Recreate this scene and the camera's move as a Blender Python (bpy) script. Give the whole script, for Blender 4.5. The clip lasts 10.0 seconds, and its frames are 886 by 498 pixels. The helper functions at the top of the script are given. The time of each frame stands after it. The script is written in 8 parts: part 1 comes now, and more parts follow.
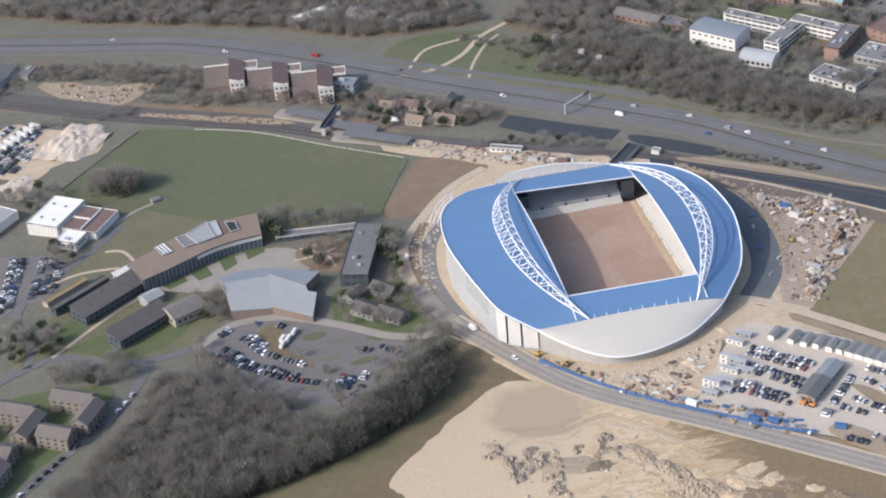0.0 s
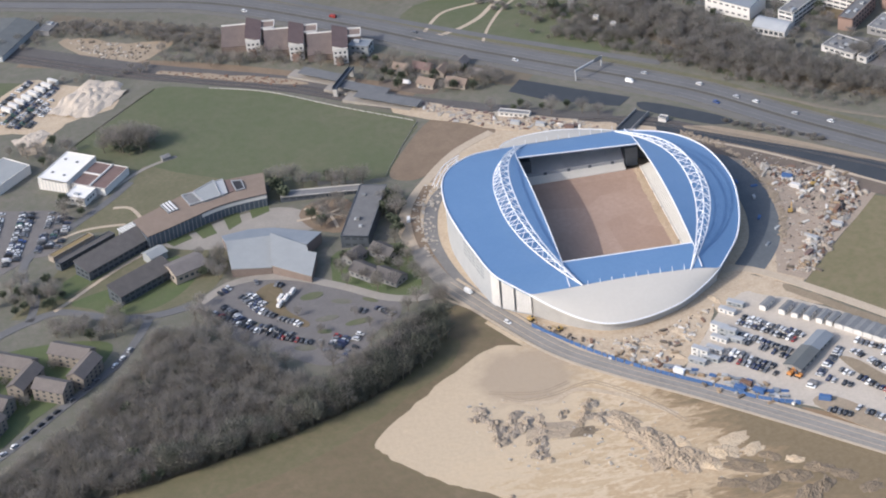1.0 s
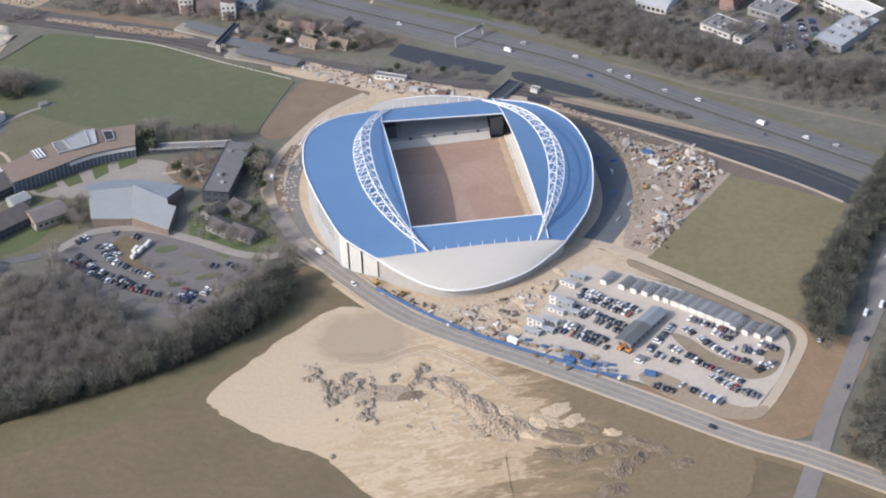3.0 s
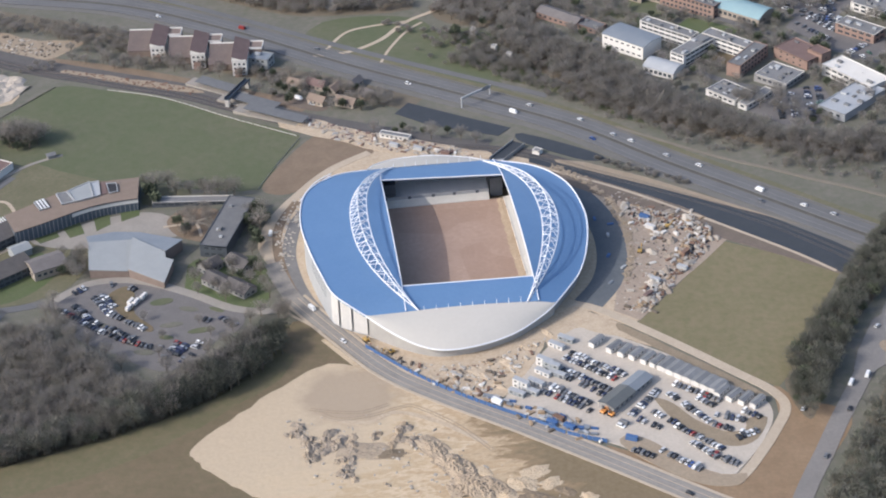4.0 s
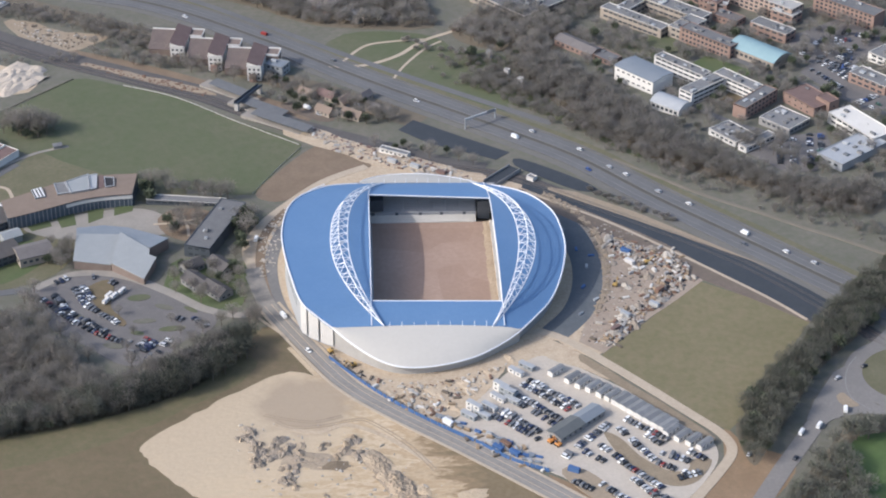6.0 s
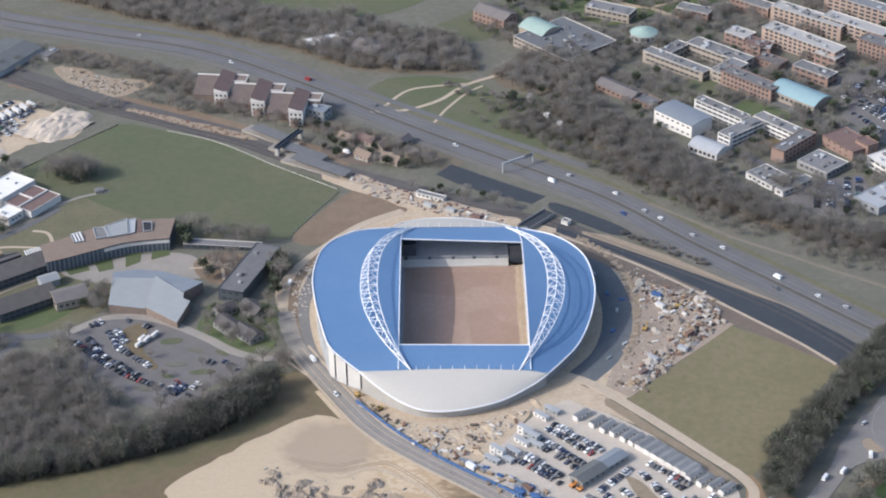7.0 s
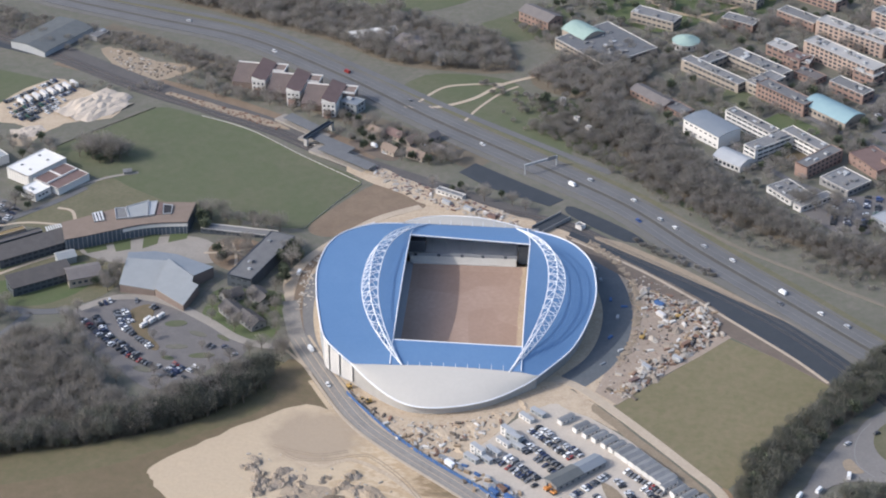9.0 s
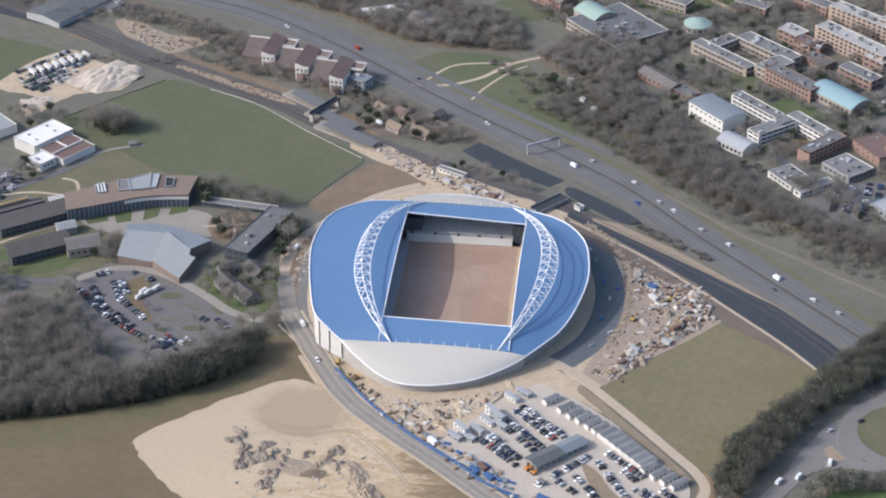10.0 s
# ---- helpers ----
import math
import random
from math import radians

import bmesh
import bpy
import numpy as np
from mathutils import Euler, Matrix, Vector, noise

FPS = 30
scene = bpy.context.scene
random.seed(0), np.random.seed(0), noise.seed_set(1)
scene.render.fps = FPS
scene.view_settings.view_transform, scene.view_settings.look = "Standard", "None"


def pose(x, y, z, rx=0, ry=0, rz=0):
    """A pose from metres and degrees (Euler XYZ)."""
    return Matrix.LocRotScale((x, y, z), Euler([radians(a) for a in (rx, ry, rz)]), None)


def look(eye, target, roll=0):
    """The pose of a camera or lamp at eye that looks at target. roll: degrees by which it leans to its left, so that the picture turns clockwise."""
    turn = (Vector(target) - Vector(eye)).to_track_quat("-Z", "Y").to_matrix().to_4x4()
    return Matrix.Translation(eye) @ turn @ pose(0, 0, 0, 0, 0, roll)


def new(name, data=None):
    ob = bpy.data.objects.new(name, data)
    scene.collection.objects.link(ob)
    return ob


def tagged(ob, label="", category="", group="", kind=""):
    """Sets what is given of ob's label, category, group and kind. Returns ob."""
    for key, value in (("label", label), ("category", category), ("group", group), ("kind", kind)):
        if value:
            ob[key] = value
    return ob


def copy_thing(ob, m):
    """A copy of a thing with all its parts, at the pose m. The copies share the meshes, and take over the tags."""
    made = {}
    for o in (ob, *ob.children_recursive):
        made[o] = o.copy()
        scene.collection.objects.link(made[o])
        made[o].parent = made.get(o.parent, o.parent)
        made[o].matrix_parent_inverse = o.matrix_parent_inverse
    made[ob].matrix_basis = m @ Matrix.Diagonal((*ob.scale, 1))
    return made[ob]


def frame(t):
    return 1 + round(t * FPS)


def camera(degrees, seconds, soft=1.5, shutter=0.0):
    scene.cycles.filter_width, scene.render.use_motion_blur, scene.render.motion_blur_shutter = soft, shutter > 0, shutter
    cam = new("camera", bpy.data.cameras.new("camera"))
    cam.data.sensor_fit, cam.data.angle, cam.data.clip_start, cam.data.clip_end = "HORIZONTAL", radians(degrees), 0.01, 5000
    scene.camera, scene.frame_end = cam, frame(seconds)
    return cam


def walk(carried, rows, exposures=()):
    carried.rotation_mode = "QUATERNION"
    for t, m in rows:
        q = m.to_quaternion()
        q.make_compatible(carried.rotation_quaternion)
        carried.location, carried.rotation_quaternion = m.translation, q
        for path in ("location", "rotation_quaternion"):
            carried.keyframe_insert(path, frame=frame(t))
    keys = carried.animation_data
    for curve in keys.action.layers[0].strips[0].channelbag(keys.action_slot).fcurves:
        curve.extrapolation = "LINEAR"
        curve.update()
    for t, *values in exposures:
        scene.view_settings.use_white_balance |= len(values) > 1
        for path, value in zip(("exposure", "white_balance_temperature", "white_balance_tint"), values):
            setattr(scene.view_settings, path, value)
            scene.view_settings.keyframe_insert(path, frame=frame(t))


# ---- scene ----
cam = camera(23.614, 10.0, soft=2.0)

PATH = [
    (0, (-259.7, -958.8, 627.4), (-111.20, -119.37, 104.62), -5.33),
    (0.5, (-241.4, -965.4, 629.0), (-106.29, -122.64, 108.05), -5.91),
    (1, (-223.2, -971.7, 630.7), (-109.41, -135.67, 93.93), -5.34),
    (1.5, (-205.1, -977.6, 632.3), (-67.40, -147.95, 91.29), -2.57),
    (2, (-187.0, -983.1, 634.0), (-48.92, -151.88, 95.53), -2.17),
    (2.2, (-179.7, -985.3, 634.7), (-42.04, -158.81, 88.74), -2.36),
    (3.3, (-140.0, -995.9, 638.3), (-33.42, -170.77, 83.50), -2.42),
    (3.5, (-132.7, -997.7, 639.0), (-29.98, -162.00, 99.41), -2.40),
    (4, (-114.7, -1001.8, 640.6), (-24.37, -159.76, 108.79), -2.19),
    (4.5, (-96.8, -1005.5, 642.3), (-24.45, -163.98, 106.98), -2.87),
    (5, (-78.8, -1008.9, 644.0), (-15.55, -167.72, 106.99), -2.27),
    (5.2, (-71.6, -1010.2, 644.6), (-5.72, -167.33, 110.57), -0.78),
    (6.3, (-32.3, -1016.1, 648.3), (0.16, -162.28, 128.79), 0.32),
    (6.5, (-25.1, -1017.0, 649.0), (-1.14, -159.54, 135.01), -0.02),
    (7, (-7.3, -1019.0, 650.7), (-10.22, -157.85, 142.29), -1.04),
    (7.5, (10.5, -1020.6, 652.4), (-11.39, -155.36, 151.48), -1.25),
    (8, (28.2, -1021.9, 654.0), (-3.17, -163.01, 142.78), -0.60),
    (8.5, (46.0, -1022.8, 655.7), (-2.02, -163.81, 145.93), -0.49),
    (9, (63.7, -1023.3, 657.4), (0.42, -165.95, 146.60), -0.07),
    (9.5, (81.3, -1023.5, 659.1), (10.28, -167.18, 147.56), 0.53),
    (10, (99.0, -1023.3, 660.8), (10.36, -174.05, 140.34), 0.24),
]
walk(cam, [(t, look(eye, aim, roll)) for t, eye, aim, roll in PATH], [(0, 0.62, 6120, 12), (4, 0.60, 6100, 12), (7.5, 0.59, 5950, 11), (10, 0.57, 6020, 12)])

# ---- light ----
SUN_EL, SUN_AZ = 33.6, 14.0      # height of the sun, and the bearing that shadows fall towards (from +x to +y)
world = bpy.data.worlds.new("sky")
scene.world = world
world.use_nodes = True
wn = world.node_tree.nodes
sky = wn.new("ShaderNodeTexSky")
sky.sky_type = "NISHITA"
sky.sun_disc = False
sky.sun_elevation = radians(SUN_EL)
sky.sun_rotation = radians(90 - SUN_AZ + 180)
sky.dust_density = 3.0
world.node_tree.links.new(sky.outputs[0], wn["Background"].inputs[0])
wn["Background"].inputs[1].default_value = 0.15
sun = new("sun", bpy.data.lights.new("sun", "SUN"))
sun.data.energy = 1.72
sun.data.angle = radians(0.5)
sun.data.color = (1.0, 0.94, 0.86)
sd = Vector((math.cos(radians(SUN_AZ)), math.sin(radians(SUN_AZ)), -math.tan(radians(SUN_EL))))
sun.matrix_world = look((0, 0, 900), Vector((0, 0, 900)) + sd)

SX, SY = 0.0301, -0.0221         # the gentle fall of the ground


def G(x, y):
    return SX * x + SY * y


rnd = random.Random(7)


# ---- materials ----
def mat(name, a, b, c=None, big=30.0, small=2.0, rough=0.9, bump=0.0, metal=0.0, mixc=0.45, rand=0.0, spec=0.3):
    m = bpy.data.materials.new(name)
    m.use_nodes = True
    n, l = m.node_tree.nodes, m.node_tree.links
    p = n["Principled BSDF"]
    p.inputs["Roughness"].default_value = rough
    p.inputs["Metallic"].default_value = metal
    p.inputs["Specular IOR Level"].default_value = spec
    geo = n.new("ShaderNodeNewGeometry")

    def noise_at(scale, detail):
        t = n.new("ShaderNodeTexNoise")
        t.inputs["Scale"].default_value = 1.0 / scale
        t.inputs["Detail"].default_value = detail
        t.inputs["Roughness"].default_value = 0.62
        l.new(geo.outputs["Position"], t.inputs["Vector"])
        r = n.new("ShaderNodeMapRange")
        r.inputs[1].default_value, r.inputs[2].default_value = 0.33, 0.67
        l.new(t.outputs[0], r.inputs[0])
        return t, r

    t1, r1 = noise_at(big, 5.0)
    t2, r2 = noise_at(small, 4.0)
    mx = n.new("ShaderNodeMixRGB")
    mx.inputs[1].default_value, mx.inputs[2].default_value = (*a, 1), (*b, 1)
    l.new(r1.outputs[0], mx.inputs[0])
    k = n.new("ShaderNodeMath")
    k.operation = "MULTIPLY"
    k.inputs[1].default_value = mixc
    l.new(r2.outputs[0], k.inputs[0])
    m2 = n.new("ShaderNodeMixRGB")
    l.new(k.outputs[0], m2.inputs[0])
    l.new(mx.outputs[0], m2.inputs[1])
    m2.inputs[2].default_value = (*(c or [v * 0.6 for v in a]), 1)
    out = m2.outputs[0]
    if rand:
        info = n.new("ShaderNodeObjectInfo")
        r3 = n.new("ShaderNodeMapRange")
        r3.inputs[3].default_value, r3.inputs[4].default_value = 1 - rand, 1 + rand
        l.new(info.outputs["Random"], r3.inputs[0])
        m3 = n.new("ShaderNodeVectorMath")
        m3.operation = "SCALE"
        l.new(out, m3.inputs[0])
        l.new(r3.outputs[0], m3.inputs["Scale"])
        out = m3.outputs[0]
    l.new(out, p.inputs["Base Color"])
    if bump:
        bp = n.new("ShaderNodeBump")
        bp.inputs["Strength"].default_value = bump
        bp.inputs["Distance"].default_value = small * 0.2
        l.new(t2.outputs[0], bp.inputs["Height"])
        l.new(bp.outputs[0], p.inputs["Normal"])
    return m


M = {}
M["scrub"] = mat("rough_grass", (0.140, 0.134, 0.110), (0.180, 0.163, 0.138), (0.105, 0.116, 0.074), 34, 5, bump=0.4, mixc=0.6)
M["field"] = mat("pasture", (0.104, 0.117, 0.066), (0.138, 0.131, 0.086), (0.084, 0.106, 0.051), 60, 6, bump=0.3, mixc=0.55)
M["field2"] = mat("dry_pasture", (0.181, 0.153, 0.090), (0.212, 0.174, 0.108), (0.112, 0.126, 0.055), 55, 4, bump=0.3, mixc=0.48)
M["worn"] = mat("worn_grass", (0.140, 0.130, 0.082), (0.172, 0.152, 0.100), (0.108, 0.113, 0.060), 16, 2.5, bump=0.3, mixc=0.6)
M["lawn"] = mat("lawn", (0.092, 0.124, 0.050), (0.115, 0.130, 0.064), (0.078, 0.094, 0.048), 14, 2, bump=0.3)
M["chalk"] = mat("chalk_soil", (0.455, 0.358, 0.242), (0.565, 0.462, 0.333), (0.400, 0.306, 0.198), 30, 2.4, bump=0.35, mixc=0.5)
M["site"] = mat("site_soil", (0.453, 0.360, 0.252), (0.371, 0.285, 0.195), (0.556, 0.465, 0.351), 9, 1.6, bump=0.6, mixc=0.6)
M["mud"] = mat("brown_soil", (0.190, 0.141, 0.098), (0.238, 0.179, 0.126), (0.148, 0.112, 0.079), 12, 2, bump=0.5)
M["brownfield"] = mat("fallow_field", (0.154, 0.118, 0.073), (0.188, 0.143, 0.090), (0.124, 0.109, 0.060), 36, 5, bump=0.4, mixc=0.6)
M["pitch"] = mat("bare_pitch_soil", (0.40, 0.28, 0.208), (0.455, 0.325, 0.248), (0.335, 0.228, 0.168), 26, 3.0, bump=0.3, mixc=0.5)
M["asphalt"] = mat("worn_asphalt", (0.133, 0.133, 0.134), (0.160, 0.159, 0.158), (0.11, 0.11, 0.111), 22, 1.5, mixc=0.4)
M["road"] = mat("site_road_asphalt", (0.20, 0.187, 0.17), (0.245, 0.228, 0.207), (0.32, 0.29, 0.25), 16, 2.0, mixc=0.5)
M["dark_surface"] = mat("dark_blue_grey", (0.042, 0.050, 0.060), (0.056, 0.063, 0.072), (0.036, 0.042, 0.050), 14, 1.2, mixc=0.4)
M["ballast"] = mat("rail_ballast", (0.085, 0.08, 0.078), (0.11, 0.10, 0.095), (0.06, 0.06, 0.06), 12, 1.0, mixc=0.5)
M["gravel"] = mat("pale_gravel", (0.433, 0.360, 0.271), (0.489, 0.410, 0.314), (0.360, 0.295, 0.218), 14, 1.6, mixc=0.5)
M["paving"] = mat("concrete_paving", (0.27, 0.25, 0.22), (0.33, 0.30, 0.26), (0.22, 0.20, 0.175), 12, 1.2, mixc=0.4)
M["compound"] = mat("pale_hardcore", (0.464, 0.410, 0.342), (0.520, 0.462, 0.388), (0.371, 0.325, 0.266), 11, 1.5, mixc=0.5)
M["greyroof"] = mat("grey_cabin_roof", (0.175, 0.182, 0.186), (0.225, 0.23, 0.234), (0.135, 0.14, 0.144), 4, 0.5, mixc=0.5, rand=0.15)
M["shedroof"] = mat("dark_shed_roof", (0.115, 0.125, 0.125), (0.145, 0.155, 0.155), (0.10, 0.105, 0.105), 6, 0.8, mixc=0.5)
M["litter"] = mat("leaf_litter", (0.15, 0.125, 0.092), (0.18, 0.15, 0.11), (0.12, 0.105, 0.075), 9, 1.5)
M["carpark"] = mat("car_park_asphalt", (0.154, 0.144, 0.137), (0.187, 0.174, 0.164), (0.122, 0.115, 0.111), 12, 1.4, mixc=0.5)
M["paint"] = mat("road_paint", (0.30, 0.295, 0.285), (0.25, 0.247, 0.24), (0.2, 0.198, 0.195), 6, 0.8)
M["blue"] = mat("blue_roof_sheet", (0.115, 0.215, 0.375), (0.13, 0.232, 0.395), (0.10, 0.192, 0.345), 20, 1.8, rough=0.5, mixc=0.4, spec=0.45)
M["roofwhite"] = mat("pale_roof_membrane", (0.505, 0.478, 0.427), (0.536, 0.507, 0.454), (0.464, 0.437, 0.389), 25, 2, rough=0.9, mixc=0.3, spec=0.12)
M["steel"] = mat("white_painted_steel", (0.80, 0.81, 0.82), (0.76, 0.77, 0.79), (0.70, 0.71, 0.72), 8, 0.8, rough=0.45, mixc=0.3)
M["clad"] = mat("pale_metal_cladding", (0.36, 0.375, 0.385), (0.42, 0.43, 0.435), (0.31, 0.32, 0.33), 7, 0.9, rough=0.5, mixc=0.5)
M["cladw"] = mat("white_cladding", (0.60, 0.585, 0.555), (0.66, 0.645, 0.615), (0.50, 0.485, 0.46), 7, 0.8, rough=0.6, mixc=0.4)
M["concrete"] = mat("bare_concrete", (0.36, 0.35, 0.33), (0.42, 0.405, 0.38), (0.30, 0.29, 0.27), 9, 0.9, mixc=0.4)
M["terrace"] = mat("precast_terrace", (0.65, 0.62, 0.56), (0.70, 0.67, 0.61), (0.53, 0.50, 0.45), 7, 0.8, mixc=0.45)
M["dark"] = mat("dark_void", (0.03, 0.032, 0.036), (0.045, 0.045, 0.05), (0.025, 0.025, 0.03), 4, 0.6)
M["brick"] = mat("red_brick", (0.265, 0.18, 0.145), (0.315, 0.22, 0.18), (0.20, 0.14, 0.115), 5, 0.5, mixc=0.5)
M["brick_pale"] = mat("buff_brick", (0.325, 0.28, 0.23), (0.375, 0.325, 0.27), (0.26, 0.22, 0.18), 5, 0.5, mixc=0.5)
M["white"] = mat("white_render", (0.66, 0.64, 0.60), (0.71, 0.69, 0.65), (0.56, 0.53, 0.49), 5, 0.7, mixc=0.4)
M["whiteroof"] = mat("white_roof", (0.76, 0.74, 0.69), (0.80, 0.78, 0.74), (0.68, 0.66, 0.61), 8, 0.8, mixc=0.4)
M["slate"] = mat("grey_slate_roof", (0.155, 0.14, 0.132), (0.19, 0.17, 0.158), (0.12, 0.11, 0.105), 5, 0.6, mixc=0.5, rough=0.8, rand=0.1)
M["darkroof"] = mat("dark_tiled_roof", (0.10, 0.092, 0.088), (0.13, 0.118, 0.11), (0.08, 0.075, 0.072), 5, 0.6, mixc=0.5, rand=0.1)
M["felt"] = mat("flat_roof_felt", (0.13, 0.132, 0.135), (0.18, 0.18, 0.18), (0.245, 0.24, 0.23), 5, 0.9, mixc=0.5, rand=0.15)
M["zinc"] = mat("blue_grey_metal_roof", (0.29, 0.305, 0.305), (0.32, 0.333, 0.333), (0.25, 0.264, 0.266), 7, 0.7, rough=0.85, mixc=0.4, spec=0.2)
M["zincdark"] = mat("slate_grey_metal_roof", (0.20, 0.225, 0.25), (0.235, 0.255, 0.275), (0.17, 0.19, 0.215), 7, 0.7, rough=0.5, mixc=0.35)
M["teal"] = mat("teal_roof", (0.235, 0.35, 0.375), (0.27, 0.385, 0.405), (0.20, 0.29, 0.31), 6, 0.7, rough=0.7, mixc=0.4)
M["verdigris"] = mat("verdigris_copper_roof", (0.285, 0.38, 0.335), (0.34, 0.435, 0.39), (0.235, 0.325, 0.285), 3, 0.5, mixc=0.4, rough=0.8, spec=0.2)
M["cedar"] = mat("brown_timber_roof", (0.215, 0.165, 0.13), (0.25, 0.195, 0.155), (0.17, 0.135, 0.108), 6, 0.7, mixc=0.5)
M["maroon"] = mat("maroon_roof", (0.165, 0.112, 0.10), (0.20, 0.138, 0.122), (0.13, 0.095, 0.087), 5, 0.6, mixc=0.45)
M["orange"] = mat("orange_roof_growth", (0.27, 0.195, 0.095), (0.25, 0.19, 0.10), (0.18, 0.15, 0.08), 4, 0.7)
M["render_grey"] = mat("grey_render", (0.25, 0.245, 0.24), (0.30, 0.29, 0.28), (0.2, 0.2, 0.2), 5, 0.7)
M["glass"] = mat("window_glass", (0.05, 0.058, 0.068), (0.068, 0.078, 0.09), (0.042, 0.049, 0.057), 6, 1.5, rough=0.12, spec=0.5)
M["frame_white"] = mat("white_window_frame", (0.75, 0.75, 0.74), (0.7, 0.7, 0.69), (0.62, 0.62, 0.6), 4, 0.5, rough=0.5)
M["bark"] = mat("grey_bark", (0.14, 0.115, 0.09), (0.18, 0.15, 0.12), (0.10, 0.085, 0.068), 3, 0.5)
M["twig"] = mat("bare_twigs", (0.320, 0.290, 0.266), (0.372, 0.342, 0.318), (0.250, 0.236, 0.190), 26, 7.0, rand=0.12, mixc=0.8)
def airy(m, share):
    """Lets part of the light through, as clusters of fine twigs do."""
    n, l = m.node_tree.nodes, m.node_tree.links
    p, o = n["Principled BSDF"], n["Material Output"]
    t = n.new("ShaderNodeBsdfTranslucent")
    l.new(p.inputs["Base Color"].links[0].from_socket, t.inputs["Color"])
    x = n.new("ShaderNodeMixShader")
    x.inputs[0].default_value = share
    l.new(p.outputs[0], x.inputs[1])
    l.new(t.outputs[0], x.inputs[2])
    l.new(x.outputs[0], o.inputs["Surface"])


airy(M["twig"], 0.58)
# darker copy of the bare twigs: the shade of tree flanks is in its colour
M["shade_twig"] = mat("shade_darkened_twigs", (0.165, 0.160, 0.136), (0.20, 0.192, 0.164), (0.118, 0.132, 0.092), 22, 6.0, rand=0.12, mixc=0.75)
airy(M["shade_twig"], 0.25)
# near-black twigs whose colour carries the shadow beside the wood
M["shade_dark"] = mat("shade_dark_twigs", (0.075, 0.08, 0.066), (0.10, 0.104, 0.086), (0.058, 0.066, 0.05), 18, 4.0, rand=0.1, mixc=0.7)
M["twig_green"] = mat("evergreen_leaves", (0.088, 0.104, 0.068), (0.114, 0.128, 0.084), (0.072, 0.086, 0.056), 12, 1.5, rand=0.2)
M["rail"] = mat("rail_steel", (0.20, 0.17, 0.15), (0.26, 0.23, 0.2), (0.15, 0.13, 0.12), 4, 0.5, rough=0.4, metal=0.6)
M["bluefence"] = mat("blue_hoarding", (0.06, 0.125, 0.27), (0.075, 0.145, 0.31), (0.045, 0.10, 0.22), 6, 0.7, rough=0.6)
M["yellow"] = mat("yellow_machine_paint", (0.42, 0.28, 0.09), (0.46, 0.31, 0.10), (0.33, 0.22, 0.08), 3, 0.4, rough=0.5)
M["machine_orange"] = mat("orange_machine_paint", (0.55, 0.23, 0.06), (0.60, 0.27, 0.08), (0.42, 0.18, 0.06), 3, 0.4, rough=0.5)
M["rubble"] = mat("chalk_rubble", (0.44, 0.40, 0.335), (0.52, 0.475, 0.41), (0.27, 0.23, 0.19), 3, 0.5, rand=0.15, bump=0.4)
M["timber"] = mat("stacked_timber", (0.30, 0.225, 0.145), (0.36, 0.275, 0.185), (0.24, 0.175, 0.115), 3, 0.4, rand=0.2)
M["rust"] = mat("rusty_steel", (0.19, 0.115, 0.08), (0.24, 0.15, 0.11), (0.15, 0.10, 0.075), 2, 0.3, rand=0.2)
M["bank"] = mat("brown_bank_soil", (0.150, 0.120, 0.096), (0.18, 0.145, 0.117), (0.12, 0.099, 0.08), 14, 2, bump=0.5)
M["tansoil"] = mat("tan_soil", (0.309, 0.245, 0.176), (0.350, 0.285, 0.209), (0.216, 0.175, 0.123), 9, 1.6, bump=0.4, mixc=0.5)
M["trodden"] = mat("trodden_soil", (0.255, 0.200, 0.138), (0.31, 0.25, 0.175), (0.19, 0.155, 0.105), 7, 1.2, bump=0.4, mixc=0.6)
M["hallwall"] = mat("brown_grey_brick", (0.20, 0.155, 0.13), (0.24, 0.19, 0.16), (0.15, 0.12, 0.105), 5, 0.5)
M["canopy"] = mat("grey_canopy_roof", (0.14, 0.145, 0.15), (0.17, 0.174, 0.178), (0.115, 0.118, 0.122), 5, 0.8, rough=0.9, spec=0.15)
M["darkglaze"] = mat("dark_glazed_wall", (0.075, 0.086, 0.10), (0.10, 0.112, 0.128), (0.055, 0.063, 0.074), 5, 0.9, rough=0.35)
M["houseroof"] = mat("brown_house_roof", (0.135, 0.118, 0.108), (0.165, 0.145, 0.132), (0.11, 0.098, 0.09), 5, 0.6, mixc=0.5, rough=0.85, rand=0.1)
M["tyre"] = mat("tyre_rubber", (0.03, 0.03, 0.03), (0.04, 0.04, 0.04), (0.025, 0.025, 0.025), 1, 0.2)
for cn, cc in (("white", (0.78, 0.78, 0.76)), ("silver", (0.48, 0.49, 0.50)), ("grey", (0.14, 0.145, 0.155)), ("black", (0.025, 0.026, 0.03)),
               ("red", (0.24, 0.035, 0.03)), ("blue", (0.04, 0.085, 0.26)), ("navy", (0.03, 0.04, 0.085)), ("green", (0.05, 0.12, 0.08))):
    M["car_" + cn] = mat("car_paint_" + cn, cc, [v * 1.1 for v in cc], [v * 0.85 for v in cc], 4, 0.5, rough=0.3, mixc=0.25, spec=0.5)


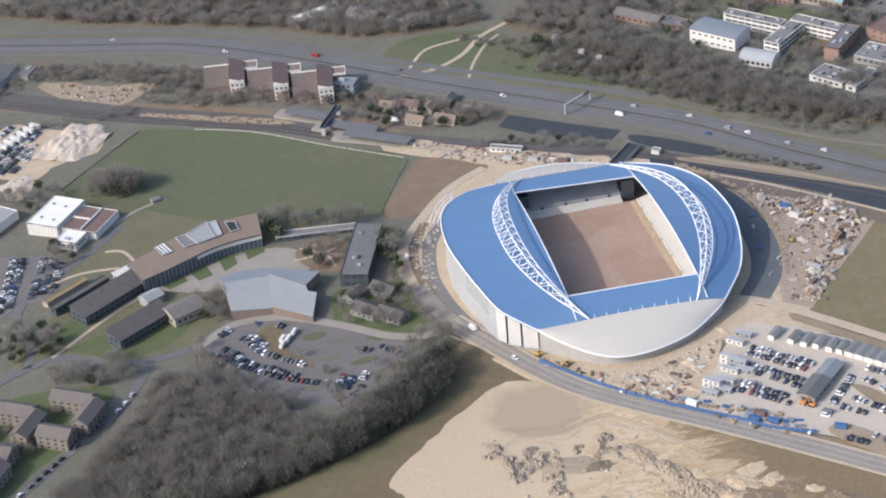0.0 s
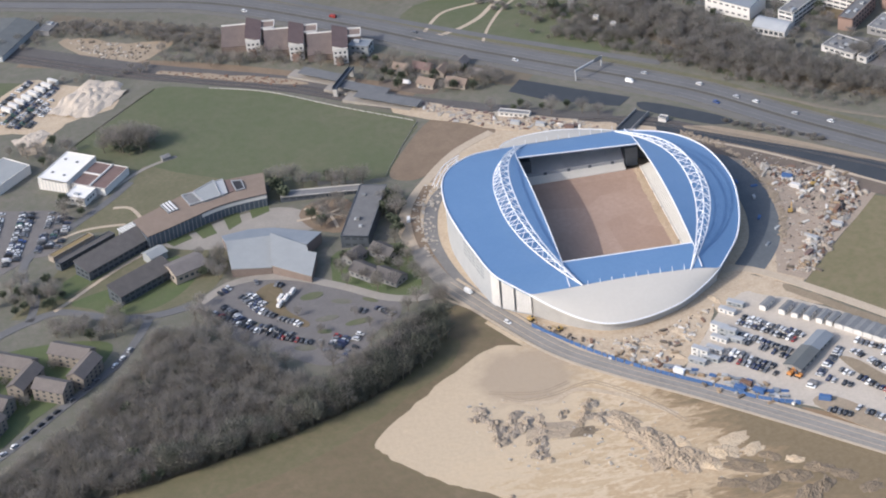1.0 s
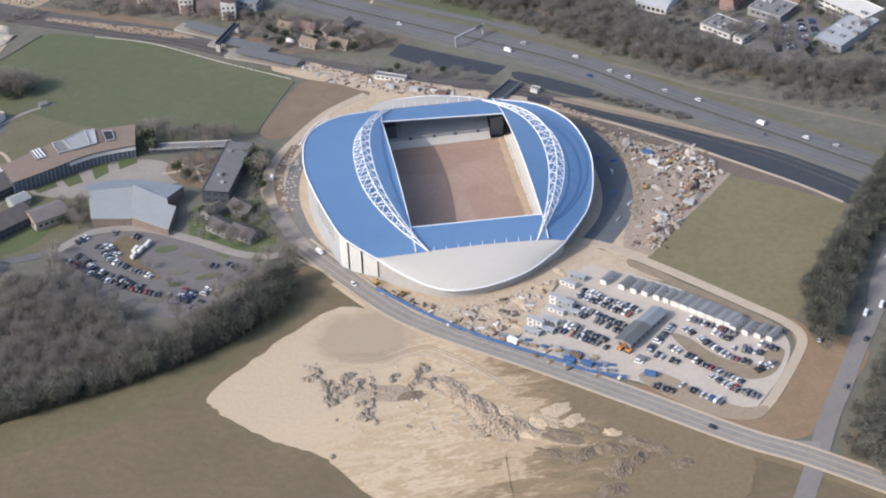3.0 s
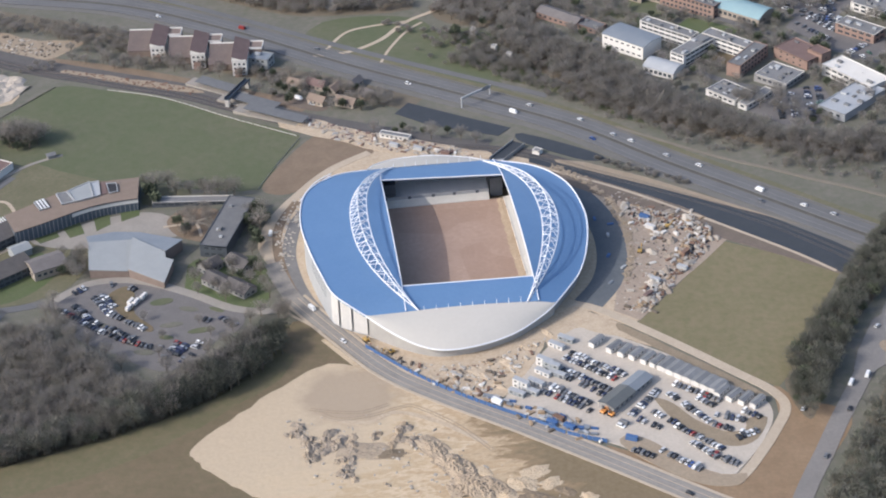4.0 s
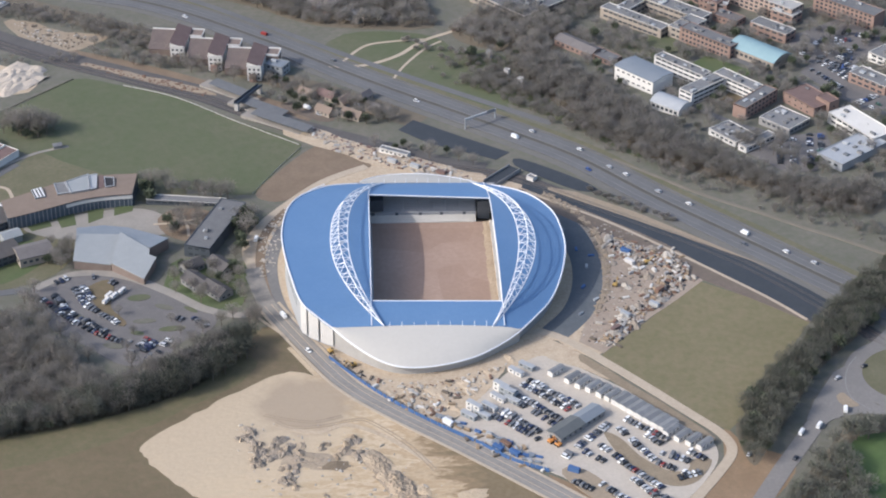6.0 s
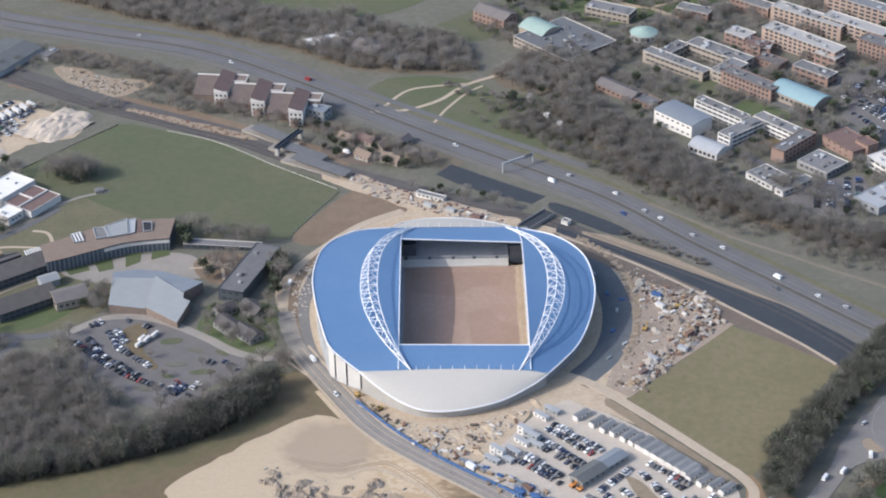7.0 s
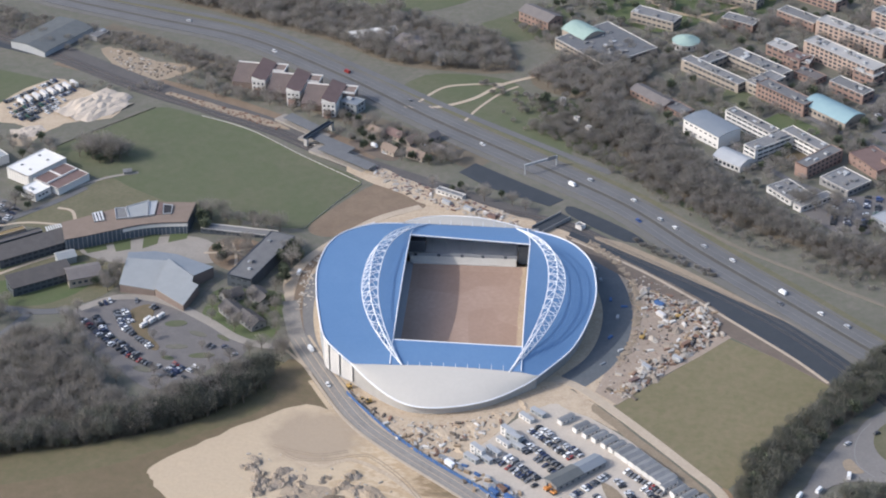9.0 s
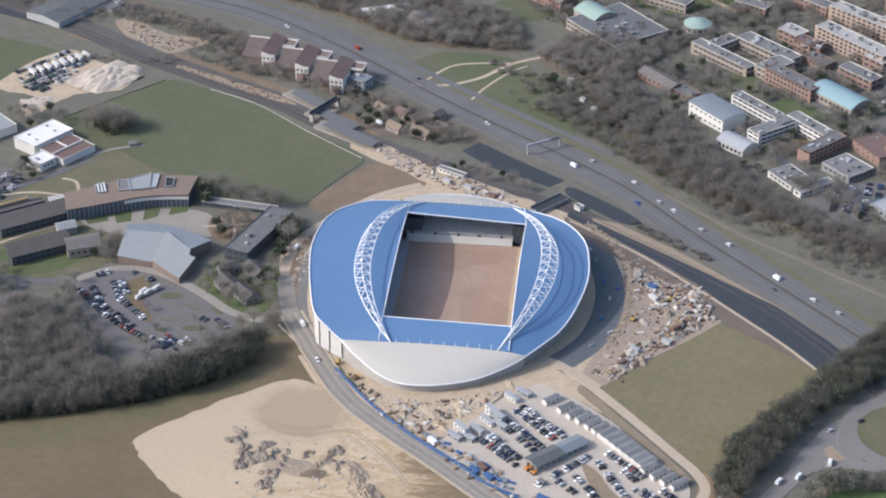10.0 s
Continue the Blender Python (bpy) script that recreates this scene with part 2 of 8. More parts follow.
def earthworks():
    """Stripped ground: pale chalk that passes through ochre into brown topsoil to the south-east."""
    m = mat("stripped_earthworks", (0.5, 0.4, 0.28), (0.5, 0.4, 0.28), None, 30, 2.2, bump=0.45, mixc=0.22)
    n, l = m.node_tree.nodes, m.node_tree.links
    geo = n.new("ShaderNodeNewGeometry")
    dot = n.new("ShaderNodeVectorMath")
    dot.operation = "DOT_PRODUCT"
    dot.inputs[1].default_value = (1.0, -1.0, 0.0)
    l.new(geo.outputs["Position"], dot.inputs[0])
    run = n.new("ShaderNodeMapRange")
    run.inputs[1].default_value, run.inputs[2].default_value = 30.0, 300.0
    l.new(dot.outputs["Value"], run.inputs[0])
    turn = n.new("ShaderNodeMapping")
    turn.inputs["Rotation"].default_value = (0, 0, radians(48))
    turn.inputs["Scale"].default_value = (1.0, 2.6, 1.0)
    l.new(geo.outputs["Position"], turn.inputs["Vector"])
    # darker subsoil towards the road
    side = n.new("ShaderNodeVectorMath")
    side.operation = "DOT_PRODUCT"
    side.inputs[1].default_value = (0.721, 0.697, 0.0)
    l.new(geo.outputs["Position"], side.inputs[0])
    near_road = n.new("ShaderNodeMapRange")
    near_road.inputs[1].default_value, near_road.inputs[2].default_value = -146.0, -114.0
    near_road.inputs[4].default_value = 0.30
    l.new(side.outputs["Value"], near_road.inputs[0])
    both = n.new("ShaderNodeMath")
    both.operation = "ADD"
    l.new(run.outputs[0], both.inputs[0])
    l.new(near_road.outputs[0], both.inputs[1])
    total = both.outputs[0]
    for scale, amp, dist in ((75.0, 0.62, 1.6), (16.0, 0.50, 1.2), (4.5, 0.26, 0.8)):
        t = n.new("ShaderNodeTexNoise")
        t.inputs["Scale"].default_value = 1.0 / scale
        t.inputs["Detail"].default_value = 6.0
        t.inputs["Distortion"].default_value = dist
        l.new(turn.outputs[0], t.inputs["Vector"])
        k = n.new("ShaderNodeMath")
        k.operation = "MULTIPLY_ADD"
        k.inputs[1].default_value = amp
        l.new(t.outputs[0], k.inputs[0])
        l.new(total, k.inputs[2])
        total = k.outputs[0]
    ramp = n.new("ShaderNodeValToRGB")
    r = ramp.color_ramp
    ramp_in = n.new("ShaderNodeMapRange")
    ramp_in.inputs[1].default_value, ramp_in.inputs[2].default_value = 0.66, 1.66
    l.new(total, ramp_in.inputs[0])
    for e, (p, c) in zip((r.elements[0], r.elements[1]), ((0.10, (0.495, 0.399, 0.280, 1)), (0.97, (0.175, 0.134, 0.078, 1)))):
        e.position, e.color = p, c
    for p, c in ((0.34, (0.530, 0.422, 0.288, 1)), (0.44, (0.450, 0.338, 0.208, 1)), (0.53, (0.580, 0.465, 0.322, 1)), (0.62, (0.420, 0.305, 0.182, 1)), (0.70, (0.500, 0.385, 0.250, 1)), (0.80, (0.275, 0.198, 0.115, 1))):
        r.elements.new(p).color = c
    l.new(ramp_in.outputs[0], ramp.inputs[0])
    mixes = [q for q in n if q.bl_idname == "ShaderNodeMixRGB"]
    last = next(q for q in mixes if q.outputs[0].links and q.outputs[0].links[0].to_node.bl_idname == "ShaderNodeBsdfPrincipled")
    for k in list(last.inputs[1].links):
        l.remove(k)
    # a greyer stripped area with a frayed edge
    away = n.new("ShaderNodeVectorMath")
    away.operation = "DISTANCE"
    away.inputs[1].default_value = (-70.0, -119.0, -0.5)
    l.new(geo.outputs["Position"], away.inputs[0])
    fray = n.new("ShaderNodeTexNoise")
    fray.inputs["Scale"].default_value = 0.09
    fray.inputs["Detail"].default_value = 5.0
    l.new(geo.outputs["Position"], fray.inputs["Vector"])
    reach = n.new("ShaderNodeMath")
    reach.operation = "MULTIPLY_ADD"
    reach.inputs[1].default_value = 22.0
    l.new(fray.outputs[0], reach.inputs[0])
    l.new(away.outputs["Value"], reach.inputs[2])
    share = n.new("ShaderNodeMapRange")
    share.inputs[1].default_value, share.inputs[2].default_value = 42.0, 30.0
    share.inputs[4].default_value = 0.8
    l.new(reach.outputs[0], share.inputs[0])
    grey = n.new("ShaderNodeMixRGB")
    grey.inputs[2].default_value = (0.345, 0.275, 0.200, 1)
    l.new(share.outputs[0], grey.inputs[0])
    l.new(ramp.outputs[0], grey.inputs[1])
    l.new(grey.outputs[0], last.inputs[1])
    last.inputs[2].default_value = (0.33, 0.26, 0.175, 1)
    return m


M["earth"] = earthworks()


# ---- mesh helpers ----
def mesh_of(name, verts, faces, material, smooth=False):
    me = bpy.data.meshes.new(name)
    me.from_pydata([tuple(v) for v in verts], [], [tuple(f) for f in faces])
    if smooth:
        me.polygons.foreach_set("use_smooth", [True] * len(me.polygons))
    if material:
        me.materials.append(material)
    me.update()
    return me


def from_bm(name, bm, material, smooth=False):
    me = bpy.data.meshes.new(name)
    bmesh.ops.recalc_face_normals(bm, faces=bm.faces)
    bm.to_mesh(me)
    bm.free()
    if smooth:
        me.polygons.foreach_set("use_smooth", [True] * len(me.polygons))
    me.materials.append(material)
    return me


def part(name, data, parent, m=None, label=""):
    ob = new(name, data)
    ob.parent = parent
    if m is not None:
        ob.matrix_basis = m
    return tagged(ob, label)


def thing(name, m, label, category, group="", kind=""):
    ob = new(name)
    ob.matrix_basis = m
    return tagged(ob, label, category, group, kind)


def box_bm(x0, x1, y0, y1, z0, z1, bm=None, bevel=0.0):
    bm = bm or bmesh.new()
    r = bmesh.ops.create_cube(bm, size=1.0)
    for v in r["verts"]:
        v.co = Vector(((x0 + x1) / 2 + v.co.x * (x1 - x0), (y0 + y1) / 2 + v.co.y * (y1 - y0), (z0 + z1) / 2 + v.co.z * (z1 - z0)))
    if bevel:
        es = {e for v in r["verts"] for e in v.link_edges}
        bmesh.ops.bevel(bm, geom=list(es), offset=bevel, segments=1, affect="EDGES")
    return bm


def spline(pts, n=8, closed=False):
    """Points of a smooth curve through the given ones."""
    p = [Vector(q) for q in pts]
    m = len(p)
    out = []
    for i in range(m if closed else m - 1):
        if closed:
            a, b, c, d = p[i - 1], p[i], p[(i + 1) % m], p[(i + 2) % m]
        else:
            a, b, c, d = p[max(i - 1, 0)], p[i], p[i + 1], p[min(i + 2, m - 1)]
        for k in range(n):
            t = k / n
            out.append(0.5 * (2 * b + (c - a) * t + (2 * a - 5 * b + 4 * c - d) * t * t + (3 * b - a - 3 * c + d) * t ** 3))
    if not closed:
        out.append(p[-1])
    return out


def drape(x, y, lift):
    return (x, y, G(x, y) + lift)


def ribbon_mesh(name, pts, width, lift, material, n=8, shift=0.0, edge=0.3):
    """A band of the given width along a curve on the ground, with a small raised edge."""
    c = spline([(x, y, 0) for x, y in pts], n)
    vs, fs = [], []
    for i, p in enumerate(c):
        d = (c[min(i + 1, len(c) - 1)] - c[max(i - 1, 0)]).normalized()
        s = Vector((-d.y, d.x, 0))
        w = width[0] + (width[1] - width[0]) * i / (len(c) - 1) if isinstance(width, tuple) else width
        a, b = p + s * (shift + w / 2), p + s * (shift - w / 2)
        vs += [drape(a.x, a.y, lift - edge), drape(a.x, a.y, lift), drape(b.x, b.y, lift), drape(b.x, b.y, lift - edge)]
    for i in range(len(c) - 1):
        for k in range(3):
            fs.append((4 * i + k + 1, 4 * i + k, 4 * i + k + 4, 4 * i + k + 5))
    return mesh_of(name, vs, fs, material)


def ribbon(name, pts, width, lift, material, label, category, n=8, shift=0.0):
    return tagged(new(name, ribbon_mesh(name, pts, width, lift, material, n, shift)), label, category, kind="structure")


def patch(name, pts, lift, material, label, category, n=6, smooth=True, rough_edge=0.0, seed=1):
    """A piece of ground cover with the given outline."""
    c = spline([(x, y, 0) for x, y in pts], n, True) if smooth else [Vector((x, y, 0)) for x, y in pts]
    if rough_edge:
        rr = random.Random(seed)
        c = [p + Vector((rr.uniform(-1, 1), rr.uniform(-1, 1), 0)) * rough_edge for p in c]
    bm = bmesh.new()
    top = [bm.verts.new(drape(p.x, p.y, lift)) for p in c]
    f = bm.faces.new(top)
    low = [bm.verts.new(drape(p.x, p.y, lift - 0.25)) for p in c]
    for i in range(len(c)):
        j = (i + 1) % len(c)
        bm.faces.new((top[i], top[j], low[j], low[i]))
    f.normal_update()
    flip = f.normal.z < 0
    bmesh.ops.triangulate(bm, faces=[f])
    me = bpy.data.meshes.new(name)
    if flip:
        bmesh.ops.reverse_faces(bm, faces=bm.faces)
    bm.to_mesh(me)
    bm.free()
    me.materials.append(material)
    return tagged(new(name, me), label, category, kind="structure")


def inside(x, y, poly):
    r = False
    for i in range(len(poly)):
        (x0, y0), (x1, y1) = poly[i - 1], poly[i]
        if (y0 > y) != (y1 > y) and x < (x1 - x0) * (y - y0) / (y1 - y0) + x0:
            r = not r
    return r


def tube(bm, a, b, r0, r1=None, sides=6):
    """A round bar from a to b."""
    a, b = Vector(a), Vector(b)
    q = (b - a).to_track_quat("Z", "Y")
    ring = [[bm.verts.new(e + q @ Vector((math.cos(6.2832 * k / sides) * r, math.sin(6.2832 * k / sides) * r, 0))) for k in range(sides)]
            for e, r in ((a, r0), (b, r0 if r1 is None else r1))]
    for k in range(sides):
        bm.faces.new((ring[0][k], ring[0][(k + 1) % sides], ring[1][(k + 1) % sides], ring[1][k]))
    bm.faces.new(ring[0][::-1])
    bm.faces.new(ring[1])


# ---- ground ----
gs = 4600.0
gv = [(sx * gs, sy * gs, G(sx * gs, sy * gs)) for sx, sy in ((-1, -1), (1, -1), (1, 1), (-1, 1))]
tagged(new("ground", mesh_of("ground", gv, [(0, 1, 2, 3)], M["scrub"])), "rough winter grass and scrub over rolling land", "ground", kind="structure")

patch("pasture", [(-233, 281), (-204, 270), (-162, 247), (-120, 208), (-77, 172), (-92, 140), (-106, 108), (-150, 120), (-190, 132), (-226, 158), (-268, 186), (-292, 215), (-262, 248)],
      0.10, M["field"], "wide green winter pasture below the railway", "field", n=3)
patch("dry_pasture", [(150, -15), (205, -59), (181, -99), (157, -143), (143, -160), (112, -122), (83, -90)], 0.10, M["field2"],
      "flat olive-green sports field with bare edges", "field", smooth=False)
patch("fallow_field", [(-96, -70), (-143, -98), (-200, -132), (-262, -150), (-330, -165), (-420, -200), (-420, -420), (240, -420), (124, -268), (90, -262), (40, -205), (-8, -160), (-60, -108), (-82, -82)],
      0.06, M["brownfield"], "brown and olive fallow field beside the site road", "field", n=4)
patch("grass_strip", [(-95, -50), (-113, -50), (-140, -84), (-196, -124), (-262, -146), (-340, -162), (-340, -186), (-255, -174), (-196, -158), (-158, -138), (-124, -112), (-102, -92)], 0.09, mat("damp_grass", (0.140, 0.120, 0.069), (0.170, 0.140, 0.084), (0.108, 0.110, 0.054), 22, 4, bump=0.3, mixc=0.6), "damp olive grass along the wood", "field", n=4, rough_edge=0.8)
patch("verge_ground", [(141, -158), (150, -172), (172, -190), (150, -225), (122, -252), (98, -246), (60, -204), (50, -190), (77, -212), (98, -230), (112, -225), (134, -196)],
      0.08, mat("orange_brown_soil", (0.238, 0.160, 0.097), (0.285, 0.200, 0.126), (0.175, 0.130, 0.078), 12, 2, bump=0.5), "bare brown soil bank around the compound", "soil", n=4)
patch("chalk_ground", [(-79, -89), (-100, -100), (-128, -124), (-152, -148), (-150, -162), (-134, -184), (-118, -199), (-104, -210), (-97, -223), (-84, -247), (-60, -280), (-30, -300), (24, -320), (76, -290), (92, -256), (55, -219), (26, -190), (-5, -158), (-31, -130), (-58, -100)],
      0.14, M["earth"], "pale stripped chalk and sand earthworks", "soil", n=5, rough_edge=0.8)
patch("building_site_ground", [(-100, 70), (-84, 96), (-62, 124), (-34, 142), (0, 136), (40, 122), (66, 112), (100, 74), (128, 42), (146, 18), (148, -10), (114, -46), (84, -86), (60, -68), (40, -84), (28, -108), (8, -136), (-8, -142), (-34, -114), (-60, -80), (-82, -40), (-98, 0), (-104, 36)],
      0.12, M["site"], "churned pale building-site soil around the stadium", "soil", n=5, rough_edge=0.6, seed=3)
patch("soil_mound_ground", [(-68, 168), (-52, 163), (-33, 140), (-44, 132), (-60, 124), (-78, 104), (-92, 98), (-104, 108), (-92, 134)], 0.20, M["mud"],
      "bare brown soil between pasture and stadium", "soil", n=4)
patch("site_yard", [(95, 76), (122, 48), (136, 30), (152, 6), (152, -14), (134, -34), (118, -50), (102, -68), (88, -84), (76, -72), (84, -44), (95, 0), (97, 40)], 0.18,
      mat("pinkish_yard_soil", (0.265, 0.208, 0.160), (0.32, 0.255, 0.20), (0.40, 0.335, 0.26), 14, 1.6, bump=0.5, mixc=0.6), "trodden brown yard used for storing materials", "yard", smooth=False)

# ---- roads and railway ----
A27 = [(-470, 560), (-366, 488), (-270, 440), (-186, 400), (-108, 334), (-40, 266), (22, 209), (58, 176), (97, 137), (137, 84), (184, 27), (224, -22), (288, -98), (405, -236)]
ribbon("highway_verge", A27, 33, 0.16, mat("highway_verge_grass", (0.148, 0.142, 0.130), (0.178, 0.168, 0.153), (0.122, 0.122, 0.104), 16, 2), "worn grass verges along the dual carriageway", "verge")
ribbon("verge", A27, 4, 0.20, M["worn"], "worn green grass strip beside the highway", "verge", shift=16.5)
ribbon("road_1", A27, 9.0, 0.30, M["asphalt"], "grey asphalt carriageway of a dual carriageway", "road", shift=6.6)
ribbon("road_2", A27, 9.0, 0.30, M["asphalt"], "grey asphalt carriageway of a dual carriageway", "road", shift=-6.0)
for off in (2.3, 6.6, -6.0, -10.2):
    ribbon("lane_line", A27, 0.14, 0.33, M["paint"], "worn white lane line on the carriageway", "marking", shift=off)
for off in (12.4, -11.6):
    ribbon("barrier", A27, 0.3, 0.75, M["asphalt"], "grey steel roadside barrier", "barrier", shift=off)
ribbon("central_reserve", A27, 2.2, 0.34, mat("central_scrub", (0.092, 0.087, 0.077), (0.122, 0.114, 0.10), (0.072, 0.072, 0.06), 9, 1.2, bump=0.5, mixc=0.7), "dark weedy strip between the carriageways", "verge", shift=0.3)
SLIP = [(-300, 476), (-186, 424), (-108, 358), (-36, 290), (30, 232), (84, 186), (128, 146), (176, 96), (230, 50), (320, -40)]
ribbon("road_3", SLIP[:6], 5.5, 0.28, M["asphalt"], "narrow slip road beside the highway", "road")
ribbon("road_4", [(118, 134), (143, 108), (168, 83), (196, 60), (219, 40), (237, 26), (300, -30)], 2.4, 0.28, mat("worn_earth", (0.19, 0.165, 0.13), (0.22, 0.19, 0.15), (0.15, 0.135, 0.105), 9, 1.5), "worn earth track above the highway", "track")
RAIL = [(-480, 470), (-349, 385), (-255, 315), (-207, 284), (-151, 249), (-118, 222), (-87, 196), (-40, 165), (10, 134), (36, 124), (60, 112), (93, 82), (138, 42), (179, 0), (213, -46), (252, -105), (320, -210)]
ribbon("railway_corridor", RAIL[:10], (24, 15), 0.205, mat("railway_cess", (0.105, 0.098, 0.094), (0.135, 0.125, 0.118), (0.085, 0.08, 0.076), 15, 1.6, mixc=0.6), "dark grey-brown railway corridor beside the ballast", "railway", shift=5.0)
ribbon("railway_bed", RAIL, 11, 0.22, M["ballast"], "dark ballast bed of a double railway line", "railway")
for k, off in enumerate((-3.4, -2.0, 1.4, 2.8)):
    ribbon("rail", RAIL, 0.22, 0.42, M["rail"], "worn steel running rail on dark ballast", "rail", shift=off)
patch("dark_cutting", [(60, 112), (74, 98), (90, 84), (122, 57), (153, 30), (182, 5), (209, -29), (224, -51), (204, -62), (189, -40), (178, -26), (150, 9), (136, 28), (121, 44), (90, 75), (73, 89), (58, 102)], 0.30, M["dark_surface"], "dark blue-grey strip in the railway cutting", "road", smooth=False)
patch("railway_bank", [(56, 102), (73, 88.6), (90, 74.6), (121, 43.6), (136, 27.6), (150, 8.6), (178, -26.4), (190, -41), (206, -64), (202, -62), (177, -37), (152, -14), (134, 7), (120, 27), (92, 52), (76, 69), (60, 86)], 0.25, M["bank"], "bare brown bank beside the railway", "bank", smooth=False)
ribbon("access_track", [(60, 97), (73, 86), (105, 57), (136, 23), (164, -10), (186, -37), (202, -60)], 1.9, 0.33, M["gravel"], "pale gravel track along the bank", "track")
patch("access_track", [(74, 102), (91, 94), (123, 67), (138, 52), (165, 24), (196, -8), (182, 5.2), (153, 30.2), (122, 57.2), (90, 84.2), (74, 98.2)], 0.26, M["tansoil"], "tan worn strip of soil beside the dark cutting", "track", smooth=False)
patch("asphalt_yard", [(-5, 199), (25, 173), (54, 149), (45, 140), (5, 165), (-15, 186)], 0.2, M["dark_surface"], "dark empty asphalt yard between highway and railway", "yard", smooth=False)
patch("asphalt_yard", [(60, 140), (92, 112), (104, 96), (92, 96), (70, 116), (56, 132)], 0.2, M["dark_surface"], "narrow dark asphalt strip by the highway", "yard", n=3)
RING = [(-36, 138), (-62, 121), (-84, 94), (-100, 68), (-107, 42), (-103, 20), (-93, -21), (-73, -61), (-50, -102), (-25, -130), (10, -163), (50, -203), (92, -246), (118, -268), (160, -310)]
ribbon("road_5", RING[:6], 6, 0.26, M["gravel"], "pale dusty haul road round the stadium", "road")
ribbon("road_6", RING[5:], (9, 12), 0.30, M["road"], "grey dusty asphalt site road", "road")
ribbon("pavement", RING[6:], 1.6, 0.38, M["gravel"], "pale concrete footway along the site road", "pavement", shift=6.2)
ribbon("pavement", RING[6:], 1.6, 0.38, M["gravel"], "pale concrete footway along the site road", "pavement", shift=-6.2)
for off, w_ in ((-3.6, 0.6), (-2.2, 0.4), (1.9, 0.5), (3.3, 0.7)):
    ribbon("wheel_track", RING[6:], w_, 0.315, M["gravel"] if w_ < 0.55 else M["paving"], "dusty wheel track along the site road", "marking", shift=off)
ribbon("kerb_lines", RING[7:], 0.3, 0.33, M["paint"], "worn white centre line of the site road", "marking", shift=0.4)
ribbon("soil_strip", RING[7:], (2.5, 5), 0.185, M["earth"], "brown soil verge below the site road", "verge", shift=-8.6)
RROAD = [(330, 30), (268, -50), (241, -82), (223, -102), (207, -123), (195, -145), (181, -168), (165, -193), (150, -218), (134, -244), (112, -285), (80, -340)]
M["pale_asphalt"] = mat("worn_pale_asphalt", (0.20, 0.188, 0.174), (0.235, 0.22, 0.204), (0.165, 0.156, 0.147), 18, 1.6, mixc=0.5)
ribbon("road_7", RROAD, 9.5, 0.26, M["pale_asphalt"], "grey two-lane road beside bare hedges", "road")
ribbon("road_8", [(124, -262), (112, -258), (98, -252)], 8, 0.29, M["road"], "junction of site road and main road", "road")
HAUL = [(46, -60), (64, -65), (93, -99), (125, -142), (139, -162), (142, -177), (133, -194), (115, -219), (104, -231)]
ribbon("access_track", HAUL, 5.4, 0.30, M["gravel"], "pale gravel haul road round the site compound", "track")
patch("compound_yard", [(47, -88), (59, -85.5), (86, -109), (114, -141), (131, -165), (135, -176), (131, -191), (115, -214), (96, -231), (78, -220), (56, -192), (26, -172), (4, -148), (22, -118), (36, -98)],
      0.22, M["compound"], "pale hardcore yard of the site compound", "yard", n=4)
patch("soil_strip", [(76, -84.5), (90, -102), (122, -145), (135, -165), (131, -167), (117, -147.5), (86, -106), (75, -91)], 0.235, M["trodden"], "brown soil strip behind the site cabins", "soil", n=3, rough_edge=0.4)
patch("soil_strip", [(58, -67), (76, -84.2), (92, -105), (88, -109), (74, -97), (58, -86)], 0.224, M["site"], "pale trodden soil beside the cabins", "soil", n=3, rough_edge=0.4)
patch("compound_island", [(80, -157), (88, -162), (96, -178), (108, -191), (118, -191), (121, -183), (131, -184), (122, -200), (111, -204), (100, -198), (88, -182)], 0.34, M["trodden"],
      "brown soil island between parking rows", "soil", n=3)
patch("compound_island", [(56, -190), (62, -184), (72, -192), (84, -210), (98, -224), (110, -226), (104, -234), (88, -230), (70, -212)], 0.32, M["tansoil"],
      "brown soil bank at the compound edge", "soil", n=3)

ribbon("apron", [(-66, 92), (-84, 68), (-92, 36), (-92, 8), (-86, -24), (-74, -52), (-58, -80), (-44, -100)], 8, 0.22, mat("grey_apron", (0.17, 0.165, 0.16), (0.22, 0.21, 0.20), (0.13, 0.13, 0.13), 9, 1.5), "dark grey service strip below the side stand", "apron")
# east hardstanding: the stadium's cast shadow is mixed into its dark blue-grey
ribbon("apron", [(56, 92), (72, 72), (83, 44), (88, 14), (86, -16), (78, -42), (64, -62)], 17, 0.2, mat("shade_blue_hardstanding", (0.112, 0.124, 0.134), (0.145, 0.154, 0.16), (0.092, 0.103, 0.112), 9, 1.5, mixc=0.6), "hardstanding below the side stand, coloured dark for the stadium's shadow", "apron")
ribbon("soil_strip", [(-84, 88), (-96, 62), (-99, 36), (-97, 8), (-91, -22), (-80, -48), (-66, -74), (-50, -96)], 5.5, 0.27, M["mud"], "brown churned soil beside the stadium wall", "soil")
ribbon("soil_strip", [(-300, 420), (-196, 352), (-120, 286), (-60, 244), (0, 196)], 20, 0.07, M["litter"], "brown scrubby strip between highway and railway", "verge")
ribbon("soil_strip", [(-320, 360), (-240, 320), (-180, 286), (-120, 244), (-70, 208)], 16, 0.08, M["mud"], "brown disturbed strip beside the railway", "verge")

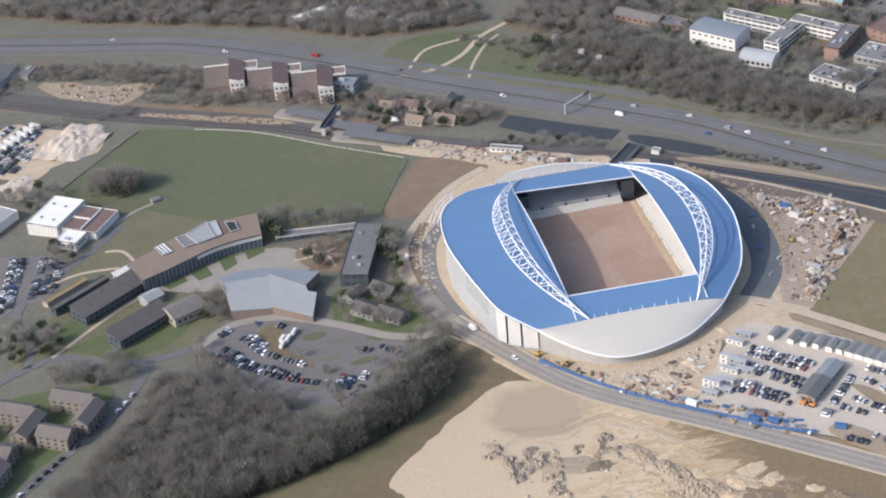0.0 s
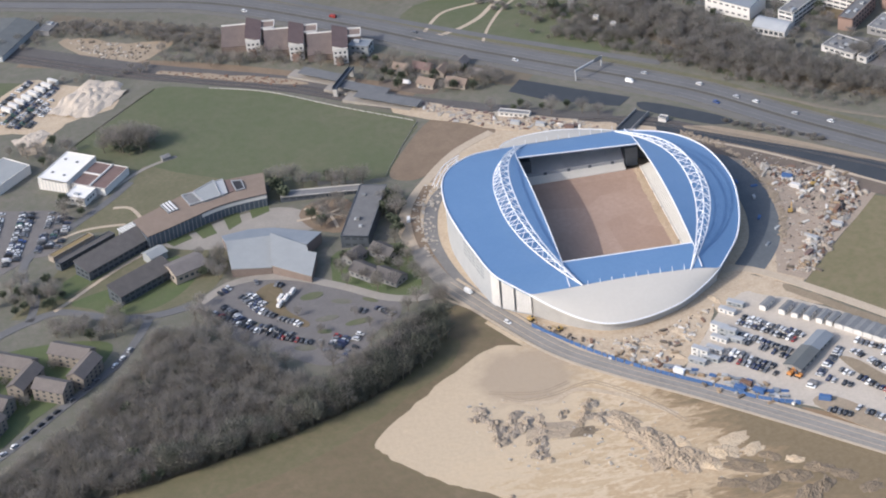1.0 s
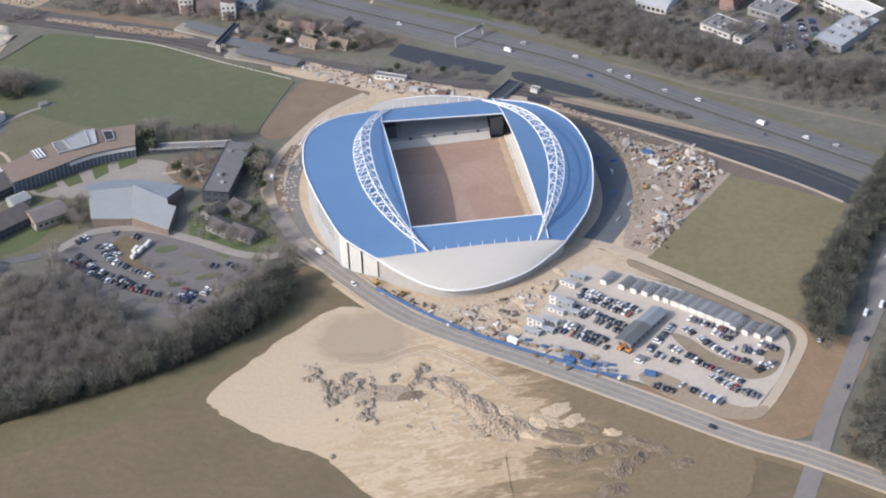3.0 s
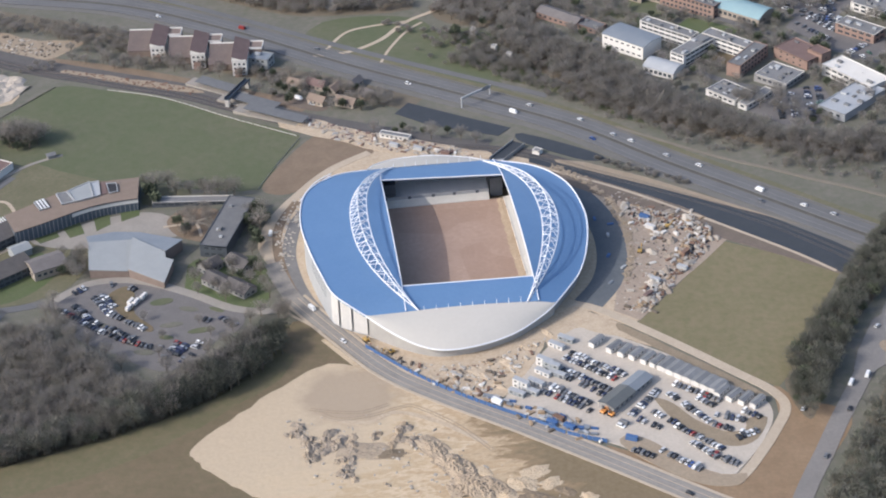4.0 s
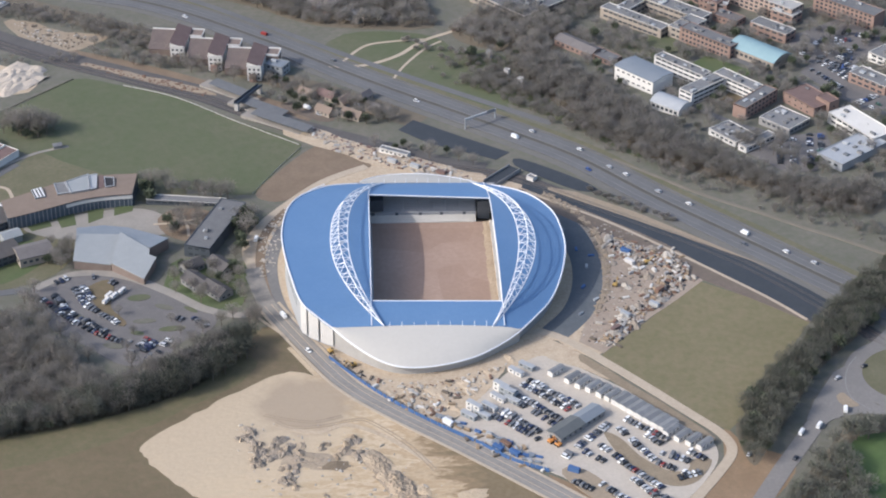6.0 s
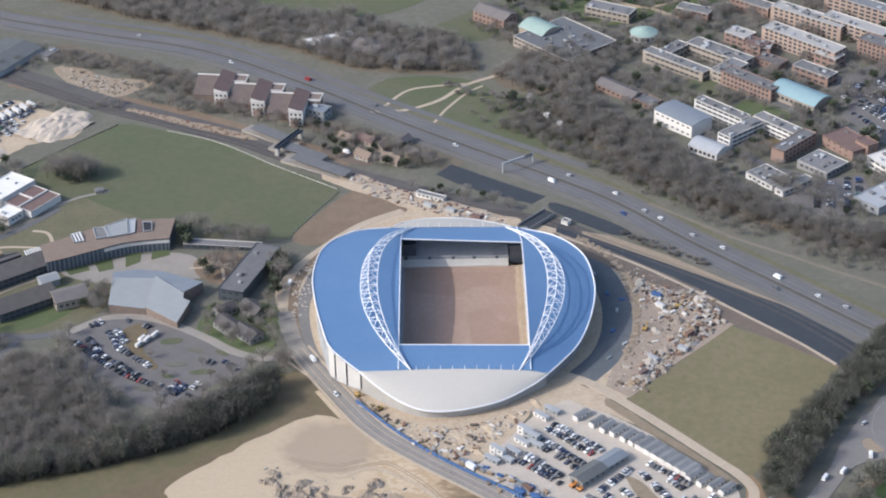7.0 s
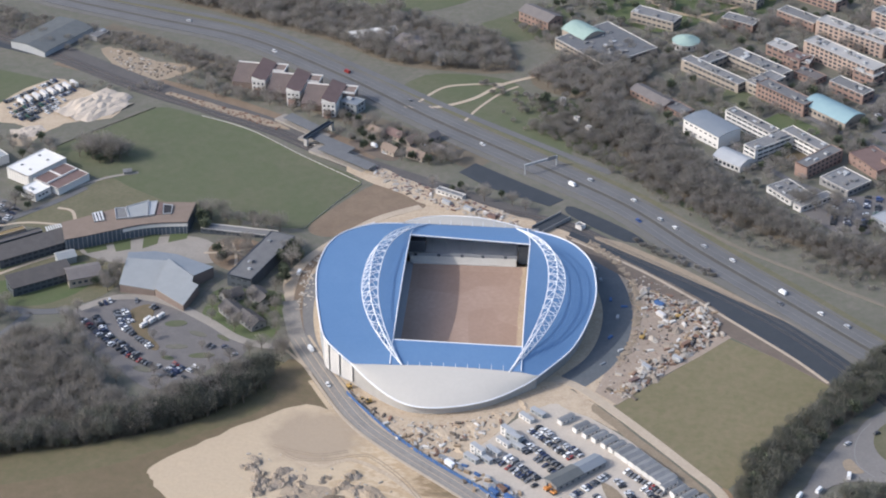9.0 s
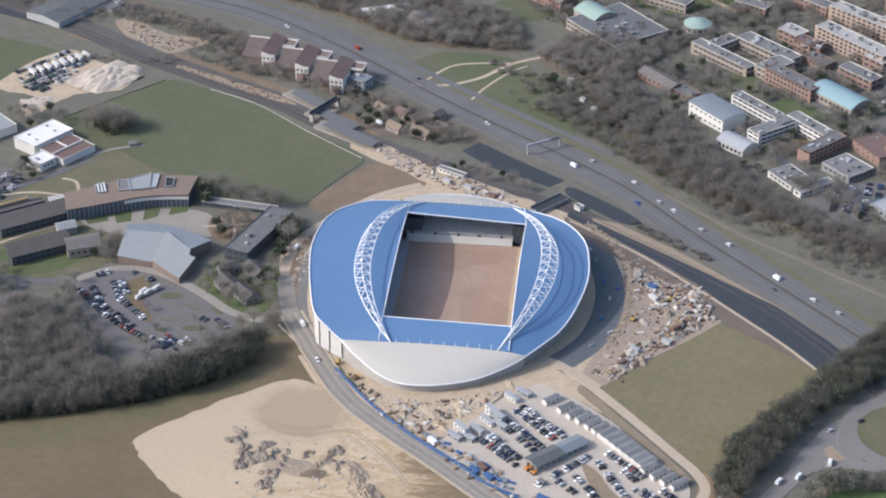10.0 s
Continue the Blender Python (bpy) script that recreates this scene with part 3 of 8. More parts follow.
# ---- stadium ----
LEFT = [(-57, -69, 14), (-65, -63, 17.5), (-73.5, -54, 21), (-79, -33, 23), (-83, -11, 24), (-85.3, 13, 24.3), (-83, 39, 23.5), (-77, 56, 22), (-68, 67, 20.5), (-57, 75, 19), (-42, 80, 17)]
RIGHT = [(45, -70, 11.2), (53.8, -58, 11.9), (62.5, -44.5, 12.8), (69.3, -27, 15), (74.3, -4, 17), (75.2, 16, 17.5), (72.2, 42, 16.7), (64, 60, 16.2), (53, 71, 16), (38, 78, 16)]
NEAR_LINE = [(-57, -69, 14), (-36, -69, 14.6), (0, -69.5, 15), (34, -69.6, 13.3), (45, -70, 11.2)]
NEAR_OUT = [(-57, -69, 14), (-46, -80, 10.5), (-33, -91, 8), (-20, -97, 7), (-2, -96.5, 7), (19, -89.4, 7.5), (36, -77.4, 8.9), (45, -70, 11.2)]
FAR_LINE = [(-42, 80, 17), (-27, 81.5, 16.5), (0, 82, 16), (26, 80.5, 15.5), (38, 78, 16)]
FAR_OUT = [(-42, 80, 17), (-36, 96, 11), (-22, 106, 8), (0, 107, 7.5), (20, 100, 8), (33, 88, 11), (38, 78, 16)]
OX = 35.7                        # half the width of the roof opening
YS, YN = -52.2, 59.3             # its near and far edge


def along(curve, n):
    c = spline(curve, 10)
    d = [0.0]
    for a, b in zip(c, c[1:]):
        d.append(d[-1] + (b - a).length)
    out, j = [], 0
    for i in range(n):
        s = d[-1] * i / (n - 1)
        while j < len(d) - 2 and d[j + 1] < s:
            j += 1
        out.append(c[j].lerp(c[j + 1], (s - d[j]) / max(d[j + 1] - d[j], 1e-6)))
    return out


def rim(sgn, y):
    """Height of the roof opening's edge: the west side stands higher than the east."""
    k = (y - YS) / (YN - YS)
    z0, z1, bow = (20.0, 21.6, 3.2) if sgn < 0 else (18.4, 17.9, 5.0)
    return z0 + (z1 - z0) * k + bow * 4 * k * (1 - k)


def loft(outer, inner, nu, bulge, thick, name, material):
    """A roof sheet between two edges, arched a little, with thickness."""
    n = len(outer)
    vs, fs = [], []
    for dz in (0.0, -thick):
        for a, b in zip(outer, inner):
            for k in range(nu + 1):
                u = k / nu
                p = a.lerp(b, u)
                vs.append((p.x, p.y, p.z + bulge * 4 * u * (1 - u) + dz))
    w, h = nu + 1, n * (nu + 1)
    for i in range(n - 1):
        for k in range(nu):
            q = (i * w + k, i * w + k + 1, (i + 1) * w + k + 1, (i + 1) * w + k)
            fs += [q, tuple(v + h for v in q[::-1])]
        for k in (0, nu):
            fs.append((i * w + k, (i + 1) * w + k, (i + 1) * w + k + h, i * w + k + h))
    for i in (0, n - 1):
        for k in range(nu):
            fs.append((i * w + k, i * w + k + 1, i * w + k + 1 + h, i * w + k + h))
    bm = bmesh.new()
    vv = [bm.verts.new(v) for v in vs]
    for f in fs:
        try:
            bm.faces.new([vv[i] for i in f])
        except ValueError:
            pass
    bmesh.ops.remove_doubles(bm, verts=bm.verts, dist=0.01)
    return from_bm(name, bm, material)


def pipe_mesh(name, pts, r, material, sides=6):
    bm = bmesh.new()
    pts = [Vector(p) for p in pts]
    rings = []
    for i, p in enumerate(pts):
        q = (pts[min(i + 1, len(pts) - 1)] - pts[max(i - 1, 0)]).to_track_quat("Z", "Y")
        rings.append([bm.verts.new(p + q @ Vector((math.cos(6.2832 * k / sides) * r, math.sin(6.2832 * k / sides) * r, 0))) for k in range(sides)])
    for a, b in zip(rings, rings[1:]):
        for k in range(sides):
            bm.faces.new((a[k], a[(k + 1) % sides], b[(k + 1) % sides], b[k]))
    bm.faces.new(rings[0][::-1])
    bm.faces.new(rings[-1])
    return from_bm(name, bm, material)


stadium = thing("stadium", Matrix(), "large football stadium with blue roof and white arches, unfinished", "stadium")
N = 61
for sgn, edge in ((-1, LEFT), (1, RIGHT)):
    out_e = along(edge, N)
    near_in = Vector((sgn * OX, -69.3, 14.8 if sgn < 0 else 13.4))
    far_in = Vector((sgn * (OX - 2.5), 81.3, 16.5 if sgn < 0 else 15.8))
    inn = []
    for i in range(N):
        v = i / (N - 1)
        if v < 0.1:
            inn.append(near_in.lerp(Vector((sgn * OX, YS, rim(sgn, YS))), v / 0.1))
        elif v > 0.86:
            inn.append(Vector((sgn * OX, YN, rim(sgn, YN))).lerp(far_in, (v - 0.86) / 0.14))
        else:
            y = YS + (YN - YS) * (v - 0.1) / 0.76
            inn.append(Vector((sgn * OX, y, rim(sgn, y))))
    part("roof", loft(out_e, inn, 10, 0.0, 0.9, "side_roof", M["blue"]), stadium, label="blue profiled-metal side roof")
    part("roof_edge", pipe_mesh("roof_edge", [p + Vector((0, 0, 0.15)) for p in out_e], 0.42, M["steel"]), stadium, label="white rolled roof edge")
    part("rim_beam", pipe_mesh("rim_beam", [Vector((sgn * (OX - 0.1), y, rim(sgn, y) - 0.15)) for y in np.linspace(YS, YN, 23)], 0.38, M["steel"]), stadium, label="white beam along the roof opening")
for line, out, sgn in ((NEAR_LINE, NEAR_OUT, -1), (FAR_LINE, FAR_OUT, 1)):
    ye = YS if sgn < 0 else YN
    a = [Vector((x, ye, rim(-1, ye) + (rim(1, ye) - rim(-1, ye)) * i / 24)) for i, x in enumerate(np.linspace(-OX, OX, 25))]
    y_l = -69.3 if sgn < 0 else 81.3
    z_l = (14.8, 13.4) if sgn < 0 else (16.5, 15.8)
    b = [Vector((x * (1.0 if sgn < 0 else 0.93), y_l, z_l[0] + (z_l[1] - z_l[0]) * i / 24)) for i, x in enumerate(np.linspace(-OX, OX, 25))]
    part("roof", loft(b, a, 6, 0.7, 0.9, "end_roof", M["blue"]), stadium, label="blue metal end roof")
    part("rim_beam", pipe_mesh("rim_beam", [p + Vector((0, 0, -0.1)) for p in a[::6]], 0.38, M["steel"]), stadium, label="white beam along the roof opening")
    part("end_panel", loft(along(out, 41), along(line, 41), 8, 0.8, 0.8, "end_panel", M["roofwhite"]), stadium, label="pale grey sloping end roof panel")
    part("roof_edge", pipe_mesh("roof_edge", along(out, 41), 0.42, M["steel"]), stadium, label="white rolled roof edge")
    for i in range(9):
        x = -26 + 52 * i / 8
        bm = bmesh.new()
        tube(bm, (x, y_l, 13.5), (x, y_l, 17.2 if sgn < 0 else 19.4), 0.16 if sgn < 0 else 0.2, 0.1)
        tube(bm, (x, y_l + sgn * 0.9, 14), (x, y_l, 16.6), 0.1)
        part("mast", from_bm("mast", bm, M["steel"]), stadium, label="short white roof mast")


def arch(sgn):
    """A three-chord lattice arch that leans outwards over one side roof."""
    def chord(bow, h, power, x0=28.0):
        pts = []
        for i in range(57):
            s = -1 + 2 * i / 56
            f = 1 - abs(s) ** power
            far = max(0.0, s) ** 5
            pts.append(Vector((sgn * (x0 - 1.2 * s + bow * f), 5.6 + 75.8 * s - 2.4 * far, (15.6 if sgn < 0 else 13.5) + h * f + (2.3 if sgn < 0 else 3.4) * far)))
        return pts
    pw = 2.4 if sgn < 0 else 2.1
    lo, inn, top = chord(29.5, 11.6, pw), chord(20.0, 14.6, pw), chord(25.0, 17.5, pw)
    for c in (lo, inn, top):
        part("chord", pipe_mesh("chord", c, 0.32, M["steel"], 8), stadium, label="white tubular arch chord")
    for a, b, off in ((lo, inn, 0), (inn, top, 1), (top, lo, 2)):
        for i in range(1 + off, 52, 3):
            for p, q in ((a[i], b[i + 2]), (b[i + 2], a[i + 3])):
                bm = bmesh.new()
                tube(bm, p, q, 0.18, sides=5)
                part("lacing_bar", from_bm("lacing_bar", bm, M["steel"]), stadium, label="white tubular lattice bar")
    for pts in (((OX, YS, rim(sgn, YS) - 0.1), (OX, -60.8, (rim(sgn, YS) + (14.9 if sgn < 0 else 13.5)) / 2 + 0.3), (OX, -69.2, 15.1 if sgn < 0 else 13.7)), ((OX, YN, rim(sgn, YN) - 0.1), (OX - 1.2, 70, (rim(sgn, YN) + 16.4) / 2 + 0.3), (OX - 2.5, 81, 16.7 if sgn < 0 else 16.0))):
        part("roof_joint", pipe_mesh("roof_joint", [Vector((sgn * x, y, z + 0.2)) for x, y, z in pts], 0.28, M["steel"]), stadium, label="white roof joint trim")


arch(-1)
arch(1)


def facade(curve, inset, drop, name, material, label, z_low=-1.0, n=61, t0=0.0, t1=1.0):
    """An outer wall that hangs below a roof edge down into the ground."""
    c = along(curve, n)
    c = c[int(t0 * (n - 1)):int(t1 * (n - 1)) + 1]
    vs, fs = [], []
    for p in c:
        d = Vector((p.x, p.y, 0)).normalized()
        for q in (inset, inset + 0.5):
            a = p - d * q
            vs += [(a.x, a.y, G(a.x, a.y) + z_low), (a.x, a.y, p.z - drop)]
    for i in range(len(c) - 1):
        o = 4 * i
        fs += [(o, o + 1, o + 5, o + 4), (o + 2, o + 6, o + 7, o + 3), (o + 1, o + 3, o + 7, o + 5)]
    return part("facade", mesh_of(name, vs, fs, material), stadium, label=label)


facade(LEFT, 1.2, 0.6, "facade", M["clad"], "pale grey metal-clad outer wall", t0=0.14)
# east wall takes a darker grey for the shade below the roof edge
facade(RIGHT, 3.0, 0.6, "facade", M["render_grey"], "concrete outer wall, dark grey to carry its shade")
facade(NEAR_OUT, 1.6, 0.5, "facade", M["concrete"], "low concrete end wall below the roof panel")
facade(FAR_OUT, 1.6, 0.5, "facade", M["concrete"], "low concrete end wall below the roof panel")
# white panels by the corner stair, louvre slots on the side wall
cl = along(LEFT, 121)
for i in range(0, 20):
    p, q = cl[i], cl[i + 1]
    if i in (6, 12, 18, 19):
        continue
    d = (Vector((p.x, p.y, 0)).normalized()) * 0.7
    vs = []
    for e in (0.06, 0.94):
        b = p.lerp(q, e) - d
        c_ = b - d.normalized() * 0.4
        vs += [(b.x, b.y, G(b.x, b.y) - 1 + 3), (b.x, b.y, b.z - 0.4), (c_.x, c_.y, b.z - 0.4), (c_.x, c_.y, G(b.x, b.y) + 2)]
    part("wall_panel", mesh_of("wall_panel", vs, [(0, 1, 5, 4), (1, 2, 6, 5), (2, 3, 7, 6), (0, 4, 7, 3), (0, 3, 2, 1), (4, 5, 6, 7)], M["cladw"]), stadium, label="white cladding panel")
facade(LEFT, 2.2, 0.6, "facade", M["clad"], "grey recessed wall behind white panels", t0=0.0, t1=0.16)
for i in range(24, 44):
    for k in range(4):
        p, q = cl[i], cl[i + 1]
        d = Vector((p.x, p.y, 0)).normalized() * 1.12
        vs = []
        for e in (0.05, 0.8):
            b = p.lerp(q, e) - d
            zt = p.z - 4.0 - 2.4 * k - 0.25 * (i - 24) * 0.2
            for o in (0, 0.14):
                for dz in (0, -0.45):
                    c_ = b + d.normalized() * o
                    vs.append((c_.x, c_.y, zt + dz))
        if i % 4 < 3:
            part("louvre", mesh_of("louvre", vs, [(0, 1, 5, 4), (2, 6, 7, 3), (0, 4, 6, 2), (1, 3, 7, 5), (0, 2, 3, 1), (4, 5, 7, 6)], M["zincdark"]), stadium, label="grey louvre slot")

# white curved stair rails outside the far corner
rp = thing("entrance_ramp", Matrix(), "white curved steel ramp rails outside the stadium corner", "ramp")
for k_ in (0.0, 0.5, 1.0):
    rail_ = spline([(x0 + (x1 - x0) * k_, y0 + (y1 - y0) * k_, G(x0, y0) + z_) for (x0, y0), (x1, y1), z_ in (((-62, 106), (-63.5, 100.5), 6.2), ((-73, 97.5), (-71.5, 91), 5.6), ((-83, 80), (-78.5, 77), 4.2))], 8)
    part("ramp_rail", pipe_mesh("ramp_rail", rail_, 0.32, M["steel"]), rp)
    for k in (2, 6, 10, 14):
        bm = bmesh.new()
        tube(bm, rail_[k], (rail_[k].x, rail_[k].y, G(rail_[k].x, rail_[k].y) - 0.5), 0.16)
        part("post", from_bm("post", bm, M["steel"]), rp)
# bowl: pitch, terraces, front walls
pitch_z = 2.8
M["stand"] = mat("raw_stand_concrete", (0.36, 0.365, 0.37), (0.40, 0.40, 0.402), (0.31, 0.314, 0.32), 9, 0.9, mixc=0.4)
M["rolled"] = mat("rolled_pitch_soil", (0.375, 0.258, 0.19), (0.41, 0.285, 0.213), (0.32, 0.217, 0.16), 14, 2.0, bump=0.3, mixc=0.5)
tagged(new("pitch", mesh_of("pitch", [(-34.5, -56, pitch_z), (34.5, -56, pitch_z), (34.5, 58, pitch_z), (-34.5, 58, pitch_z)], [(0, 1, 2, 3)], M["pitch"])), "bare reddish-brown pitch soil without turf", "pitch", kind="structure")
# sloping strip of tipped soil along the side terrace
M["pitchbank"] = mat("tipped_ochre_soil", (0.43, 0.325, 0.215), (0.50, 0.395, 0.28), (0.34, 0.25, 0.165), 7, 1.2, bump=0.6, mixc=0.6)
q_ = random.Random(91)
ys_ = np.linspace(-55, 57.3, 46)
tagged(new("soil_bank", mesh_of("soil_bank", [v for y in ys_ for v in ((31.2 + q_.uniform(-0.7, 0.7), y, pitch_z + 0.01), (33.4 + q_.uniform(-0.5, 0.5), y, pitch_z + q_.uniform(0.35, 0.7)), (35.58, y, pitch_z + q_.uniform(0.5, 0.9)))],
       [f for i in range(45) for f in ((3 * i, 3 * i + 1, 3 * i + 4, 3 * i + 3), (3 * i + 1, 3 * i + 2, 3 * i + 5, 3 * i + 4))], M["pitchbank"])), "strip of tipped ochre soil along the pitch side", "soil", kind="structure")
for q in ([(8, -50), (31, -50), (31, -8), (20, -2), (16, 12), (2, 6), (4, -20)], [(-30, 30), (-4, 24), (6, 34), (22, 36), (26, 50), (-30, 52)]):
    tagged(new("rolled_soil", mesh_of("rolled_soil", [(x, y, pitch_z + 0.02) for x, y in q], [tuple(range(len(q)))], M["rolled"])), "darker rolled strip of pitch soil", "pitch", kind="structure")


def terrace(x0, y0, x1, y1, nx, ny, rows, rise, run, z0, label, material):
    """Stepped seating from a front edge outwards."""
    vs, fs = [], []
    z, o = z0, 0.0
    for i in range(rows):
        for (oo, zz) in ((o, z), (o, z + rise)):
            vs += [(x0 + nx * oo, y0 + ny * oo, zz), (x1 + nx * oo, y1 + ny * oo, zz)]
        o += run
        z += rise
    vs += [(x0 + nx * o, y0 + ny * o, z), (x1 + nx * o, y1 + ny * o, z)]
    for i in range(2 * rows):
        fs.append((2 * i, 2 * i + 1, 2 * i + 3, 2 * i + 2))
    part("terrace", mesh_of("terrace", vs, fs, material), stadium, label=label)


terrace(-36, 58.0, 27.6, 58.0, 0, 1, 6, 0.30, 0.85, 3.2, "pale lower end terrace", M["terrace"])
terrace(-38, 64.0, 28, 64.0, 0, 1, 15, 0.53, 1.12, 6.3, "grey stepped upper end terrace", M["stand"])
terrace(36, -55, -36, -55, 0, -1, 12, 0.6, 0.9, 3.9, "grey stepped end terrace", M["stand"])
terrace(36.2, 57, 36.2, -56, 1, 0, 10, 0.32, 1.0, 3.9, "pale shallow lower side terrace", M["terrace"])
terrace(46.2, 58, 46.2, -34, 1, 0, 10, 0.55, 1.5, 7.3, "grey stepped upper side terrace", M["stand"])
# west terrace and its front wall use grey concrete to deepen their shade
terrace(-34.8, -56, -34.8, 57, -1, 0, 12, 0.30, 0.95, 3.4, "shallow lower side terrace, greyed for the west side's shade", M["stand"])
terrace(-46.2, -46, -46.2, 58, -1, 0, 15, 0.75, 1.5, 7.0, "grey stepped upper side terrace", M["stand"])
for q, m_ in (((-34.4, 27.6, 57.4, 58.0, 0, 3.5), "terrace"), ((-34.4, 34.4, -55.4, -54.8, 0, 3.9), "terrace"), ((35.6, 36.2, -54.8, 57.2, 0, 4.4), "terrace"), ((-34.8, -33.9, -54.8, 57.2, 0, 3.5), "stand"), ((-37, 28, 63.3, 63.9, 3, 6.8), "stand")):
    part("front_wall", from_bm("front_wall", box_bm(*q), M[m_]), stadium, label="concrete wall at a terrace edge")
part("back_wall", from_bm("back_wall", box_bm(-40, 40, 81.4, 81.9, -1, 15.4), M["stand"]), stadium, label="grey concrete back wall of the end stand")
# solid dark boxes imitate the shade inside the open far corners
for x0, x1, z0, z1 in ((28.6, 36.0, 2.0, 14.2), (-38.4, -27.0, 8.2, 15.6)):
    part("corner_core", from_bm("corner_core", box_bm(x0, x1, 62.2, 76, z0, z1, bevel=0.1), M["darkglaze"]), stadium, label="dark box standing for the shaded opening between stands")
for x in (-33, -19, -5, 7.5, 21):
    part("exit_box", from_bm("exit_box", box_bm(x - 0.9, x + 0.9, 62.7, 63.3, 4.6, 6.5), M["darkglaze"]), stadium, label="dark exit in the terrace front")
for i in range(8):
    x = -32 + i * 8.4
    part("stair", mesh_of("stair", [(x - 0.5, 64, 6.9), (x + 0.5, 64, 6.9), (x + 0.5, 80, 14.3), (x - 0.5, 80, 14.3), (x - 0.5, 64, 6.2), (x + 0.5, 64, 6.2), (x + 0.5, 80, 13.6), (x - 0.5, 80, 13.6)], [(0, 1, 2, 3), (0, 4, 5, 1), (1, 5, 6, 2), (3, 2, 6, 7), (0, 3, 7, 4)], M["stand"]), stadium, label="concrete stair flight")
# open door gaps in the pale front of the side terrace
for i in range(6):
    y = -44 + i * 18
    part("gap", from_bm("gap", box_bm(35.54, 35.6, y - 1.0, y + 1.0, 3.4, 4.3), M["dark"]), stadium, label="dark gap in the pale front wall")

# ---- trees ----
def tree_arrays(seed, h, r, twigs, length=1.9, width=0.34):
    """Vertices and triangles of a bare broadleaved tree: trunk with limbs, and a crown of twigs."""
    q = random.Random(seed)
    tv, tf = [], []

    def bar(a, b, ra, rb, s=5):
        a, b = Vector(a), Vector(b)
        rot = (b - a).to_track_quat("Z", "Y")
        o = len(tv)
        for e, rr in ((a, ra), (b, rb)):
            for k in range(s):
                tv.append(tuple(e + rot @ Vector((math.cos(6.2832 * k / s) * rr, math.sin(6.2832 * k / s) * rr, 0))))
        for k in range(s):
            tf.append((o + k, o + (k + 1) % s, o + s + k))
            tf.append((o + (k + 1) % s, o + s + (k + 1) % s, o + s + k))

    top = (q.uniform(-0.5, 0.5), q.uniform(-0.5, 0.5), h * 0.62)
    bar((0, 0, -1.0), (0, 0, h * 0.3), 0.34, 0.26)
    bar((0, 0, h * 0.3), top, 0.26, 0.12)
    for k in range(7):
        a = k * 0.9 + q.uniform(-0.3, 0.3)
        z = h * q.uniform(0.26, 0.5)
        bar((0, 0, z), (math.cos(a) * r * 0.72, math.sin(a) * r * 0.72, z + h * q.uniform(0.18, 0.34)), 0.15, 0.05, 4)
    cv, cf = [], []
    lobes = [(math.cos(k * 1.3) * r * q.uniform(0.2, 0.55), math.sin(k * 1.3) * r * q.uniform(0.2, 0.55), h * q.uniform(0.52, 0.72), r * q.uniform(0.4, 0.6)) for k in range(7)]
    for i in range(twigs):
        d = Vector((q.gauss(0, 1), q.gauss(0, 1), q.gauss(0.2, 0.9))).normalized()
        if i % 5 < 3:
            p = Vector((d.x * r, d.y * r, h * 0.66 + d.z * h * 0.32)) * 1.0
            k = q.uniform(0.25, 1.08) ** 0.6
            p = Vector((p.x * k, p.y * k, h * 0.62 + (p.z - h * 0.62) * k))
        else:
            lx, ly, lz, lr = lobes[i % 7]
            p = Vector((lx, ly, lz)) + d * lr * q.uniform(0.15, 1.1)
        w = (d + Vector((q.uniform(-0.7, 0.7), q.uniform(-0.7, 0.7), q.uniform(0.1, 1.2)))).normalized()
        s = w.cross(Vector((q.uniform(-1, 1), q.uniform(-1, 1), q.uniform(-1, 1)))).normalized()
        ln = length * q.uniform(0.6, 1.3)
        wd = width * q.uniform(0.6, 1.4)
        o = len(cv)
        cv += [tuple(p - w * ln * 0.4 - s * wd), tuple(p - w * ln * 0.3 + s * wd), tuple(p + w * ln * 0.6)]
        cf.append((o, o + 1, o + 2))
    return np.array(tv), np.array(tf), np.array(cv), np.array(cf)


KINDS = [tree_arrays(11, 12, 5.4, 520, 1.9, 0.12), tree_arrays(12, 13, 5.8, 560, 1.9, 0.12), tree_arrays(13, 11.5, 5.2, 500, 1.8, 0.12), tree_arrays(14, 10.5, 4.6, 420, 1.8, 0.115), tree_arrays(15, 12.5, 5.4, 520, 1.9, 0.12)]
FARKINDS = [tree_arrays(21, 10, 5.2, 270, 2.2, 0.19), tree_arrays(22, 11.5, 5.6, 300, 2.3, 0.19), tree_arrays(23, 9, 4.8, 250, 2.2, 0.19)]
SHRUB = tree_arrays(31, 4.0, 2.4, 150, 1.1, 0.28)


def raw_mesh(name, v, f, material):
    me = bpy.data.meshes.new(name)
    me.vertices.add(len(v))
    me.vertices.foreach_set("co", np.asarray(v, np.float32).ravel())
    me.loops.add(f.size)
    me.loops.foreach_set("vertex_index", f.ravel().astype(np.int32))
    me.polygons.add(len(f))
    me.polygons.foreach_set("loop_start", np.arange(0, f.size, 3, dtype=np.int32))
    me.update(calc_edges=True)
    me.materials.append(material)
    return me


TREE_MESHES = [(raw_mesh("trunk", k[0], k[1], M["bark"]), raw_mesh("crown", k[2], k[3], M["twig"])) for k in KINDS]
SHRUB_MESH = (raw_mesh("stem", SHRUB[0], SHRUB[1], M["bark"]), raw_mesh("crown", SHRUB[2], SHRUB[3], M["twig"]))
GREEN = [tree_arrays(41, 9, 3.6, 420, 1.2, 0.5), tree_arrays(42, 7, 3.0, 360, 1.1, 0.45)]
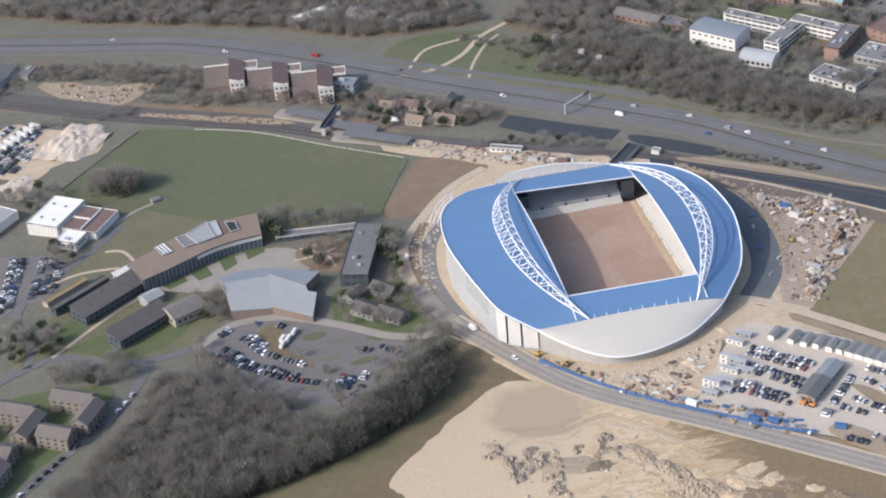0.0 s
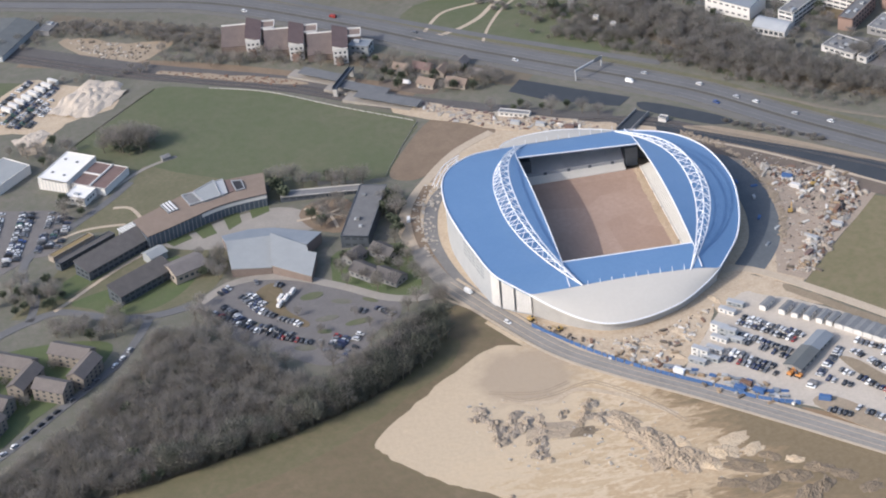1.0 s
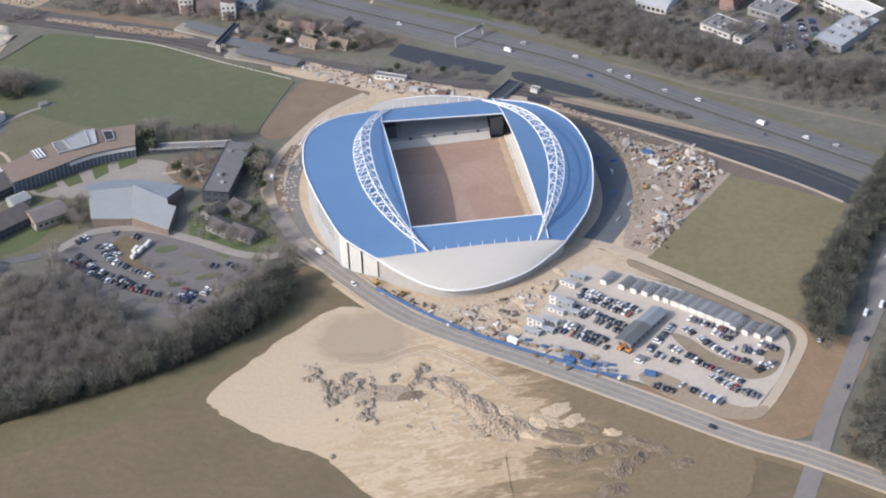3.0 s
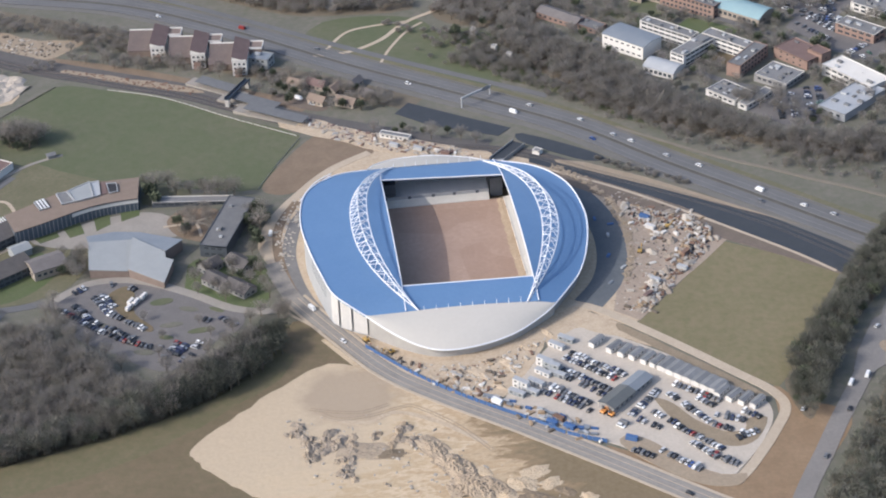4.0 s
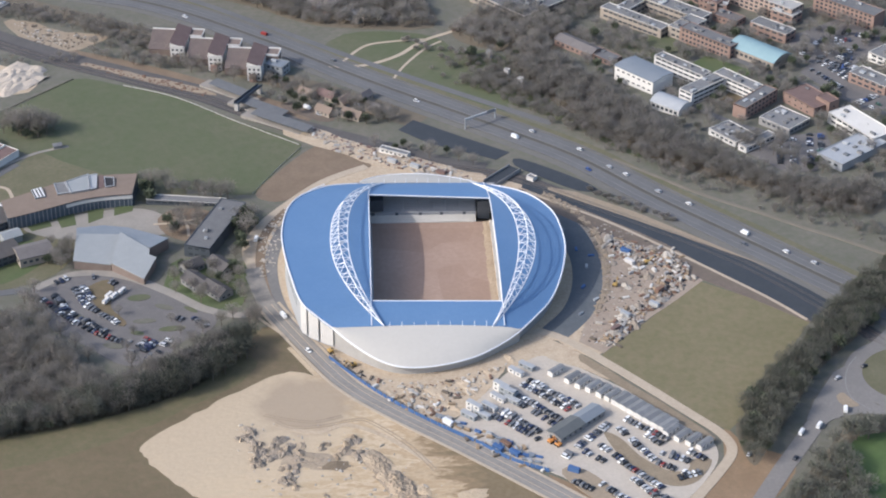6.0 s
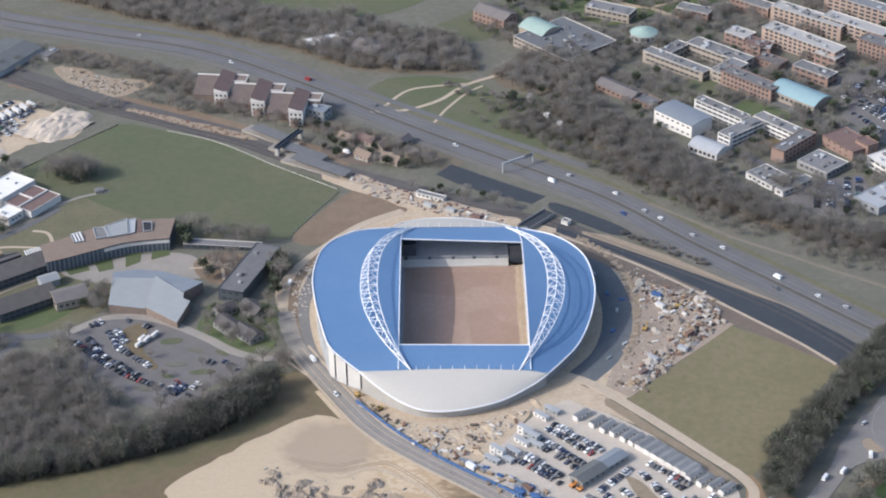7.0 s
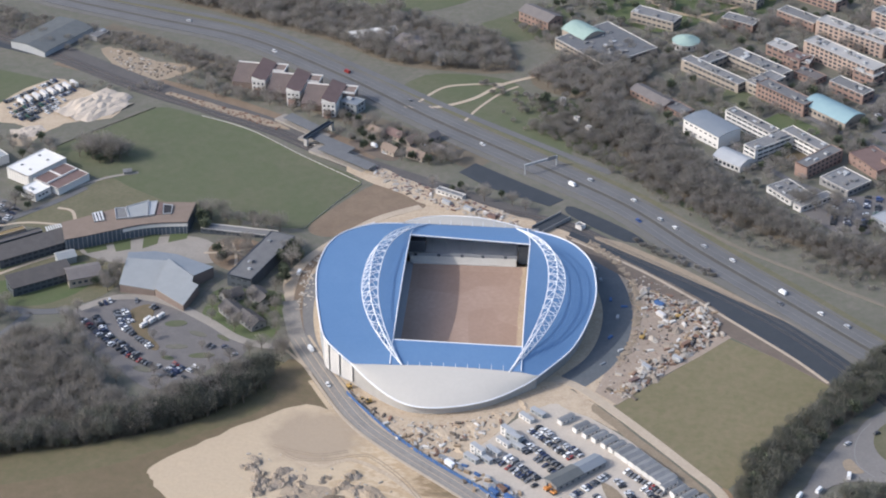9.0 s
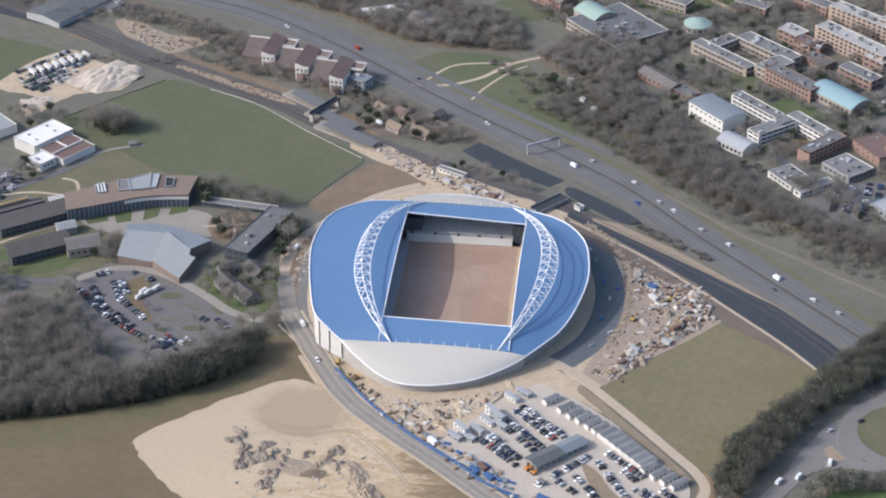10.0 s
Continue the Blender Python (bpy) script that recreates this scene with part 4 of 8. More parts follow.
GREEN_MESHES = [(raw_mesh("trunk", k[0], k[1], M["bark"]), raw_mesh("crown", k[2], k[3], M["twig_green"])) for k in GREEN]


def tree(x, y, size=1.0, green=False, which=None, label="bare broadleaved tree with fine grey-brown twigs", group="trees"):
    t = thing("tree", pose(x, y, G(x, y), 0, 0, rnd.uniform(0, 360)) @ Matrix.Diagonal((size, size, size, 1)), label if not green else "dark evergreen tree with dense foliage", "tree", group)
    a, b = (GREEN_MESHES if green else TREE_MESHES)[which if which is not None else rnd.randrange(2 if green else 5)]
    part("trunk", a, t)
    part("crown", b, t)
    return t


def scatter(poly, spacing, seed):
    q = random.Random(seed)
    xs, ys = [p[0] for p in poly], [p[1] for p in poly]
    out = []
    y = min(ys)
    while y < max(ys):
        x = min(xs)
        while x < max(xs):
            a, b = x + q.uniform(-0.45, 0.45) * spacing, y + q.uniform(-0.45, 0.45) * spacing
            if inside(a, b, poly):
                out.append((a, b))
            x += spacing
        y += spacing
    return out


def wood(name, poly, spacing, seed, label, kinds=FARKINDS, smin=0.75, smax=1.2, material=None, at_points=None):
    """Many trees that nobody could count, as one piece of stuff."""
    q = np.random.default_rng(seed)
    V, F, TV, TF = [], [], [], []
    o = to = 0
    for x, y in (scatter(poly, spacing, seed) if at_points is None else at_points):
        tv, tf, cv, cf = kinds[q.integers(len(kinds))]
        a, s = q.uniform(0, 6.283), q.uniform(smin, smax)
        R = np.array([[math.cos(a), -math.sin(a), 0], [math.sin(a), math.cos(a), 0], [0, 0, 1]]) * s
        at = np.array([x, y, G(x, y)])
        V.append(cv @ R.T + at)
        F.append(cf + o)
        o += len(cv)
        TV.append(tv @ R.T + at)
        TF.append(tf + to)
        to += len(tv)
    w = thing(name, Matrix(), label, "woodland", kind="stuff")
    tagged(part("crowns", raw_mesh("crowns", np.concatenate(V), np.concatenate(F), material or M["twig"]), w), kind="stuff")
    tagged(part("trunks", raw_mesh("trunks", np.concatenate(TV), np.concatenate(TF), M["bark"]), w), kind="stuff")


WOOD_NEAR = [(-252, -21), (-234, -31), (-220, -50), (-200, -64), (-190, -82), (-176, -97), (-158, -92), (-142, -78), (-128, -63), (-114, -55), (-108, -60), (-115, -80), (-132, -102), (-160, -118), (-200, -132), (-258, -147), (-330, -158), (-420, -190), (-420, -182), (-333, -129), (-303, -101), (-280, -77), (-264, -51)]
WOOD_NORTH = [(60, 288), (70, 262), (88, 214), (108, 174), (136, 139), (168, 113), (198, 90), (226, 76), (262, 52), (275, 70), (262, 84), (240, 89), (226, 92), (208, 103), (190, 120), (178, 136), (158, 170), (136, 212), (122, 232), (106, 264), (90, 292)]
WOOD_SLOPE = [(44, 306), (90, 292), (110, 330), (88, 362), (46, 368), (26, 332)]
WOOD_RIGHT = [(236, -30), (206, -70), (177, -109), (160, -130), (148, -152), (147, -175), (151, -190), (158, -180), (171, -158), (184, -135), (196, -113), (216, -89), (238, -67), (262, -44), (300, 10), (280, 20)]
WOOD_RIGHT2 = [(189, -180), (197, -168), (206, -160), (234, -161), (290, -172), (290, -178), (221, -169), (205, -175), (198, -188), (204, -240), (150, -300), (132, -270), (160, -224), (176, -198)]
WOOD_TOP = [(-330, 526), (-293, 499), (-256, 473), (-219, 451), (-164, 420), (-118, 392), (-78, 358), (-44, 346), (14, 342), (6, 392), (-40, 420), (-80, 450), (-120, 462), (-200, 496), (-280, 530)]
for wp, tag in ((WOOD_NEAR, "near wood"), (WOOD_NORTH, "wood beyond the highway"), (WOOD_SLOPE, "wood by the lodge"), (WOOD_RIGHT, "roadside belt"), (WOOD_RIGHT2, "roadside trees"), (WOOD_TOP, "far trees")):
    patch("wood_floor", wp, 0.09, M["litter"], "brown leaf litter below the " + tag, "ground", n=3)
patch("scrub_slope", [(-6, 270), (16, 252), (44, 228), (84, 196), (110, 166), (130, 140), (136, 139), (108, 174), (88, 214), (70, 262), (56, 296), (30, 300), (12, 284)], 0.14, M["field"], "olive-green bramble slope above the highway", "ground", n=3, rough_edge=1.2)
wood("woodland", WOOD_NEAR, 5.2, 1, "dense bare winter wood of grey-brown crowns", KINDS, 0.85, 1.15)
wood("woodland", WOOD_NORTH, 5.4, 2, "dense bare winter wood beyond the highway", FARKINDS, 0.75, 1.1)
WOOD_VERGE = [(28, 250), (60, 214), (92, 176), (120, 150), (146, 128), (180, 100), (206, 80), (250, 44), (262, 54), (226, 76), (198, 90), (168, 113), (136, 139), (108, 174), (88, 214), (70, 262), (50, 270)]
wood("woodland", WOOD_VERGE, 5.2, 16, "thinner brown scrub wood above the highway", FARKINDS, 0.4, 0.8)
wood("woodland", WOOD_SLOPE, 6.5, 6, "bare winter trees behind the lodge", FARKINDS, 0.7, 1.05)
wood("woodland", WOOD_RIGHT, 5.0, 3, "thick belt of winter trees with shade-darkened twigs beside the road", KINDS, 0.7, 1.1, M["shade_twig"])
wood("woodland", WOOD_RIGHT, 9.0, 13, "dark evergreens within the roadside belt", GREEN, 0.7, 1.15, M["twig_green"])
# dark crowns spread onto open ground that the wood's shadow covers
wood("woodland", [(-142, -84), (-126, -66), (-110, -54), (-100, -56), (-103, -77), (-120, -97), (-144, -111), (-172, -122), (-158, -104)], 4.6, 14, "trees at the wood's corner, coloured dark for its shadow", KINDS, 0.8, 1.25, M["shade_dark"])
wood("woodland", [(-150, -100), (-172, -122), (-200, -132), (-260, -147), (-258, -136), (-200, -120), (-172, -104)], 5.0, 18, "trees along the wood's edge, twigs darkened for its shaded flank", KINDS, 0.9, 1.2, M["shade_twig"])
EDGE = spline([(x, y, 0) for x, y in ((-109, -60), (-116, -81), (-133, -102), (-161, -118), (-200, -132), (-260, -146), (-330, -157), (-420, -189))], 22)
q_e = random.Random(5)
wood("woodland", WOOD_NEAR, 5, 17, "low brambles and saplings at the wood's edge, darkened for its shade", KINDS, 0.28, 0.6, M["shade_twig"], [(p.x + q_e.uniform(-3.5, 1.0), p.y + q_e.uniform(-1.0, 3.5)) for p in EDGE for k in range(2)])
wood("woodland", WOOD_NEAR, 15.0, 15, "scattered evergreens within the near wood", GREEN, 0.8, 1.2, M["twig_green"])
wood("woodland", WOOD_RIGHT2, 5.8, 4, "belt of winter trees with shade-darkened twigs beside the road", FARKINDS, 0.7, 1.05, M["shade_twig"])
wood("woodland", WOOD_TOP, 6.0, 5, "bare winter trees along the highway", FARKINDS, 0.6, 1.1)

# ---- buildings ----
def shell(L, W, H, roof, pitch=0.0, low=-3.0):
    """Walls of a building, closed up to the roof line."""
    a, b = L / 2, W / 2
    v = [(-a, -b, low), (a, -b, low), (a, b, low), (-a, b, low), (-a, -b, H), (a, -b, H), (a, b, H), (-a, b, H)]
    f = [(0, 1, 5, 4), (1, 2, 6, 5), (2, 3, 7, 6), (3, 0, 4, 7)]
    if roof == "gable":
        v += [(-a, 0, H + pitch), (a, 0, H + pitch)]
        f += [(4, 7, 8), (5, 9, 6)]
    elif roof == "mono":
        v[6], v[7] = (a, b, H + pitch), (-a, b, H + pitch)
    return v, f


def roof_mesh(L, W, H, roof, pitch, material, over=0.5, thick=0.35):
    a, b = L / 2 + over, W / 2 + over
    if roof == "gable":
        e = pitch * over / (W / 2)
        prof = [(-b, H - e), (0, H + pitch), (b, H - e)]
    elif roof == "mono":
        e = pitch * over / W
        prof = [(-b, H - e), (b, H + pitch + e)]
    elif roof == "barrel":
        prof = [(-b + 2 * b * k / 10, H + pitch * math.sin(math.pi * k / 10)) for k in range(11)]
    else:
        a, b = L / 2 - 0.35, W / 2 - 0.35
        prof = [(-b, H - 0.45), (b, H - 0.40)]
    bm = bmesh.new()
    rows = [[bm.verts.new((x, y, z + dz)) for y, z in prof] for x in (-a, a) for dz in (0.02, thick * (1 if roof != "flat" else 0.3))]
    n = len(prof)
    for k in range(n - 1):
        bm.faces.new((rows[1][k], rows[1][k + 1], rows[3][k + 1], rows[3][k]))
        bm.faces.new((rows[0][k], rows[2][k], rows[2][k + 1], rows[0][k + 1]))
        bm.faces.new((rows[0][k], rows[0][k + 1], rows[1][k + 1], rows[1][k]))
        bm.faces.new((rows[2][k], rows[3][k], rows[3][k + 1], rows[2][k + 1]))
    for k in (0, n - 1):
        bm.faces.new((rows[0][k], rows[1][k], rows[3][k], rows[2][k]))
    return from_bm("roof", bm, material)


PANE = {}
FOOT = []


def pane_mesh(w, h, frame_m=None):
    key = (round(w, 2), round(h, 2))
    if key not in PANE:
        PANE[key] = (from_bm("window", box_bm(-w / 2, w / 2, -0.10, 0.04, -h / 2, h / 2, bevel=0.03), M["glass"]),
                     from_bm("sill", box_bm(-w / 2 - 0.1, w / 2 + 0.1, -0.22, 0.0, -h / 2 - 0.24, -h / 2 - 0.04), M["frame_white"]))
    return PANE[key]


def building(name, x, y, L, W, H, ang, wall, roof_m, roof="flat", label="", category="building", pitch=2.0, rows=2, win=(2.2, 1.3, 4.0), sides="nsew",
             units=0, group="", over=0.5, base=0.0, sills=False, pale=False):
    """A building with walls, roof and windows; x, y is its middle, L runs along its heading."""
    b = thing(name, pose(x, y, G(x, y) + base, 0, 0, ang), label, category, group)
    FOOT.append((x, y, L / 2, W / 2, radians(ang)))
    v, f = shell(L, W, H, roof, pitch)
    if roof == "barrel":
        o = len(v)
        for sx in (-L / 2, L / 2):
            for k in range(11):
                v.append((sx, -W / 2 + W * k / 10, H + pitch * math.sin(math.pi * k / 10)))
        f += [tuple(range(o, o + 11)), tuple(range(o + 21, o + 10, -1))]
    part("wall", mesh_of("wall", v, f, wall), b)
    if roof == "flat":
        bm = bmesh.new()
        for q in ((-L / 2, L / 2, -W / 2, -W / 2 + 0.35), (-L / 2, L / 2, W / 2 - 0.35, W / 2), (-L / 2, -L / 2 + 0.35, -W / 2 + 0.35, W / 2 - 0.35), (L / 2 - 0.35, L / 2, -W / 2 + 0.35, W / 2 - 0.35)):
            box_bm(*q, H - 0.9, H + 0.12, bm)
        part("parapet", from_bm("parapet", bm, M["terrace"] if pale or name in ("court_wing", "teaching_block", "campus_block", "low_block") else wall), b)
    rf = part("roof", roof_mesh(L, W, H, roof, pitch, roof_m, over), b)
    q = random.Random(int(x * 13 + y * 7))
    for k in range(units):
        ux, uy = q.uniform(-0.42, 0.42) * L, q.uniform(-0.3, 0.3) * W
        s, t, hh = q.uniform(0.8, 2.2), q.uniform(0.7, 1.6), q.uniform(0.5, 1.5)
        part("roof_unit", from_bm("roof_unit", box_bm(ux - s, ux + s, uy - t, uy + t, H - 0.4, H - 0.3 + hh, bevel=0.1), q.choice([M["felt"], M["greyroof"], M["clad"]])), rf, label="boxy rooftop plant unit")
    if rows and win:
        ww, wh, sp = win
        fl = H / rows
        me, ms = pane_mesh(ww, wh)
        for side in sides:
            ln = L if side in "ns" else W
            n = max(1, int((ln - 1.2) / sp))
            for r in range(rows):
                for k in range(n):
                    u = (k - (n - 1) / 2) * sp
                    z = r * fl + fl * 0.55
                    p = {"s": pose(u, -W / 2 - 0.01, z), "n": pose(u, W / 2 + 0.01, z, 0, 0, 180), "w": pose(-L / 2 - 0.01, u, z, 0, 0, -90), "e": pose(L / 2 + 0.01, u, z, 0, 0, 90)}[side]
                    w = part("window", me, b, p)
                    if sills:
                        part("sill", ms, w)
    return b


def prism(name, pts, H, wall, roof_m, label, category="building", slope=(0, 0), thick=0.5, over=0.4):
    """A building of any outline with a single sloping roof slab."""
    cx, cy = sum(p[0] for p in pts) / len(pts), sum(p[1] for p in pts) / len(pts)
    b = thing(name, pose(cx, cy, G(cx, cy)), label, category)
    loc = [(x - cx, y - cy) for x, y in pts]

    def top(x, y):
        return H + slope[0] * x + slope[1] * y
    n = len(loc)
    v = [(x, y, -3) for x, y in loc] + [(x, y, top(x, y)) for x, y in loc]
    part("wall", mesh_of("wall", v, [(i, (i + 1) % n, n + (i + 1) % n, n + i) for i in range(n)], wall), b)
    bm = bmesh.new()
    big = [(x * (1 + over / max(4, math.hypot(x, y))), y * (1 + over / max(4, math.hypot(x, y)))) for x, y in loc]
    lo = [bm.verts.new((x, y, top(x, y) + 0.01)) for x, y in big]
    hi = [bm.verts.new((x, y, top(x, y) + thick)) for x, y in big]
    bm.faces.new(lo[::-1])
    bm.faces.new(hi)
    for i in range(n):
        bm.faces.new((lo[i], lo[(i + 1) % n], hi[(i + 1) % n], hi[i]))
    bmesh.ops.triangulate(bm, faces=[f for f in bm.faces if len(f.verts) > 4])
    part("roof", from_bm("roof", bm, roof_m), b)
    return b


# campus beyond the highway
M["pinkbrick"] = mat("pink_brick", (0.36, 0.275, 0.225), (0.42, 0.33, 0.275), (0.29, 0.215, 0.175), 5, 0.5)
for gx, gy, gl, gw, ga, gh, gm, gr in ((288, 372, 52, 13, -44, 12, "pinkbrick", "concrete"), (300, 410, 60, 13, -42, 12, "pinkbrick", "greyroof"), (248, 306, 30, 12, -45, 8, "brick", "felt"), (262, 330, 18, 12, -45, 8, "brick", "concrete"), (205, 374, 18, 14, -45, 8, "brick", "concrete"), (218, 354, 14, 14, -20, 7, "brick", "maroon"), (300, 222, 30, 14, -50, 7, "brick", "felt"), (320, 256, 26, 18, -50, 6, "white", "felt"), (330, 190, 36, 16, -50, 7, "brick", "maroon"), (180, 470, 34, 14, -30, 8, "brick_pale", "felt"), (240, 470, 40, 14, -42, 9, "brick", "concrete"), (300, 460, 40, 14, -42, 10, "pinkbrick", "concrete")):
    building("campus_block", gx, gy, gl, gw, gh, ga, M[gm], M[gr], "flat", "flat-roofed campus block of weathered brick", units=5, rows=max(1, int(gh / 3)), win=(3.6, 1.5, 5.4), sides="se")
building("sports_hall", 150, 241, 34, 20, 9.5, -49, M["white"], M["zincdark"], "barrel", "large white hall with shallow grey metal roof", pitch=1.2, rows=2, win=(2.4, 1.0, 4.6), sides="sw")
building("curved_pavilion", 163, 201, 22, 15, 4.5, -42, M["white"], M["clad"], "barrel", "low pavilion with curved pale metal roof", pitch=3.0, rows=1, win=(2.4, 2.2, 3.4), sides="sw", units=2)
SL = dict(rows=3, win=(4.2, 1.3, 4.9))
building("teaching_block", 177, 249, 42, 9, 9, -48, M["white"], M["felt"], "flat", "long white three-storey block with ribbon windows", units=5, **SL)
building("teaching_block", 186, 218, 34, 11, 9, 40, M["white"], M["felt"], "flat", "three-storey flat-roofed block with pale end wall", units=6, **SL)
building("teaching_block", 211, 222, 36, 10, 9, -50, M["white"], M["felt"], "flat", "long white three-storey block with ribbon windows", units=5, **SL)
building("brick_block", 217, 196, 36, 10, 9, 46, M["brick"], M["felt"], "flat", "red brick three-storey block with grey flat roof", units=4, rows=3, win=(2.0, 1.3, 4.2), sides="ns")
building("barrel_hall", 233, 271, 38, 20, 6, -47, M["brick_pale"], M["teal"], "barrel", "hall with pale teal curved metal roof", pitch=3.6, rows=1, win=(2.4, 2.0, 3.8), sides="sw")
building("brick_block", 202, 291, 44, 12, 10, -47, M["brick"], M["felt"], "flat", "long red brick block with white-framed windows", units=6, rows=3, win=(2.0, 1.6, 3.4))
building("court_wing", 155, 331, 54, 10, 8, -45, M["brick_pale"], M["felt"], "flat", "long flat-roofed wing with pale fascia", units=7, rows=2, win=(3.6, 1.5, 4.4))
building("court_wing", 187, 345, 50, 14, 8, -45, M["brick_pale"], M["felt"], "flat", "flat-roofed courtyard wing with rooflights", units=10, rows=2, win=(3.6, 1.5, 4.4))
building("court_wing", 154, 352, 10, 26, 8, -45, M["brick_pale"], M["felt"], "flat", "flat-roofed pale courtyard wing", units=3, rows=2, win=(3.0, 1.5, 4.4))
building("court_wing", 190, 316, 14, 26, 8, -45, M["brick_pale"], M["felt"], "flat", "flat-roofed pale courtyard wing", units=4, rows=2, win=(3.0, 1.5, 4.4))
building("low_workshop", 112, 296, 34, 12, 4.2, -48, M["brick"], M["slate"], "gable", "low brick workshop with brown pitched roof", pitch=2.2, rows=1, win=(2.2, 1.3, 4.5))
building("low_workshop", 128, 280, 22, 12, 3.6, -48, M["brick"], M["felt"], "flat", "low flat-roofed brick workshop", units=3, rows=1, win=(2.2, 1.3, 4.5))
building("brick_range", 247, 352, 64, 14, 12, -46, M["pinkbrick"], M["concrete"], "flat", "long four-storey pink brick range with white windows", units=14, rows=4, win=(2.6, 1.6, 4.2), sides="sew", pale=True)
building("brick_range", 258, 392, 60, 13, 12, -42, M["pinkbrick"], M["concrete"], "flat", "long four-storey brick range with pale roof edge", units=14, rows=4, win=(2.6, 1.6, 4.6), sides="sew", pale=True)
building("brick_range", 306, 330, 50, 14, 12, -45, M["brick"], M["felt"], "flat", "four-storey red brick range", units=6, rows=4, win=(2.0, 1.6, 3.6), sides="sw")
building("brick_link", 214, 356, 16, 12, 8, -45, M["brick"], M["maroon"], "flat", "small red brick link block", units=2, rows=2, win=(1.8, 1.4, 3.6))
building("brick_link", 222, 332, 20, 12, 5, -45, M["brick"], M["slate"], "flat", "low brick link building", units=2, rows=1, win=(1.8, 1.4, 3.6))
building("red_house", 253, 197, 29, 20, 7.0, -58, M["brick"], M["maroon"], "flat", "red brick building with dark red flat roof", rows=2, win=(1.4, 1.0, 5.6), units=2)
building("red_house", 263, 190, 12, 9, 9.0, -58, M["brick"], M["maroon"], "flat", "raised red brick wing", rows=1, win=(1.4, 1.0, 5.6))
building("low_block", 232, 172, 24, 22, 5, -48, M["render_grey"], M["felt"], "flat", "low grey flat-roofed workshop block", units=9, rows=1, win=(2.6, 1.5, 4.0))
building("low_block", 196, 158, 24, 18, 4, -54, M["white"], M["felt"], "flat", "low flat-roofed block with white roof edges", units=10, rows=1, win=(2.6, 1.3, 4.0))
building("low_block", 210, 146, 28, 7, 4, 38, M["white"], M["felt"], "flat", "narrow low flat-roofed block", units=3, rows=1, win=(2.6, 1.3, 4.0))
building("white_works", 278, 158, 42, 18, 7, -60, M["white"], M["terrace"], "flat", "white industrial building with pale flat roof", units=3, rows=2, win=(4.0, 1.4, 5.2), sides="sw")
building("grey_works", 266, 127, 20, 44, 5.5, -51, M["clad"], M["clad"], "flat", "long works building with pale grey flat roof", rows=1, win=(2.6, 1.5, 5.0), sides="sw", units=9)
building("campus_block", 79, 379, 56, 50, 7, -50, M["brick_pale"], M["canopy"], "flat", "flat-roofed block with rooflights and pale edges", units=22, rows=2, win=(3.0, 1.4, 4.2))
building("domed_hall", 62, 398, 24, 20, 8, -48, M["brick_pale"], M["verdigris"], "barrel", "small hall with green copper barrel roof", pitch=3.6, rows=0)
building("campus_block", 30, 430, 30, 16, 8, -42, M["brick"], M["slate"], "gable", "red brick building with grey pitched roof", pitch=3, rows=2, win=(2.0, 1.4, 4.0))
building("campus_block", 116, 430, 36, 14, 8, -30, M["brick_pale"], M["felt"], "flat", "pale flat-roofed block beyond lawns", units=5, rows=2, win=(3.0, 1.4, 4.2))
building("campus_block", 178, 424, 26, 12, 7, -30, M["brick"], M["felt"], "flat", "red brick block beside a lawn", units=3, rows=2, win=(2.2, 1.4, 4.0))
building("campus_block", 222, 430, 34, 12, 8, -42, M["brick"], M["felt"], "flat", "red brick block beside lawns", units=3, rows=2, win=(2.2, 1.4, 4.0))
rt = thing("rotunda", pose(137, 388, G(137, 388)), "round white building with shallow green copper roof", "building")
bm = bmesh.new()
bmesh.ops.create_cone(bm, cap_ends=True, segments=28, radius1=9.6, radius2=9.6, depth=8)
bmesh.ops.translate(bm, verts=bm.verts, vec=(0, 0, 1.2))
part("wall", from_bm("wall", bm, M["white"]), rt)
bm = bmesh.new()
bmesh.ops.create_cone(bm, cap_ends=True, segments=28, radius1=10.3, radius2=2.0, depth=3.2)
bmesh.ops.translate(bm, verts=bm.verts, vec=(0, 0, 6.8))
part("roof", from_bm("roof", bm, M["verdigris"]), rt)
for k in range(14):
    a = k * math.pi / 7
    part("window", pane_mesh(1.6, 2.4)[0], rt, pose(math.cos(a) * 9.65, math.sin(a) * 9.65, 2.6, 0, 0, math.degrees(a) + 90))
building("barn", -94, 404, 36, 12, 4.0, 22, M["brick_pale"], M["whiteroof"], "gable", "long barn with bright pale roof", pitch=2.6, rows=0)
building("barn", -62, 384, 24, 22, 4.5, -44, M["brick"], M["slate"], "gable", "farm building with dark brown roof", pitch=3.4, rows=0)
building("barn", -42, 362, 18, 10, 4.0, -44, M["render_grey"], M["felt"], "gable", "small grey pitched farm shed", pitch=2, rows=0)

M["slatered"] = mat("brown_slate_roof", (0.135, 0.108, 0.10), (0.165, 0.132, 0.12), (0.11, 0.092, 0.086), 5, 0.6, mixc=0.5)
